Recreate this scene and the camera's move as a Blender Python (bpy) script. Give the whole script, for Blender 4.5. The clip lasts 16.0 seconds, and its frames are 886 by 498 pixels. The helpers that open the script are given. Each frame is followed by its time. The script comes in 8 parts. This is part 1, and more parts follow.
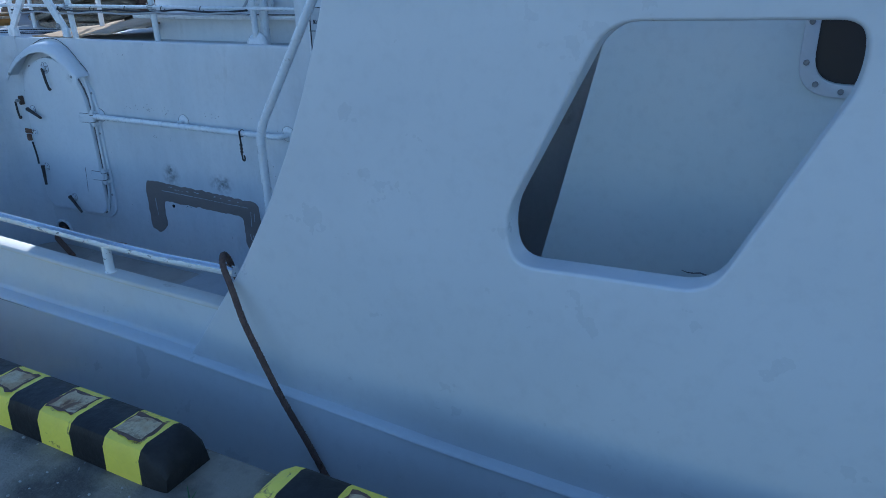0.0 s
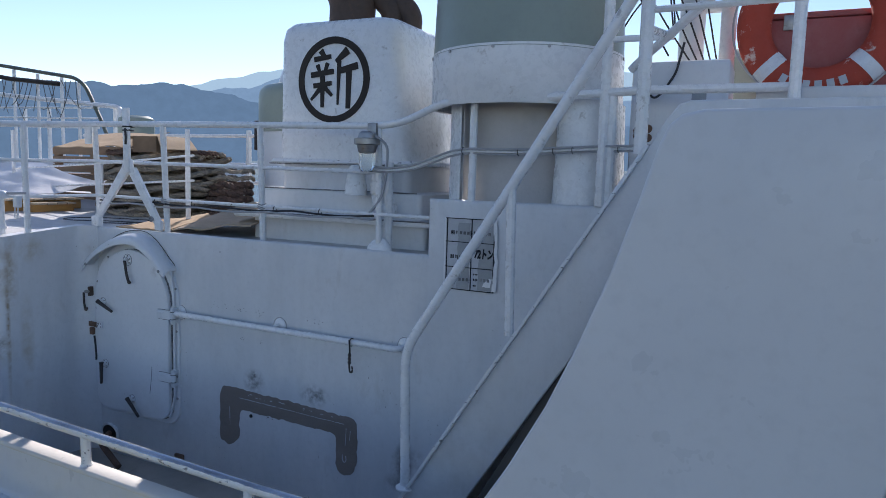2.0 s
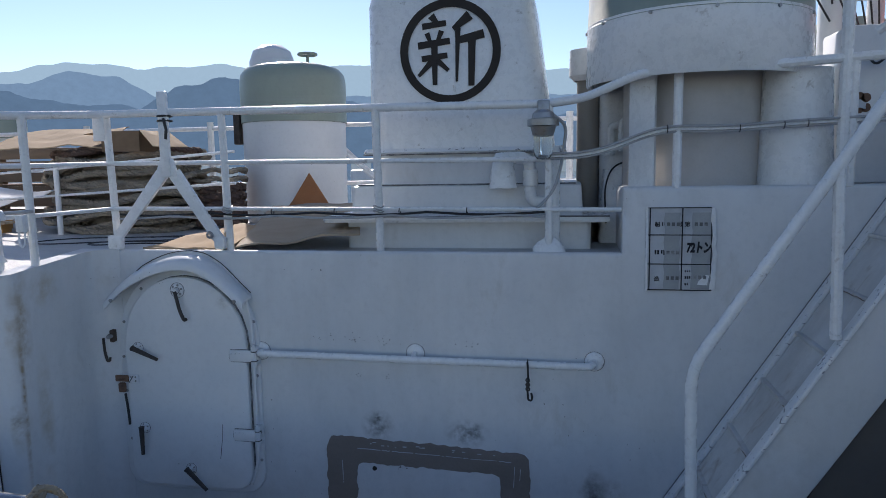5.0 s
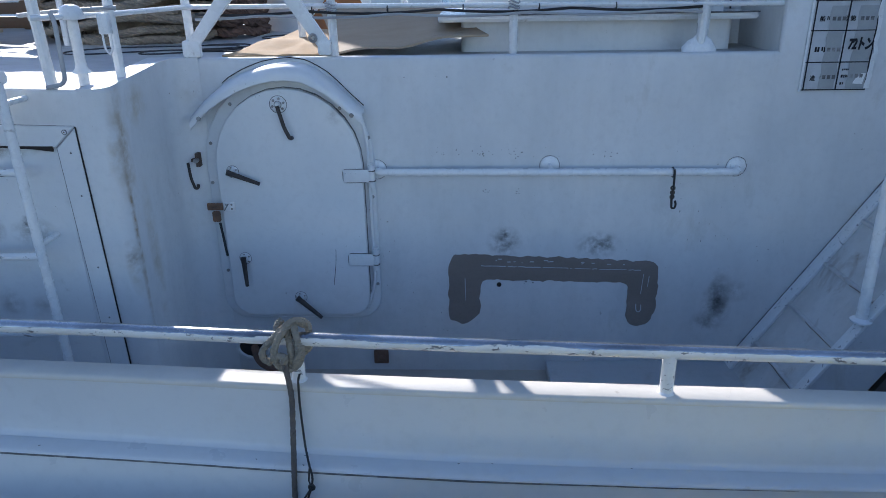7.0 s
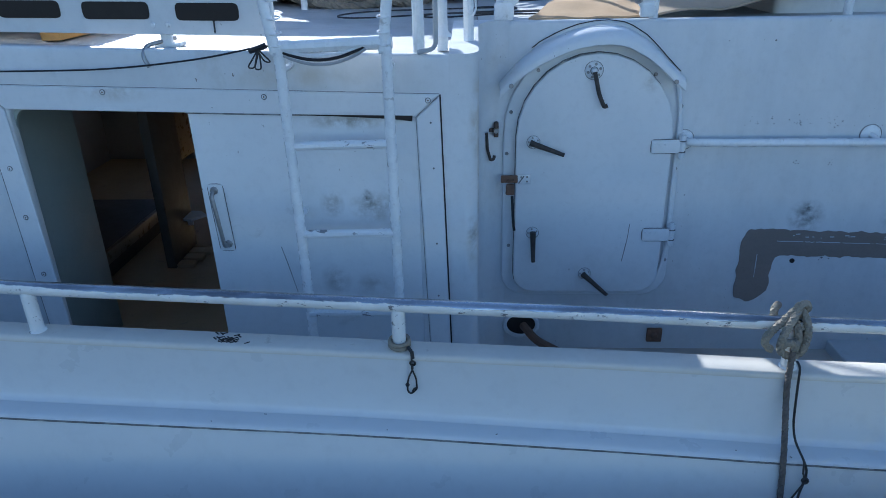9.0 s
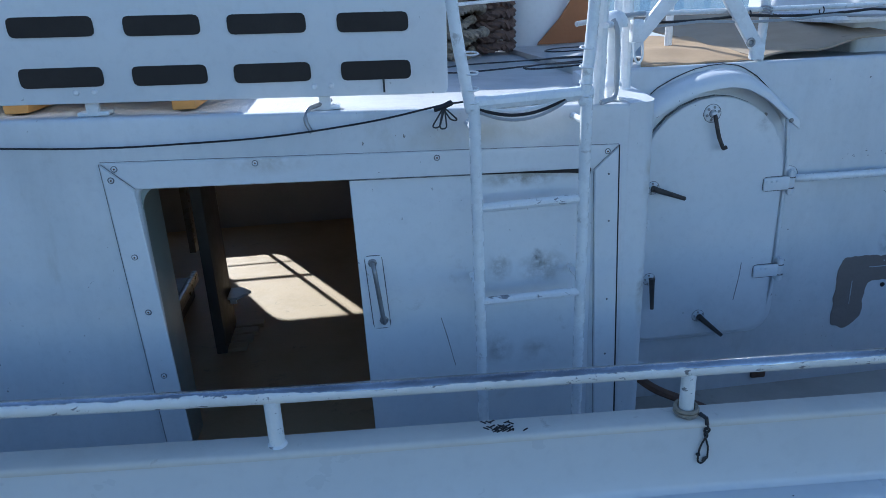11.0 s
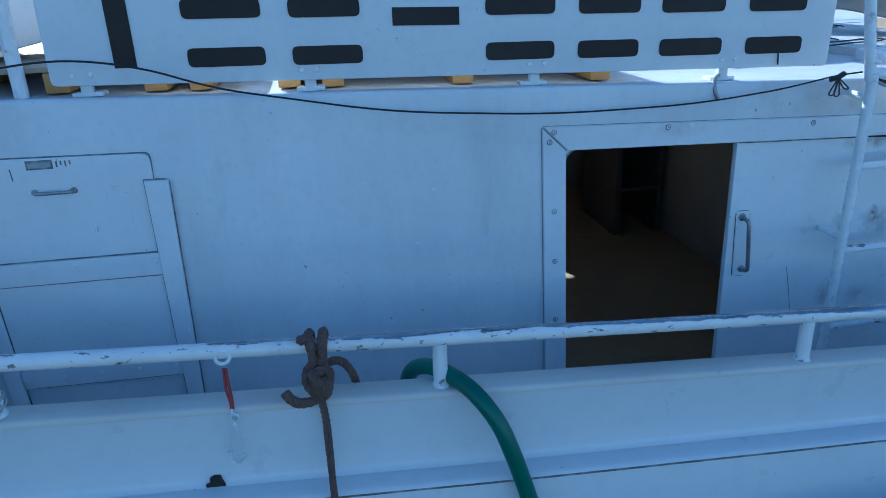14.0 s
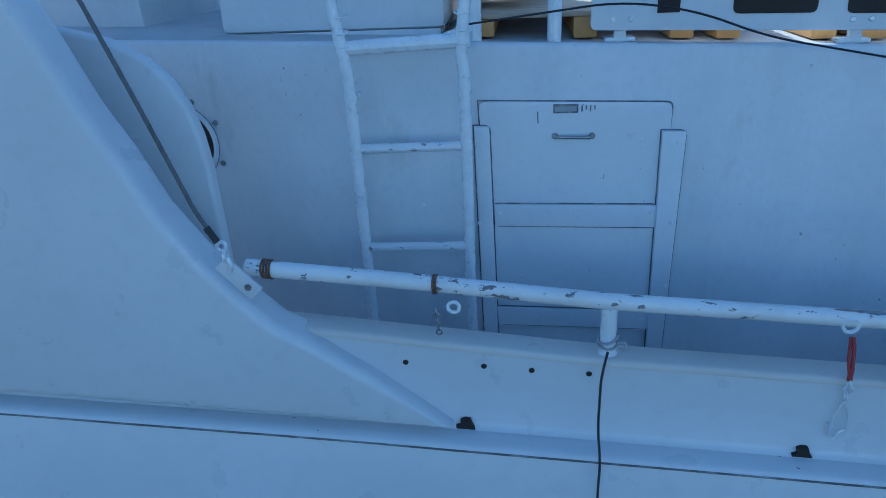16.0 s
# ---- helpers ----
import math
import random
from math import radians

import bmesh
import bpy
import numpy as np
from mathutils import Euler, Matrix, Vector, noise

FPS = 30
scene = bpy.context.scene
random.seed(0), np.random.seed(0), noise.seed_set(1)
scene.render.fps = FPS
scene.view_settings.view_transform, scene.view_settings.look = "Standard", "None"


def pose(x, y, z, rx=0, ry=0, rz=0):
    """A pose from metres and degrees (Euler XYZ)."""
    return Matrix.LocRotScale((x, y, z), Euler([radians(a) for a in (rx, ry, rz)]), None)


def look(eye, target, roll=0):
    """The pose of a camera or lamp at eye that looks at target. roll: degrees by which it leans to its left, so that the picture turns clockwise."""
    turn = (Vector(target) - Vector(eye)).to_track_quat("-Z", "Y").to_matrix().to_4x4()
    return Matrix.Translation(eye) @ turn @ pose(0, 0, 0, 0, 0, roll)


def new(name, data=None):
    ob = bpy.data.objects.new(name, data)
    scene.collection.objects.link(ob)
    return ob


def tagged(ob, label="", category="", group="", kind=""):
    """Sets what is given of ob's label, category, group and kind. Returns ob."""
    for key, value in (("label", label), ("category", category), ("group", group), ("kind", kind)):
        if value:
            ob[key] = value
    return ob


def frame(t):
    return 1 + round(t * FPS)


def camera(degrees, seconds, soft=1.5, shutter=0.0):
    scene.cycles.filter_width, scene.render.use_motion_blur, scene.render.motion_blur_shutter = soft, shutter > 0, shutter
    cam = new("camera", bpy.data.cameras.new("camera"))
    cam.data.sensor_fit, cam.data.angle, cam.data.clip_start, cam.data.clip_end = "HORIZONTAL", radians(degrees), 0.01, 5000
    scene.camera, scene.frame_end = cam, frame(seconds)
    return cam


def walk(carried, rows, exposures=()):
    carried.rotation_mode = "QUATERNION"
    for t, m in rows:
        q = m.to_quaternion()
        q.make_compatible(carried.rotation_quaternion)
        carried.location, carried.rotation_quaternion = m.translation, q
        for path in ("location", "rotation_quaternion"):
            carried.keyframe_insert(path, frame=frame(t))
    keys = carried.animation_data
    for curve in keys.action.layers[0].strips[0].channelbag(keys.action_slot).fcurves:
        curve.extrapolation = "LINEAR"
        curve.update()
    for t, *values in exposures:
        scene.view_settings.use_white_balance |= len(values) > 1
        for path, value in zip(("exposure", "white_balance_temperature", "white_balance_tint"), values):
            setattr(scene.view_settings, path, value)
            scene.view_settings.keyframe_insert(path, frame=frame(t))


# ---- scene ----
cam = camera(65.7, 16.0, soft=0.45)
METRES, EYE, TILT, LEAN, TURN = 9.6, 1.46, -0.9, -1.54, 28.0
ROWS = [
    (0.0, 0.0, 0.0, 0.0, -0.93, -20.6, 2.47),
    (0.5, -0.0222, 0.0093, 0.0009, -0.08, -17.34, 1.73),
    (1.0, -0.0469, 0.0167, 0.0066, -3.03, -15.54, 0.86),
    (1.5, -0.0696, 0.0295, 0.0093, -2.72, -9.73, 0.93),
    (2.0, -0.0942, 0.0448, 0.013, -2.48, -5.33, -0.15),
    (2.5, -0.1268, 0.0576, 0.018, -7.06, -0.34, 2.59),
    (3.0, -0.1555, 0.0725, 0.0207, -4.92, 2.04, 3.13),
    (5.5, -0.3034, 0.164, 0.0153, -18.84, -9.99, 2.74),
    (6.0, -0.3339, 0.1754, 0.0137, -17.06, -14.27, 3.07),
    (6.5, -0.355, 0.1929, 0.0099, -20.9, -19.58, 5.52),
    (7.0, -0.3813, 0.2133, 0.0103, -26.33, -21.29, 2.61),
    (7.5, -0.4133, 0.2318, 0.0107, -26.8, -23.3, 2.63),
    (8.0, -0.4408, 0.2572, 0.0104, -24.05, -21.06, 2.98),
    (8.5, -0.4702, 0.2772, 0.0108, -24.98, -22.03, 2.03),
    (9.0, -0.5066, 0.2919, 0.0136, -25.49, -23.75, 2.92),
    (9.5, -0.5322, 0.3149, 0.013, -25.61, -23.35, 3.76),
    (12.0, -0.6407, 0.3903, 0.0207, -40.34, -18.86, 4.16),
    (12.5, -0.6711, 0.3997, 0.0217, -36.5, -20.15, 5.19),
    (13.0, -0.6936, 0.4172, 0.0208, -35.34, -20.29, 3.58),
    (13.5, -0.7152, 0.4263, 0.0241, -36.31, -21.03, 3.06),
    (14.0, -0.7483, 0.4354, 0.0281, -37.82, -21.3, 3.85),
    (14.5, -0.7724, 0.4515, 0.0279, -29.98, -22.12, 2.85),
    (15.0, -0.7923, 0.4723, 0.0258, -24.5, -22.53, 4.9),
    (15.5, -0.8091, 0.4876, 0.027, -21.52, -23.88, 2.93),
    (16.0, -0.8452, 0.4978, 0.0305, -21.65, -23.1, 4.2),
]
# seconds, stops, kelvin, tint of the clip's own automatic exposure and white balance
EXPOSURES = (
    (0.0, 0.76, 5040, 8), (1.0, 0.74, 5661, 18), (1.5, 0.67, 5920, 20), (2.0, 0.50, 6282, 19), (2.5, 0.10, 6720, 17), (3.0, -0.40, 6976, 15),
    (3.2, -0.48, 6976, 15), (5.3, 0.40, 6303, 18), (5.5, 0.44, 6251, 18), (6.0, 0.65, 6003, 17), (6.5, 0.74, 5680, 15), (7.0, 0.85, 5899, 15), (8.0, 0.85, 5568, 12),
    (9.0, 0.85, 5392, 9), (9.5, 0.85, 5237, 8), (12.0, 0.73, 5434, 11), (13.0, 0.79, 5072, 4), (14.0, 0.79, 4606, 1), (15.0, 0.74, 4678, 2), (16.0, 0.76, 4678, 3),
)
walk(cam, [(t, pose(0, 0, EYE, TILT, LEAN, TURN) @ pose(METRES * x, METRES * y, METRES * z, 90 + pitch, roll, yaw)) for t, x, y, z, yaw, pitch, roll in ROWS], EXPOSURES)

# ---- sky, sun, exposure ----
SUN_EL, SUN_AZ = 29.0, -26.6          # degrees; azimuth from +y towards +x
world = bpy.data.worlds.new("sky")
scene.world = world
world.use_nodes = True
wn = world.node_tree
wn.nodes.clear()
sky = wn.nodes.new("ShaderNodeTexSky")
sky.sky_type, sky.sun_disc = "NISHITA", False
sky.sun_elevation, sky.sun_rotation = radians(SUN_EL), radians(SUN_AZ % 360)
sky.air_density, sky.dust_density, sky.ozone_density = 1.0, 0.05, 2.2
bg = wn.nodes.new("ShaderNodeBackground")
bg.inputs["Strength"].default_value = 0.112
wo = wn.nodes.new("ShaderNodeOutputWorld")
wn.links.new(sky.outputs[0], bg.inputs[0])
wn.links.new(bg.outputs[0], wo.inputs[0])
sun_data = bpy.data.lights.new("sun", "SUN")
sun_data.energy, sun_data.angle, sun_data.color = 4.3, radians(0.6), (1.0, 0.94, 0.84)
sun = new("sun", sun_data)
to_sun = Vector((math.sin(radians(SUN_AZ)) * math.cos(radians(SUN_EL)), math.cos(radians(SUN_AZ)) * math.cos(radians(SUN_EL)), math.sin(radians(SUN_EL))))
sun.matrix_world = look(to_sun * 60, (0, 0, 0))


# ---- materials ----
def nodes_of(name):
    m = bpy.data.materials.new(name)
    m.use_nodes = True
    n = m.node_tree
    return m, n, n.nodes["Principled BSDF"]


def noise_node(n, scale, detail=4.0, rough=0.6, stretch=None, distort=0.0):
    geo = n.nodes.new("ShaderNodeNewGeometry")
    out = geo.outputs["Position"]
    if stretch:
        mp = n.nodes.new("ShaderNodeMapping")
        mp.inputs["Scale"].default_value = stretch
        n.links.new(out, mp.inputs["Vector"])
        out = mp.outputs[0]
    t = n.nodes.new("ShaderNodeTexNoise")
    t.inputs["Scale"].default_value, t.inputs["Detail"].default_value = scale, detail
    t.inputs["Roughness"].default_value, t.inputs["Distortion"].default_value = rough, distort
    n.links.new(out, t.inputs["Vector"])
    return t.outputs["Fac"]


def ramp(n, fac, lo, hi, a=0.0, b=1.0):
    r = n.nodes.new("ShaderNodeMapRange")
    r.inputs["From Min"].default_value, r.inputs["From Max"].default_value = lo, hi
    r.inputs["To Min"].default_value, r.inputs["To Max"].default_value = a, b
    n.links.new(fac, r.inputs["Value"])
    return r.outputs[0]


def blend(n, fac, a, b):
    m = n.nodes.new("ShaderNodeMix")
    m.data_type = "RGBA"
    if isinstance(fac, float):
        m.inputs["Factor"].default_value = fac
    else:
        n.links.new(fac, m.inputs["Factor"])
    for socket, v in ((m.inputs["A"], a), (m.inputs["B"], b)):
        if isinstance(v, tuple):
            socket.default_value = (*v, 1)
        else:
            n.links.new(v, socket)
    return m.outputs["Result"]


def bump(n, p, height, strength, dist=0.01):
    b = n.nodes.new("ShaderNodeBump")
    b.inputs["Strength"].default_value, b.inputs["Distance"].default_value = strength, dist
    n.links.new(height, b.inputs["Height"])
    n.links.new(b.outputs[0], p.inputs["Normal"])


def stained(n, col, spots):
    """Soft smears at set places: (centre, half sizes in x, y and z, amount, colour, grain)."""
    for at, size, amount, rgb, grain in spots:
        geo = n.nodes.new("ShaderNodeNewGeometry")
        mp = n.nodes.new("ShaderNodeMapping")
        mp.vector_type = "TEXTURE"
        mp.inputs["Location"].default_value, mp.inputs["Scale"].default_value = at, size
        n.links.new(geo.outputs["Position"], mp.inputs["Vector"])
        far = n.nodes.new("ShaderNodeVectorMath")
        far.operation = "LENGTH"
        n.links.new(mp.outputs[0], far.inputs[0])
        near = ramp(n, far.outputs["Value"], 0.15, 1.0, 1.0, 0.0)
        broken = ramp(n, noise_node(n, grain, 6, 0.65), 0.38, 0.62, 0.0, amount)
        both = n.nodes.new("ShaderNodeMath")
        both.operation = "MULTIPLY"
        n.links.new(near, both.inputs[0])
        n.links.new(broken, both.inputs[1])
        col = blend(n, both.outputs[0], col, rgb)
    return col


def surface(name, base, second=None, scale=3.0, lo=0.45, hi=0.75, rough=0.5, metal=0.0, grain=60.0, relief=0.15, dirt=None, dirt_scale=9.0, dirt_at=(0.62, 0.78), dirt_amount=0.8, stretch=None, coat=0.0, fine=None, speck=False, spots=(), streak=False):
    """Two scales of colour variation, optional dirt or chips with hard borders, and fine relief."""
    m, n, p = nodes_of(name)
    col = blend(n, ramp(n, noise_node(n, scale, 5, 0.6, stretch), lo, hi), base, second or tuple(c * 0.88 for c in base))
    col = blend(n, ramp(n, noise_node(n, scale * 14, 3, 0.6), 0.5, 0.8, 0, 0.35), col, fine or tuple(c * 0.8 for c in base))
    if dirt:
        col = blend(n, ramp(n, noise_node(n, dirt_scale, 8, 0.68, stretch, 0.4), *dirt_at, 0, dirt_amount), col, dirt)
    if streak:
        col = blend(n, ramp(n, noise_node(n, 6.0, 6, 0.65, (1.0, 1.0, 0.16)), 0.45, 0.75, 0, 0.28), col, (0.46, 0.47, 0.46))
        col = blend(n, ramp(n, noise_node(n, 26.0, 4, 0.7), 0.52, 0.72, 0, 0.16), col, (0.40, 0.42, 0.44))
    if speck:
        cluster = ramp(n, noise_node(n, 1.9, 3, 0.5), 0.52, 0.66)
        spot = ramp(n, noise_node(n, 55.0, 3, 0.55, (1, 1, 0.7)), 0.715, 0.74)
        both = n.nodes.new("ShaderNodeMath")
        both.operation = "MULTIPLY"
        n.links.new(cluster, both.inputs[0])
        n.links.new(spot, both.inputs[1])
        col = blend(n, both.outputs[0], col, (0.17, 0.16, 0.15))
    col = stained(n, col, spots)
    n.links.new(col, p.inputs["Base Color"])
    p.inputs["Metallic"].default_value = metal
    n.links.new(ramp(n, noise_node(n, scale * 5, 4), 0.3, 0.7, max(rough - 0.08, 0.03), min(rough + 0.1, 1)), p.inputs["Roughness"])
    if coat:
        p.inputs["Coat Weight"].default_value = coat
    bump(n, p, noise_node(n, grain, 4, 0.6), relief)
    return m


CAPWHITE = surface("soiled_cream_cap_paint", (0.60, 0.575, 0.52), (0.52, 0.49, 0.43), 2.2, rough=0.5, grain=30.0, relief=0.1, dirt=(0.34, 0.30, 0.25), dirt_scale=14.0, dirt_at=(0.64, 0.72), dirt_amount=0.6)
GELCOAT = surface("white_gelcoat", (0.64, 0.65, 0.655), (0.59, 0.605, 0.615), 1.3, rough=0.33, grain=7.0, relief=0.05, dirt=(0.56, 0.565, 0.56), dirt_scale=1.4, dirt_at=(0.5, 0.95), dirt_amount=0.5)
WALL = surface("white_ship_paint", (0.68, 0.69, 0.695), (0.58, 0.60, 0.615), 1.7, 0.4, 0.7, rough=0.4, grain=11.0, relief=0.2, dirt=(0.36, 0.34, 0.29), dirt_scale=3.2, dirt_at=(0.60, 0.80), dirt_amount=0.5, stretch=(1.3, 1.3, 0.6), speck=True, streak=True, spots=(
    ((-2.865, 3.413, -0.18), (0.09, 0.1, 0.20), 0.95, (0.13, 0.12, 0.11), 12.0), ((-2.78, 3.413, -0.12), (0.10, 0.1, 0.07), 0.6, (0.20, 0.19, 0.18), 14.0),
    ((-2.86, 3.413, -0.16), (0.065, 0.1, 0.15), 1.0, (0.09, 0.085, 0.08), 5.0), ((-2.925, 3.413, -0.32), (0.08, 0.1, 0.10), 0.9, (0.12, 0.11, 0.10), 6.0), ((-3.99, 3.413, 0.16), (0.10, 0.1, 0.10), 0.9, (0.15, 0.145, 0.14), 22.0), ((-3.99, 3.413, 0.20), (0.035, 0.1, 0.05), 0.9, (0.08, 0.08, 0.08), 40.0), ((-3.51, 3.413, 0.145), (0.13, 0.1, 0.085), 0.85, (0.17, 0.165, 0.16), 24.0), ((-3.46, 3.413, 0.16), (0.03, 0.1, 0.05), 0.9, (0.08, 0.08, 0.08), 40.0),
    ((-5.622, 2.77, 0.33), (0.03, 0.1, 0.06), 0.9, (0.22, 0.21, 0.19), 22.0), ((-5.612, 2.77, 0.76), (0.035, 0.1, 0.12), 0.6, (0.38, 0.31, 0.2), 14.0), ((-5.60, 2.822, 0.45), (0.06, 0.018, 0.62), 1.0, (0.30, 0.22, 0.13), 13.0), ((-5.615, 2.77, 0.3), (0.04, 0.1, 0.16), 0.85, (0.33, 0.28, 0.2), 12.0),
    ((-5.60, 2.84, 0.80), (0.1, 0.07, 0.35), 0.9, (0.36, 0.28, 0.17), 10.0), ((-5.60, 2.95, 0.3), (0.1, 0.06, 0.4), 0.6, (0.40, 0.33, 0.22), 9.0), ((-5.60, 3.0, 0.95), (0.1, 0.12, 0.1), 0.7, (0.40, 0.33, 0.2), 9.0), ((-5.52, 3.413, 0.93), (0.16, 0.1, 0.2), 0.35, (0.38, 0.34, 0.28), 7.0),
    ((-6.3, 2.77, 0.98), (0.35, 0.1, 0.06), 0.5, (0.45, 0.40, 0.30), 8.0), ((-2.2, 3.0, 0.2), (0.35, 0.4, 0.7), 0.45, (0.30, 0.27, 0.23), 6.0),
    ((-1.06, 3.413, 0.815), (0.07, 0.1, 0.07), 0.95, (0.10, 0.08, 0.07), 14.0), ((-4.6, 3.413, -0.25), (0.9, 0.1, 0.3), 0.25, (0.36, 0.37, 0.37), 3.5), ((-3.0, 3.413, 1.0), (0.8, 0.1, 0.4), 0.22, (0.45, 0.45, 0.44), 2.5)))
DOORWHITE = surface("white_door_paint", (0.70, 0.712, 0.718), (0.63, 0.65, 0.665), 2.2, rough=0.36, grain=18.0, relief=0.1, dirt=(0.33, 0.32, 0.29), dirt_scale=6.0, dirt_at=(0.65, 0.78), dirt_amount=0.45, speck=True, spots=(
    ((-6.02, 2.77, 0.455), (0.11, 0.1, 0.075), 0.85, (0.24, 0.22, 0.18), 19.0), ((-6.045, 2.77, 0.49), (0.03, 0.1, 0.05), 1.0, (0.09, 0.085, 0.08), 34.0), ((-6.19, 2.77, 0.47), (0.055, 0.1, 0.065), 0.85, (0.23, 0.215, 0.19), 24.0),
    ((-6.20, 2.77, 0.125), (0.07, 0.1, 0.09), 0.75, (0.24, 0.235, 0.23), 14.0), ((-6.04, 2.77, 0.10), (0.10, 0.1, 0.07), 0.6, (0.27, 0.26, 0.25), 12.0), ((-6.10, 2.77, 0.808), (0.20, 0.1, 0.04), 0.8, (0.27, 0.24, 0.19), 24.0),
    ((-7.0, 2.76, 0.93), (0.2, 0.1, 0.05), 0.5, (0.36, 0.32, 0.25), 16.0), ((-4.82, 3.31, 0.83), (0.05, 0.1, 0.06), 0.7, (0.24, 0.22, 0.2), 24.0),
    ((-5.0, 3.31, -0.1), (0.35, 0.1, 0.15), 0.35, (0.38, 0.38, 0.37), 7.0)))
DECK = surface("pale_deck_paint", (0.52, 0.525, 0.52), (0.40, 0.405, 0.40), 2.4, rough=0.6, grain=55.0, relief=0.35, dirt=(0.3, 0.29, 0.26), dirt_scale=6.0, dirt_at=(0.56, 0.8), dirt_amount=0.6)
STAIRPAINT = surface("soiled_stair_paint", (0.62, 0.615, 0.60), (0.46, 0.45, 0.43), 3.0, 0.4, 0.65, rough=0.5, grain=30.0, relief=0.3, dirt=(0.24, 0.16, 0.10), dirt_scale=7.0, dirt_at=(0.56, 0.72), dirt_amount=0.75, stretch=(1.0, 1.0, 0.45), speck=True, streak=True)
CHIPPED = surface("chipped_white_rail_paint", (0.74, 0.75, 0.75), (0.66, 0.67, 0.66), 6.0, rough=0.38, grain=70.0, relief=0.3, dirt=(0.16, 0.16, 0.17), dirt_scale=42.0, dirt_at=(0.60, 0.62), dirt_amount=0.9, stretch=(0.45, 1.0, 1.0))
m, n, p = nodes_of("peeling_white_rail_paint")
geo_n = n.nodes.new("ShaderNodeNewGeometry")
sep = n.nodes.new("ShaderNodeSeparateXYZ")
n.links.new(geo_n.outputs["Normal"], sep.inputs[0])
along = n.nodes.new("ShaderNodeSeparateXYZ")
n.links.new(geo_n.outputs["Position"], along.inputs[0])


def summed(a, b, op="ADD"):
    t = n.nodes.new("ShaderNodeMath")
    t.operation = op
    for socket, v in zip(t.inputs, (a, b)):
        if isinstance(v, float):
            socket.default_value = v
        else:
            n.links.new(v, socket)
    return t.outputs[0]


# the upper half is rubbed to bare metal, but for the forward end; the border is ragged and dirty
edge = summed(noise_node(n, 7.0, 12, 0.72, (0.5, 1.5, 1.5), 0.4), summed(sep.outputs["Z"], 0.62, "MULTIPLY"))
edge = summed(edge, ramp(n, along.outputs["X"], -8.75, -6.3, -0.36, 0.0))
edge = summed(edge, ramp(n, noise_node(n, 1.1, 3, 0.5, (1, 0.2, 0.2)), 0.35, 0.65, -0.09, 0.05))
bare = ramp(n, edge, 0.80, 0.806)
fleck = ramp(n, noise_node(n, 46.0, 7, 0.68, (0.5, 1, 1)), 0.595, 0.615)
col = blend(n, ramp(n, noise_node(n, 7.0), 0.4, 0.7), (0.75, 0.745, 0.72), (0.64, 0.63, 0.60))
col = blend(n, fleck, col, (0.17, 0.165, 0.17))
rim = summed(ramp(n, edge, 0.765, 0.80), ramp(n, noise_node(n, 24.0, 5, 0.6, (0.4, 1, 1)), 0.42, 0.60), "MULTIPLY")
col = blend(n, rim, col, (0.10, 0.09, 0.085))
col = blend(n, bare, col, blend(n, ramp(n, noise_node(n, 14.0, 6, 0.7, (0.15, 1.2, 1.2)), 0.42, 0.62), (0.50, 0.51, 0.53), (0.20, 0.20, 0.21)))
n.links.new(col, p.inputs["Base Color"])
n.links.new(ramp(n, bare, 0, 1, 0.0, 0.9), p.inputs["Metallic"])
n.links.new(ramp(n, bare, 0, 1, 0.42, 0.22), p.inputs["Roughness"])
bump(n, p, summed(noise_node(n, 60.0, 4), bare, "SUBTRACT"), 0.35, 0.004)
PEELED = m
PIPEWHITE = surface("white_pipe_paint", (0.76, 0.77, 0.77), (0.68, 0.70, 0.70), 5.0, rough=0.28, grain=50.0, relief=0.15, dirt=(0.30, 0.27, 0.24), dirt_scale=14.0, dirt_at=(0.62, 0.70), dirt_amount=0.6)
GREEN = surface("sage_green_paint", (0.27, 0.315, 0.265), (0.235, 0.275, 0.235), 2.0, rough=0.4, grain=30.0, relief=0.1)
GREENDARK = surface("dull_dark_green_paint", (0.10, 0.115, 0.09), (0.075, 0.085, 0.07), 6.0, rough=0.5, relief=0.1)
BEIGE = surface("weathered_cream_paint", (0.56, 0.50, 0.38), (0.46, 0.40, 0.29), 4.0, rough=0.55, relief=0.1, dirt=(0.28, 0.16, 0.08), dirt_scale=7.0)
EXHAUST = surface("brown_heat_stained_steel", (0.085, 0.055, 0.04), (0.045, 0.032, 0.026), 5.0, rough=0.7, grain=40.0, relief=0.3, dirt=(0.16, 0.08, 0.04), dirt_scale=11.0)
BLACK = surface("black_paint", (0.034, 0.029, 0.026), (0.045, 0.039, 0.035), 4.0, rough=0.5, grain=60.0, relief=0.1)
PATCH = surface("dark_grey_primer", (0.215, 0.18, 0.155), (0.27, 0.23, 0.205), 6.0, rough=0.65, grain=35.0, relief=0.3, dirt=(0.5, 0.5, 0.52), dirt_scale=26.0, dirt_at=(0.70, 0.72), dirt_amount=0.7, stretch=(0.25, 1, 0.6))
STEEL = surface("tarnished_steel", (0.36, 0.36, 0.36), (0.22, 0.21, 0.2), 9.0, rough=0.38, metal=0.9, relief=0.15, dirt=(0.14, 0.07, 0.04), dirt_scale=20.0, dirt_at=(0.6, 0.72))
DARKSTEEL = surface("dark_greased_wire", (0.16, 0.16, 0.165), (0.10, 0.10, 0.10), 12.0, rough=0.5, metal=0.5, relief=0.2)
HANDLE = surface("black_handle", (0.055, 0.048, 0.045), (0.10, 0.085, 0.075), 20.0, rough=0.5, relief=0.2)
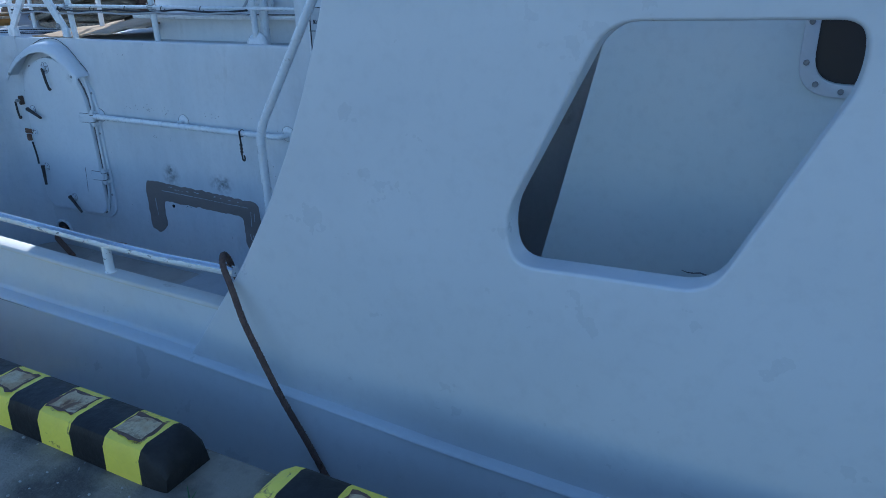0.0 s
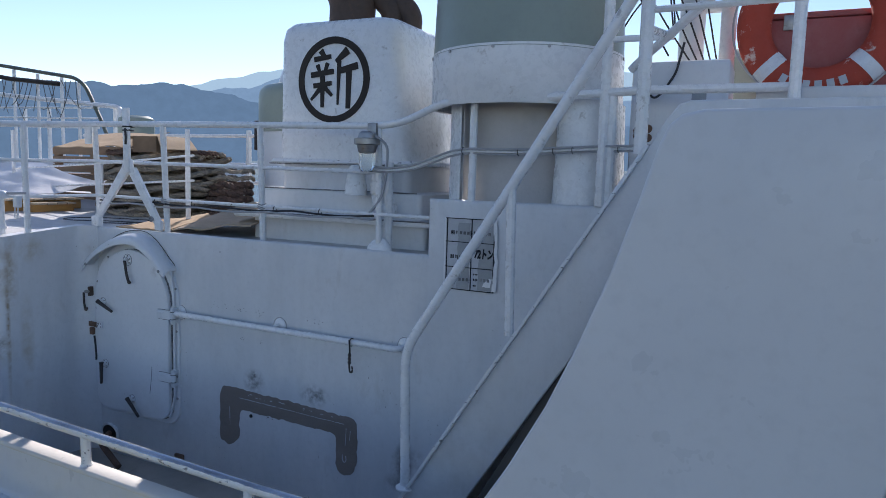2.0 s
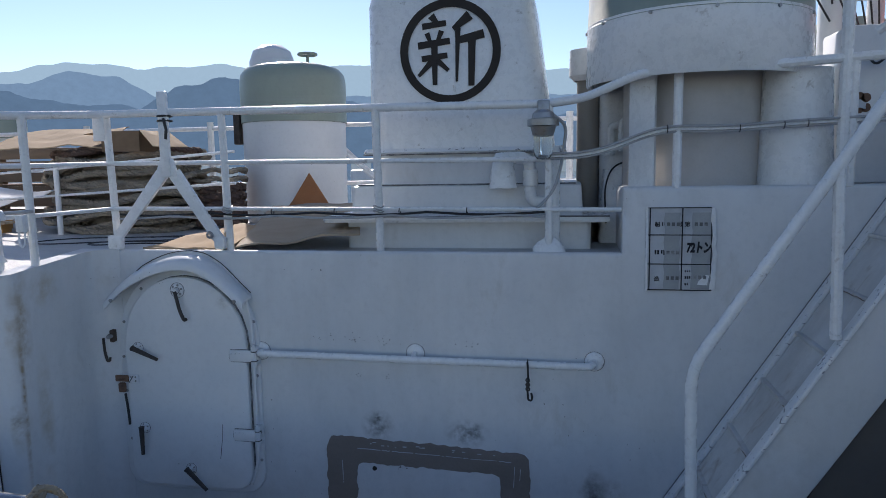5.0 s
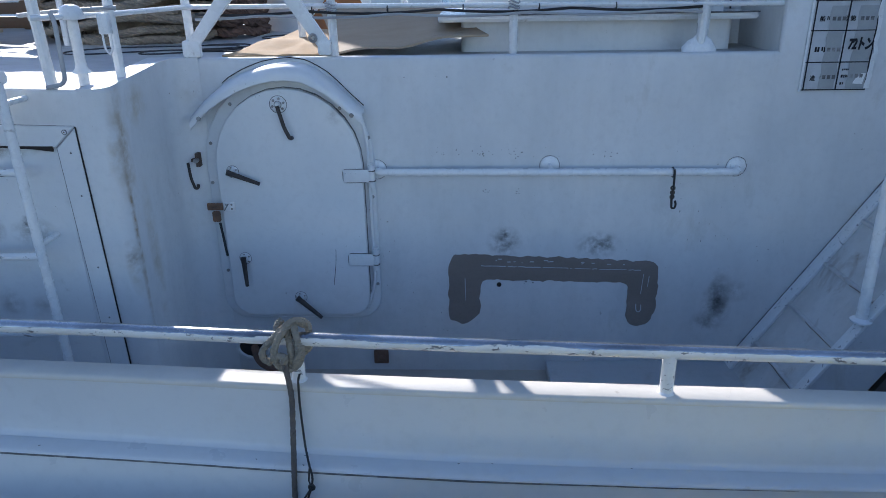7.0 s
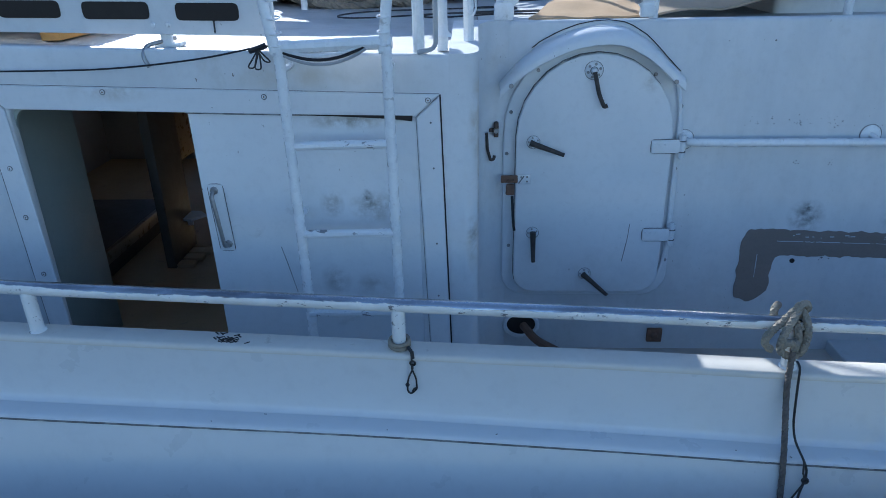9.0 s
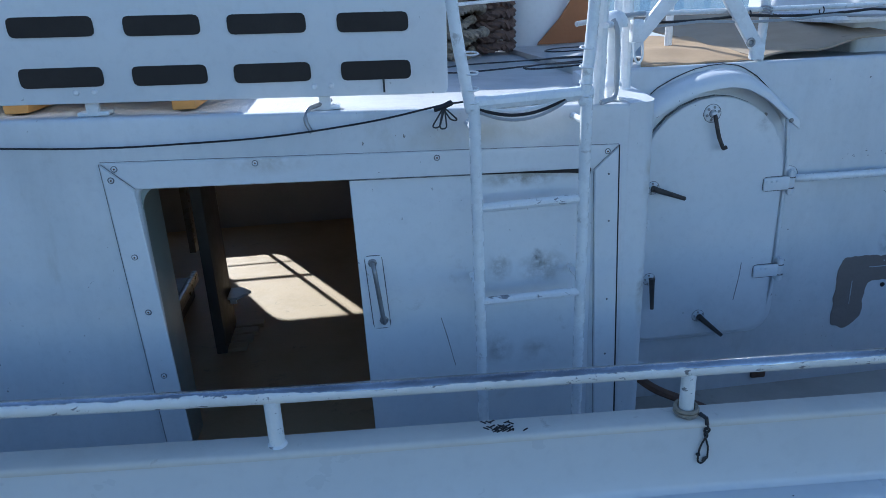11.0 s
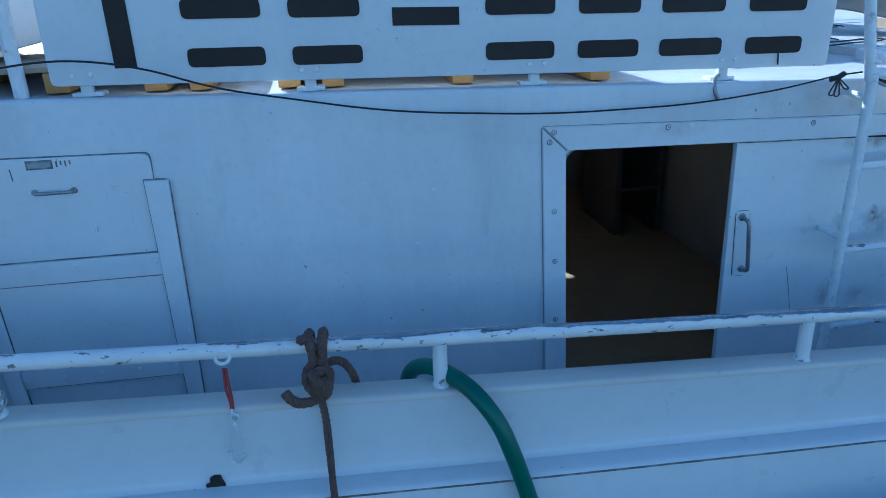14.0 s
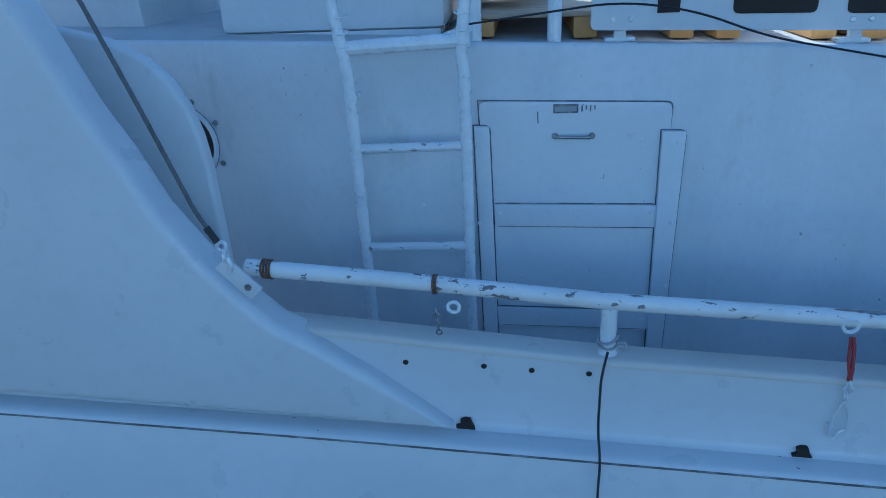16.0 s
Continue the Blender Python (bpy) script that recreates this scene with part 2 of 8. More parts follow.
RUST = surface("rusty_steel", (0.17, 0.095, 0.06), (0.085, 0.055, 0.042), 18.0, rough=0.8, relief=0.4)
RUBBER = surface("black_cable_sheath", (0.02, 0.02, 0.022), rough=0.45, relief=0.1)
GREYCABLE = surface("grey_cable", (0.38, 0.39, 0.40), (0.28, 0.29, 0.3), 10.0, rough=0.5, relief=0.1)
ROPEGREY = surface("weathered_grey_rope", (0.29, 0.255, 0.20), (0.18, 0.16, 0.13), 30.0, rough=0.9, grain=180.0, relief=0.6)
ROPEDARK = surface("worn_grey_brown_rope", (0.15, 0.13, 0.115), (0.10, 0.088, 0.08), 30.0, rough=0.9, grain=180.0, relief=0.6)
ROPEBROWN = surface("dark_brown_rope", (0.135, 0.085, 0.065), (0.08, 0.055, 0.045), 30.0, rough=0.9, grain=180.0, relief=0.6)
ROPETAN = surface("tan_coiled_rope", (0.30, 0.26, 0.20), (0.17, 0.145, 0.115), 18.0, rough=0.9, grain=160.0, relief=0.6)
HOSE = surface("green_rubber_hose", (0.012, 0.115, 0.075), (0.009, 0.085, 0.056), 5.0, rough=0.42, grain=40.0, relief=0.05)
CARD = surface("brown_cardboard", (0.46, 0.33, 0.205), (0.36, 0.255, 0.155), 3.0, rough=0.85, grain=80.0, relief=0.1, dirt=(0.2, 0.15, 0.1), dirt_scale=5.0)
GREYCARD = surface("weathered_grey_board", (0.37, 0.30, 0.22), (0.29, 0.23, 0.165), 2.5, rough=0.8, grain=60.0, relief=0.15, dirt=(0.15, 0.12, 0.1), dirt_scale=8.0, dirt_at=(0.64, 0.72), dirt_amount=0.6, stretch=(0.5, 1, 1))
SHADECARD = surface("shaded_side_cardboard", (0.20, 0.14, 0.09), (0.13, 0.09, 0.06), 4.0, rough=0.85, grain=80.0, relief=0.1)
DARKLINING = surface("dark_brown_bulkhead", (0.12, 0.10, 0.085), (0.09, 0.075, 0.062), 3.0, rough=0.6, relief=0.1)
WOOD = surface("bleached_pallet_wood", (0.50, 0.41, 0.30), (0.36, 0.28, 0.19), 9.0, rough=0.8, grain=30.0, relief=0.3, stretch=(0.12, 1, 1))
CRATEWOOD = surface("brown_crate_wood", (0.27, 0.18, 0.11), (0.19, 0.125, 0.075), 6.0, rough=0.7, grain=30.0, relief=0.3, stretch=(0.12, 1, 1))
ORANGEWOOD = surface("orange_varnished_wood", (0.50, 0.27, 0.08), (0.38, 0.2, 0.06), 6.0, rough=0.55, relief=0.2, stretch=(1, 0.12, 1))
PLY = surface("dark_cabin_lining", (0.46, 0.42, 0.37), (0.38, 0.345, 0.305), 3.0, rough=0.6, grain=30.0, relief=0.1)
CABINFLOOR = surface("worn_cabin_floor", (0.55, 0.42, 0.25), (0.47, 0.355, 0.205), 3.0, rough=0.65, grain=40.0, relief=0.15, dirt=(0.15, 0.125, 0.1), dirt_scale=7.0)
GREENWALL = surface("grey_green_partition", (0.32, 0.37, 0.35), (0.28, 0.33, 0.31), 2.0, rough=0.5, relief=0.08)
CREAM = surface("pale_grey_panel", (0.74, 0.78, 0.76), (0.68, 0.73, 0.71), 1.5, rough=0.45, grain=20, relief=0.06)
TARP = surface("white_tarpaulin", (0.7, 0.71, 0.72), (0.6, 0.61, 0.62), 4.0, rough=0.5, grain=9.0, relief=0.5)
ORANGE = surface("faded_orange_canvas", (0.43, 0.055, 0.026), (0.35, 0.048, 0.024), 4.0, rough=0.7, grain=90, relief=0.3, dirt=(0.72, 0.62, 0.55), dirt_scale=12.0, dirt_at=(0.60, 0.66), dirt_amount=0.8)
PINK = surface("faded_red_box_paint", (0.34, 0.085, 0.075), (0.38, 0.14, 0.13), 5.0, rough=0.6, relief=0.15, dirt=(0.2, 0.05, 0.05), dirt_scale=10.0)
ORANGECLOTH = surface("orange_brown_sheet", (0.36, 0.15, 0.06), rough=0.8, relief=0.2)
PAPER = surface("weathered_white_paper", (0.50, 0.52, 0.54), (0.38, 0.40, 0.42), 9.0, rough=0.6, relief=0.05)
TAPE = surface("grey_tape", (0.30, 0.32, 0.33), (0.36, 0.38, 0.39), 12.0, rough=0.35, relief=0.08)
INK = surface("black_ink", (0.03, 0.03, 0.035), rough=0.7, relief=0.02)
REDSTRAP = surface("red_cord", (0.30, 0.05, 0.05), (0.2, 0.04, 0.05), 30, rough=0.8, relief=0.4)
SEAM = surface("dark_joint_dirt", (0.14, 0.14, 0.145), (0.42, 0.425, 0.43), 22.0, rough=0.8, relief=0.1)
TRUNKGREY = surface("dull_grey_trunk_paint", (0.50, 0.48, 0.455), (0.41, 0.39, 0.365), 5.0, rough=0.6, relief=0.15)
GALV = surface("galvanised_wire", (0.78, 0.79, 0.80), (0.62, 0.63, 0.64), 30.0, rough=0.4, metal=0.35, relief=0.1)
YELLOW = surface("beige_lamp_shell", (0.40, 0.35, 0.21), rough=0.6, relief=0.1)
CONCRETE = surface("quay_concrete", (0.28, 0.245, 0.19), (0.09, 0.08, 0.065), 4.5, 0.4, 0.64, rough=0.88, grain=60.0, relief=0.6, dirt=(0.45, 0.44, 0.42), dirt_scale=40.0, dirt_at=(0.62, 0.7), dirt_amount=0.7)
KERBYELLOW = surface("worn_yellow_paint", (0.90, 0.74, 0.08), (0.80, 0.64, 0.07), 5.0, rough=0.5, grain=30.0, relief=0.3, dirt=(0.18, 0.085, 0.04), dirt_scale=16.0, dirt_at=(0.58, 0.64), dirt_amount=0.85)
KERBBLACK = surface("worn_black_paint", (0.022, 0.021, 0.02), (0.05, 0.046, 0.042), 5.0, rough=0.42, grain=30.0, relief=0.3)
KERBWORN = surface("rust_edged_bare_patch", (0.60, 0.47, 0.28), (0.46, 0.30, 0.15), 12.0, 0.42, 0.6, rough=0.85, grain=60.0, relief=0.6, dirt=(0.13, 0.055, 0.03), dirt_scale=14.0, dirt_at=(0.52, 0.62))
SIDEDECK = surface("weathered_side_deck", (0.46, 0.42, 0.36), (0.36, 0.32, 0.27), 3.0, rough=0.6, grain=40.0, relief=0.2, dirt=(0.2, 0.16, 0.12), dirt_scale=4.0)
WETWOOD = surface("wet_brown_deck", (0.24, 0.185, 0.125), (0.16, 0.125, 0.085), 4.0, rough=0.3, grain=40.0, relief=0.2)
UNDERSTAIR = surface("dark_understair_fill", (0.105, 0.096, 0.088), (0.085, 0.078, 0.07), 2.0, rough=0.6, relief=0.1)
PIPEBROWN = surface("grey_brown_pipe_paint", (0.30, 0.28, 0.25), (0.24, 0.22, 0.2), 4.0, rough=0.5, relief=0.1)
BOUNCEGROUND = surface("dark_bounce_concrete", (0.115, 0.112, 0.108), (0.09, 0.088, 0.085), 1.2, rough=0.9, grain=50.0, relief=0.4)
STONE = surface("pale_grit", (0.42, 0.40, 0.36), (0.28, 0.26, 0.23), 60.0, rough=0.9)
for mat in (BLACK, INK, HANDLE, PATCH, KERBBLACK, SEAM, CARD, GREYCARD, SHADECARD):
    mat.node_tree.nodes["Principled BSDF"].inputs["Specular IOR Level"].default_value = 0.15
WEED = surface("small_green_weed", (0.05, 0.12, 0.04), rough=0.7)

m, n, p = nodes_of("harbour_water")
p.inputs["Base Color"].default_value = (0.012, 0.035, 0.045, 1)
p.inputs["Roughness"].default_value = 0.06
bump(n, p, noise_node(n, 1.6, 5, 0.55), 0.6, 0.12)
WATER = m
m, n, p = nodes_of("clear_lamp_glass")
p.inputs["Transmission Weight"].default_value, p.inputs["Roughness"].default_value = 1.0, 0.08
p.inputs["Base Color"].default_value = (0.85, 0.88, 0.86, 1)
GLASS = m
# Opaque brown-black, stands in for the unlit space behind openings.
m, n, p = nodes_of("dark_port_fill")
p.inputs["Base Color"].default_value, p.inputs["Roughness"].default_value = (0.05, 0.038, 0.032, 1), 0.4
PORTDARK = m


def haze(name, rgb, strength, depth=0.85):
    """Far hills; the bright air in front is painted in as emission colour."""
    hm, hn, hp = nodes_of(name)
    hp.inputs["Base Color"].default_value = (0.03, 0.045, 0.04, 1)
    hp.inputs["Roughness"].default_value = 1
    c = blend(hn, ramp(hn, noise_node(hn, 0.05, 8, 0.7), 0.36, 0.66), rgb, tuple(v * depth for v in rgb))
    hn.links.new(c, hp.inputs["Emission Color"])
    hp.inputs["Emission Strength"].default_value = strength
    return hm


# ---- building helpers ----
WORLD_AT = {}


def part(name, bm, material, parent=None, label="", smooth=True, angle=35):
    """Links a bmesh as one mesh object, its origin at the middle of its foot."""
    me = bpy.data.meshes.new(name)
    bmesh.ops.recalc_face_normals(bm, faces=bm.faces)
    bm.to_mesh(me)
    bm.free()
    co = np.empty(len(me.vertices) * 3)
    me.vertices.foreach_get("co", co)
    co = co.reshape(-1, 3)
    at = Vector(((co[:, 0].min() + co[:, 0].max()) / 2, (co[:, 1].min() + co[:, 1].max()) / 2, co[:, 2].min()))
    me.transform(Matrix.Translation(-at))
    if smooth:
        me.polygons.foreach_set("use_smooth", [True] * len(me.polygons))
        me.set_sharp_from_angle(angle=radians(angle))
    for mt in (material if isinstance(material, (list, tuple)) else [material]):
        me.materials.append(mt)
    ob = new(name, me)
    ob.location = at
    WORLD_AT[ob] = Matrix.Translation(at)
    if parent:
        ob.parent = parent
        ob.matrix_parent_inverse = WORLD_AT[parent].inverted()
    if label:
        ob["label"] = label
    return ob


def thing(name, at, label, category, group="", kind=""):
    ob = new(name)
    ob.location, ob.empty_display_size = at, 0.1
    WORLD_AT[ob] = Matrix.Translation(at)
    return tagged(ob, label, category, group, kind)


def structure(ob, label, category):
    return tagged(ob, label, category, kind="structure")


def box(x0, x1, y0, y1, z0, z1, bev=0.0, bm=None, seg=2):
    out = bm or bmesh.new()
    t = bmesh.new()
    bmesh.ops.create_cube(t, size=1.0)
    bmesh.ops.transform(t, matrix=Matrix.LocRotScale(((x0 + x1) / 2, (y0 + y1) / 2, (z0 + z1) / 2), None, (abs(x1 - x0), abs(y1 - y0), abs(z1 - z0))), verts=t.verts)
    if bev:
        bmesh.ops.bevel(t, geom=t.edges[:], offset=bev, segments=seg, profile=0.5, affect="EDGES", clamp_overlap=True)
    return add(out, t)


def add(out, t):
    me = bpy.data.meshes.new("t")
    t.to_mesh(me)
    t.free()
    out.from_mesh(me)
    bpy.data.meshes.remove(me)
    return out


def turned(bm, m):
    bmesh.ops.transform(bm, matrix=m, verts=bm.verts)
    return bm


def fillet(pts, rad=0.05, n=5, closed=False):
    """Rounds the corners of a line of points."""
    pts = [Vector(q) for q in pts]
    out = []
    for i, q in enumerate(pts):
        if not closed and i in (0, len(pts) - 1):
            out.append(q)
            continue
        a, b = pts[i - 1] - q, pts[(i + 1) % len(pts)] - q
        r = min(rad, a.length * 0.48, b.length * 0.48)
        pa, pb = q + a.normalized() * r, q + b.normalized() * r
        for k in range(n + 1):
            s = k / n
            out.append(pa * (1 - s) ** 2 + q * 2 * s * (1 - s) + pb * s * s)
    return out


def sag(a, b, drop, n=16):
    a, b = Vector(a), Vector(b)
    return [a.lerp(b, k / n) + Vector((0, 0, -drop * 4 * (k / n) * (1 - k / n))) for k in range(n + 1)]


def tube(pts, r, n=10, bm=None, closed=False, taper=None):
    """A round bar along a line of points."""
    bm = bm or bmesh.new()
    pts = [Vector(q) for q in pts]
    count = len(pts)
    rings, up = [], None
    for i, q in enumerate(pts):
        if closed:
            d = (pts[(i + 1) % count] - pts[i - 1]).normalized()
        else:
            d = (pts[min(i + 1, count - 1)] - pts[max(i - 1, 0)]).normalized()
        if up is None:
            up = d.orthogonal().normalized()
        up = (up - d * up.dot(d)).normalized()
        side = d.cross(up)
        rr = r if taper is None else r * taper(i / max(count - 1, 1))
        rings.append([bm.verts.new(q + (up * math.cos(2 * math.pi * k / n) + side * math.sin(2 * math.pi * k / n)) * rr) for k in range(n)])
    for i in range(count if closed else count - 1):
        a, b = rings[i], rings[(i + 1) % count]
        for k in range(n):
            bm.faces.new((a[k], a[(k + 1) % n], b[(k + 1) % n], b[k]))
    if not closed:
        bm.faces.new(rings[0][::-1])
        bm.faces.new(rings[-1])
    return bm


def laid_rope(pts, r, pitch=0.09, strands=3, bm=None, n=6):
    """A twisted rope: strands wound round a line of points."""
    bm = bm or bmesh.new()
    pts = [Vector(q) for q in pts]
    dense = [pts[0]]
    for a, b in zip(pts, pts[1:]):
        k = max(1, int((b - a).length / (pitch / 6)))
        dense += [a.lerp(b, (j + 1) / k) for j in range(k)]
    up, s = None, 0.0
    lines = [[] for _ in range(strands)]
    for i, q in enumerate(dense):
        d = (dense[min(i + 1, len(dense) - 1)] - dense[max(i - 1, 0)]).normalized()
        if up is None:
            up = d.orthogonal().normalized()
        up = (up - d * up.dot(d)).normalized()
        side = d.cross(up)
        s += (q - dense[i - 1]).length if i else 0
        for k in range(strands):
            a = 2 * math.pi * (s / pitch + k / strands)
            lines[k].append(q + (up * math.cos(a) + side * math.sin(a)) * r * 0.5)
    for line in lines:
        tube(line, r * 0.58, n, bm)
    return bm


def lathe(profile, at=(0, 0, 0), n=32, bm=None, a0=0.0, a1=360.0, flat=1.0):
    """Turns a profile of (radius, height) about the vertical."""
    bm = bm or bmesh.new()
    full = abs(a1 - a0) >= 359.9
    steps = n if full else n + 1
    rings = []
    for k in range(steps):
        a = radians(a0 + (a1 - a0) * k / n)
        rings.append([bm.verts.new((at[0] + q * math.cos(a), at[1] + q * math.sin(a) * flat, at[2] + h)) for q, h in profile])
    for k in range(n):
        a, b = rings[k], rings[(k + 1) % steps]
        for i in range(len(profile) - 1):
            if profile[i][0] > 1e-6 or profile[i + 1][0] > 1e-6:
                bm.faces.new((a[i], b[i], b[i + 1], a[i + 1]))
    bmesh.ops.remove_doubles(bm, verts=bm.verts, dist=1e-5)
    return bm


def outline(pts, rad=0.0, n=6):
    """A closed outline in x and z with rounded corners."""
    if not rad:
        return [(q[0], q[1]) for q in pts]
    return [(v.x, v.y) for v in fillet([(q[0], q[1], 0) for q in pts], rad, n, True)]


def slab(edge, y0, y1, holes=(), bev=0.0, seg=3, lean=0.0, bm=None):
    """A plate in x and z between y0 (front) and y1, with holes and rounded rims; lean: how far y grows for each metre of height."""
    t = bmesh.new()
    for loop in (edge, *holes):
        vs = [t.verts.new((x, y0 + lean * z, z)) for x, z in loop]
        for a, b in zip(vs, vs[1:] + vs[:1]):
            t.edges.new((a, b))
    bmesh.ops.triangle_fill(t, edges=t.edges[:], use_beauty=True)
    res = bmesh.ops.extrude_face_region(t, geom=t.faces[:])
    bmesh.ops.translate(t, verts=[v for v in res["geom"] if isinstance(v, bmesh.types.BMVert)], vec=(0, y1 - y0, 0))
    bmesh.ops.recalc_face_normals(t, faces=t.faces)
    if bev:
        rim = [e for e in t.edges if len(e.link_faces) == 2 and e.calc_face_angle(0) > 1.0 and abs(e.verts[0].co.y - e.verts[1].co.y - lean * (e.verts[0].co.z - e.verts[1].co.z)) < 1e-4]
        bmesh.ops.bevel(t, geom=rim, offset=bev, segments=seg, profile=0.5, affect="EDGES", clamp_overlap=True)
    return add(bm, t) if bm else t


def circle(x, z, r, n=24, rz=None):
    return [(x + r * math.cos(2 * math.pi * k / n), z + (rz or r) * math.sin(2 * math.pi * k / n)) for k in range(n)]


def ring(x, y, z, r, tubr, n=20, m=6, axis="y", bm=None):
    pts = []
    for k in range(n):
        a = 2 * math.pi * k / n
        c, s = r * math.cos(a), r * math.sin(a)
        pts.append({"y": (x + c, y, z + s), "z": (x + c, y + s, z), "x": (x, y + c, z + s)}[axis])
    return tube(pts, tubr, m, bm, closed=True)


def bolt(x, y, z, r=0.008, h=0.006, bm=None):
    """A round bolt head on a face that looks towards -y."""
    t = lathe([(0, h), (r * 0.7, h), (r, h * 0.4), (r, -0.003)], n=8)
    turned(t, Matrix.Translation((x, y, z)) @ Matrix.Rotation(radians(90), 4, "X"))
    return add(bm, t) if bm else t


def seam(parent, *lines, r=0.0016, closed=True, y=None):
    """Thin dark joints along lines of (x, z) on a face at y."""
    for line_pts in lines:
        rnd_pts = fillet([(q[0], y, q[1]) if len(q) == 2 else q for q in line_pts], 0.02, 3, closed)
        part("seam", tube(rnd_pts, min(r, 0.0028), 5, None, closed), SEAM, parent)


def lump(bm, amount, scale, seed=0.0):
    for v in bm.verts:
        v.co += Vector(noise.noise_vector(v.co * scale + Vector((seed, seed * 1.7, seed * 0.3)))) * amount
    return bm


def table(x, xs, zs):
    return float(np.interp(x, xs, zs))


def cap_z(x):
    """Height of the gunwale cap along the ship."""
    return table(x, (-12.5, -11, -9.96, -9.2, -8.07, -6.95, -5.84, -4.7, -3.59, -2.67, -1, 4), (0.82, 0.68, 0.575, 0.50, 0.43, 0.362, 0.311, 0.28, 0.26, 0.24, 0.22, 0.21))


def cap_y(x):
    """Middle of the gunwale cap."""
    return table(x, (-12, -5.9, -5.1, -4.7, -4.06, -3.59, -2.67, -1, 4), (1.962, 1.955, 1.932, 1.912, 1.89, 1.88, 1.867, 1.858, 1.855))


def rub_z(x):
    """Lower lip of the rubbing ledge."""
    return table(x, (-12.5, -10.86, -9.96, -9.14, -8.5, -7.91, -7, -6, -5.1, -4.3, -3.5, -2.6, -2, -1.37, -0.9, 4), (0.385, 0.325, 0.283, 0.236, 0.198, 0.162, 0.117, 0.073, 0.035, 0.008, -0.004, -0.01, -0.032, -0.062, -0.088, -0.235))


def roof_z(x):
    """Edge of the forward cabin's roof."""
    return 1.045 + 0.034 * (-5.6 - x)


DECK_Z, ROOF1 = -0.6, 1.1
Y1, Y2 = 3.413, 2.77            # faces of the aft and the forward deckhouse

# ---- ground, water, distance ----
bm = bmesh.new()
vs = [bm.verts.new(q) for q in ((-400, -400, 0), (400, -400, 0), (400, 1.325, 0), (-400, 1.325, 0))]
bm.faces.new(vs)
edge = [e for e in bm.edges if abs(e.verts[0].co.y - 1.325) < 1e-3 and abs(e.verts[1].co.y - 1.325) < 1e-3]
res = bmesh.ops.extrude_edge_only(bm, edges=edge)
bmesh.ops.translate(bm, verts=[v for v in res["geom"] if isinstance(v, bmesh.types.BMVert)], vec=(0, 0.02, -3))
structure(part("ground", bm, CONCRETE, smooth=False), "rough dark grey concrete quay with pale grit", "quay")
# Unseen sheet behind the camera, added to tune light bounced onto the ship.
structure(part("pavement", box(-90, 90, -45, -0.55, -0.05, 0.006), BOUNCEGROUND, smooth=False), "dark concrete sheet added out of view to set the bounced light", "pavement")
bm = bmesh.new()
bm.faces.new([bm.verts.new(q) for q in ((-4500, 1.3, -1.15), (4500, 1.3, -1.15), (4500, 4500, -1.15), (-4500, 4500, -1.15))])
structure(part("water", bm, WATER, smooth=False), "rippled blue-green harbour water", "water")


def ridge(name, dist, crest, mat, label, seed, rough):
    """A chain of wooded hills: crest is azimuth and elevation in degrees from the quay."""
    bm = bmesh.new()
    rows = []
    azs = np.arange(-80, 60.01, 0.25)
    for az in azs:
        el = table(az, [c[0] for c in crest], [c[1] for c in crest])
        h = dist * math.tan(radians(el + 0.3)) + rough * (noise.fractal(Vector((az * 0.35 + seed, seed, 0)), 1.0, 2.0, 5))
        col = []
        for k, f in enumerate((0.0, 0.25, 0.5, 0.75, 0.92, 1.0, 0.7)):
            d = dist * (0.9 + 0.1 * f) if k < 6 else dist * 1.08
            a = radians(az)
            w = rough * 0.6 * noise.noise(Vector((az * 0.8, k * 2.0, seed))) if 0 < k < 5 else 0
            col.append(bm.verts.new((-2 + d * math.sin(a), d * math.cos(a), -1.8 + h * f + w)))
        rows.append(col)
    for a, b in zip(rows, rows[1:]):
        for k in range(6):
            bm.faces.new((a[k], b[k], b[k + 1], a[k + 1]))
    structure(part(name, bm, mat), label, "hills")


# The blue of the hills is air haze, emitted by their materials.
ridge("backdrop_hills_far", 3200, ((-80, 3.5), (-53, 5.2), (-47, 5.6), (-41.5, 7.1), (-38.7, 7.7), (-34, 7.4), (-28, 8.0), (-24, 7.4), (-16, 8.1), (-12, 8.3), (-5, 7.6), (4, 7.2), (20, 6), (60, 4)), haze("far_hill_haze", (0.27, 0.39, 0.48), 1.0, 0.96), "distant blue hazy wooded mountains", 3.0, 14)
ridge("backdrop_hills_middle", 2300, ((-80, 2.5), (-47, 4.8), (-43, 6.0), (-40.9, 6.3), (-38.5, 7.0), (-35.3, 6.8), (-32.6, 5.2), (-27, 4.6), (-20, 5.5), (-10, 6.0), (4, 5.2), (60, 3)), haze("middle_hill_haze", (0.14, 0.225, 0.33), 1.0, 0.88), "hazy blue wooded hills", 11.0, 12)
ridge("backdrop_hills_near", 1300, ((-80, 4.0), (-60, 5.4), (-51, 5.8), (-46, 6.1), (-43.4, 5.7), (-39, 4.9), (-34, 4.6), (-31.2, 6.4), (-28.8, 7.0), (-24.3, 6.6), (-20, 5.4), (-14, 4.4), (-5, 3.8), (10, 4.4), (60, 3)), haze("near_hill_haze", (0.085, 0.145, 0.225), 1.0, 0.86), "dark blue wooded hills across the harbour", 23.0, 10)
bm = bmesh.new()
for k in range(60):
    x = -420 + k * 14 + random.uniform(-4, 4)
    box(x, x + random.uniform(5, 11), 330, 340, -1.5, random.uniform(2, 6.5), 0.0, bm)
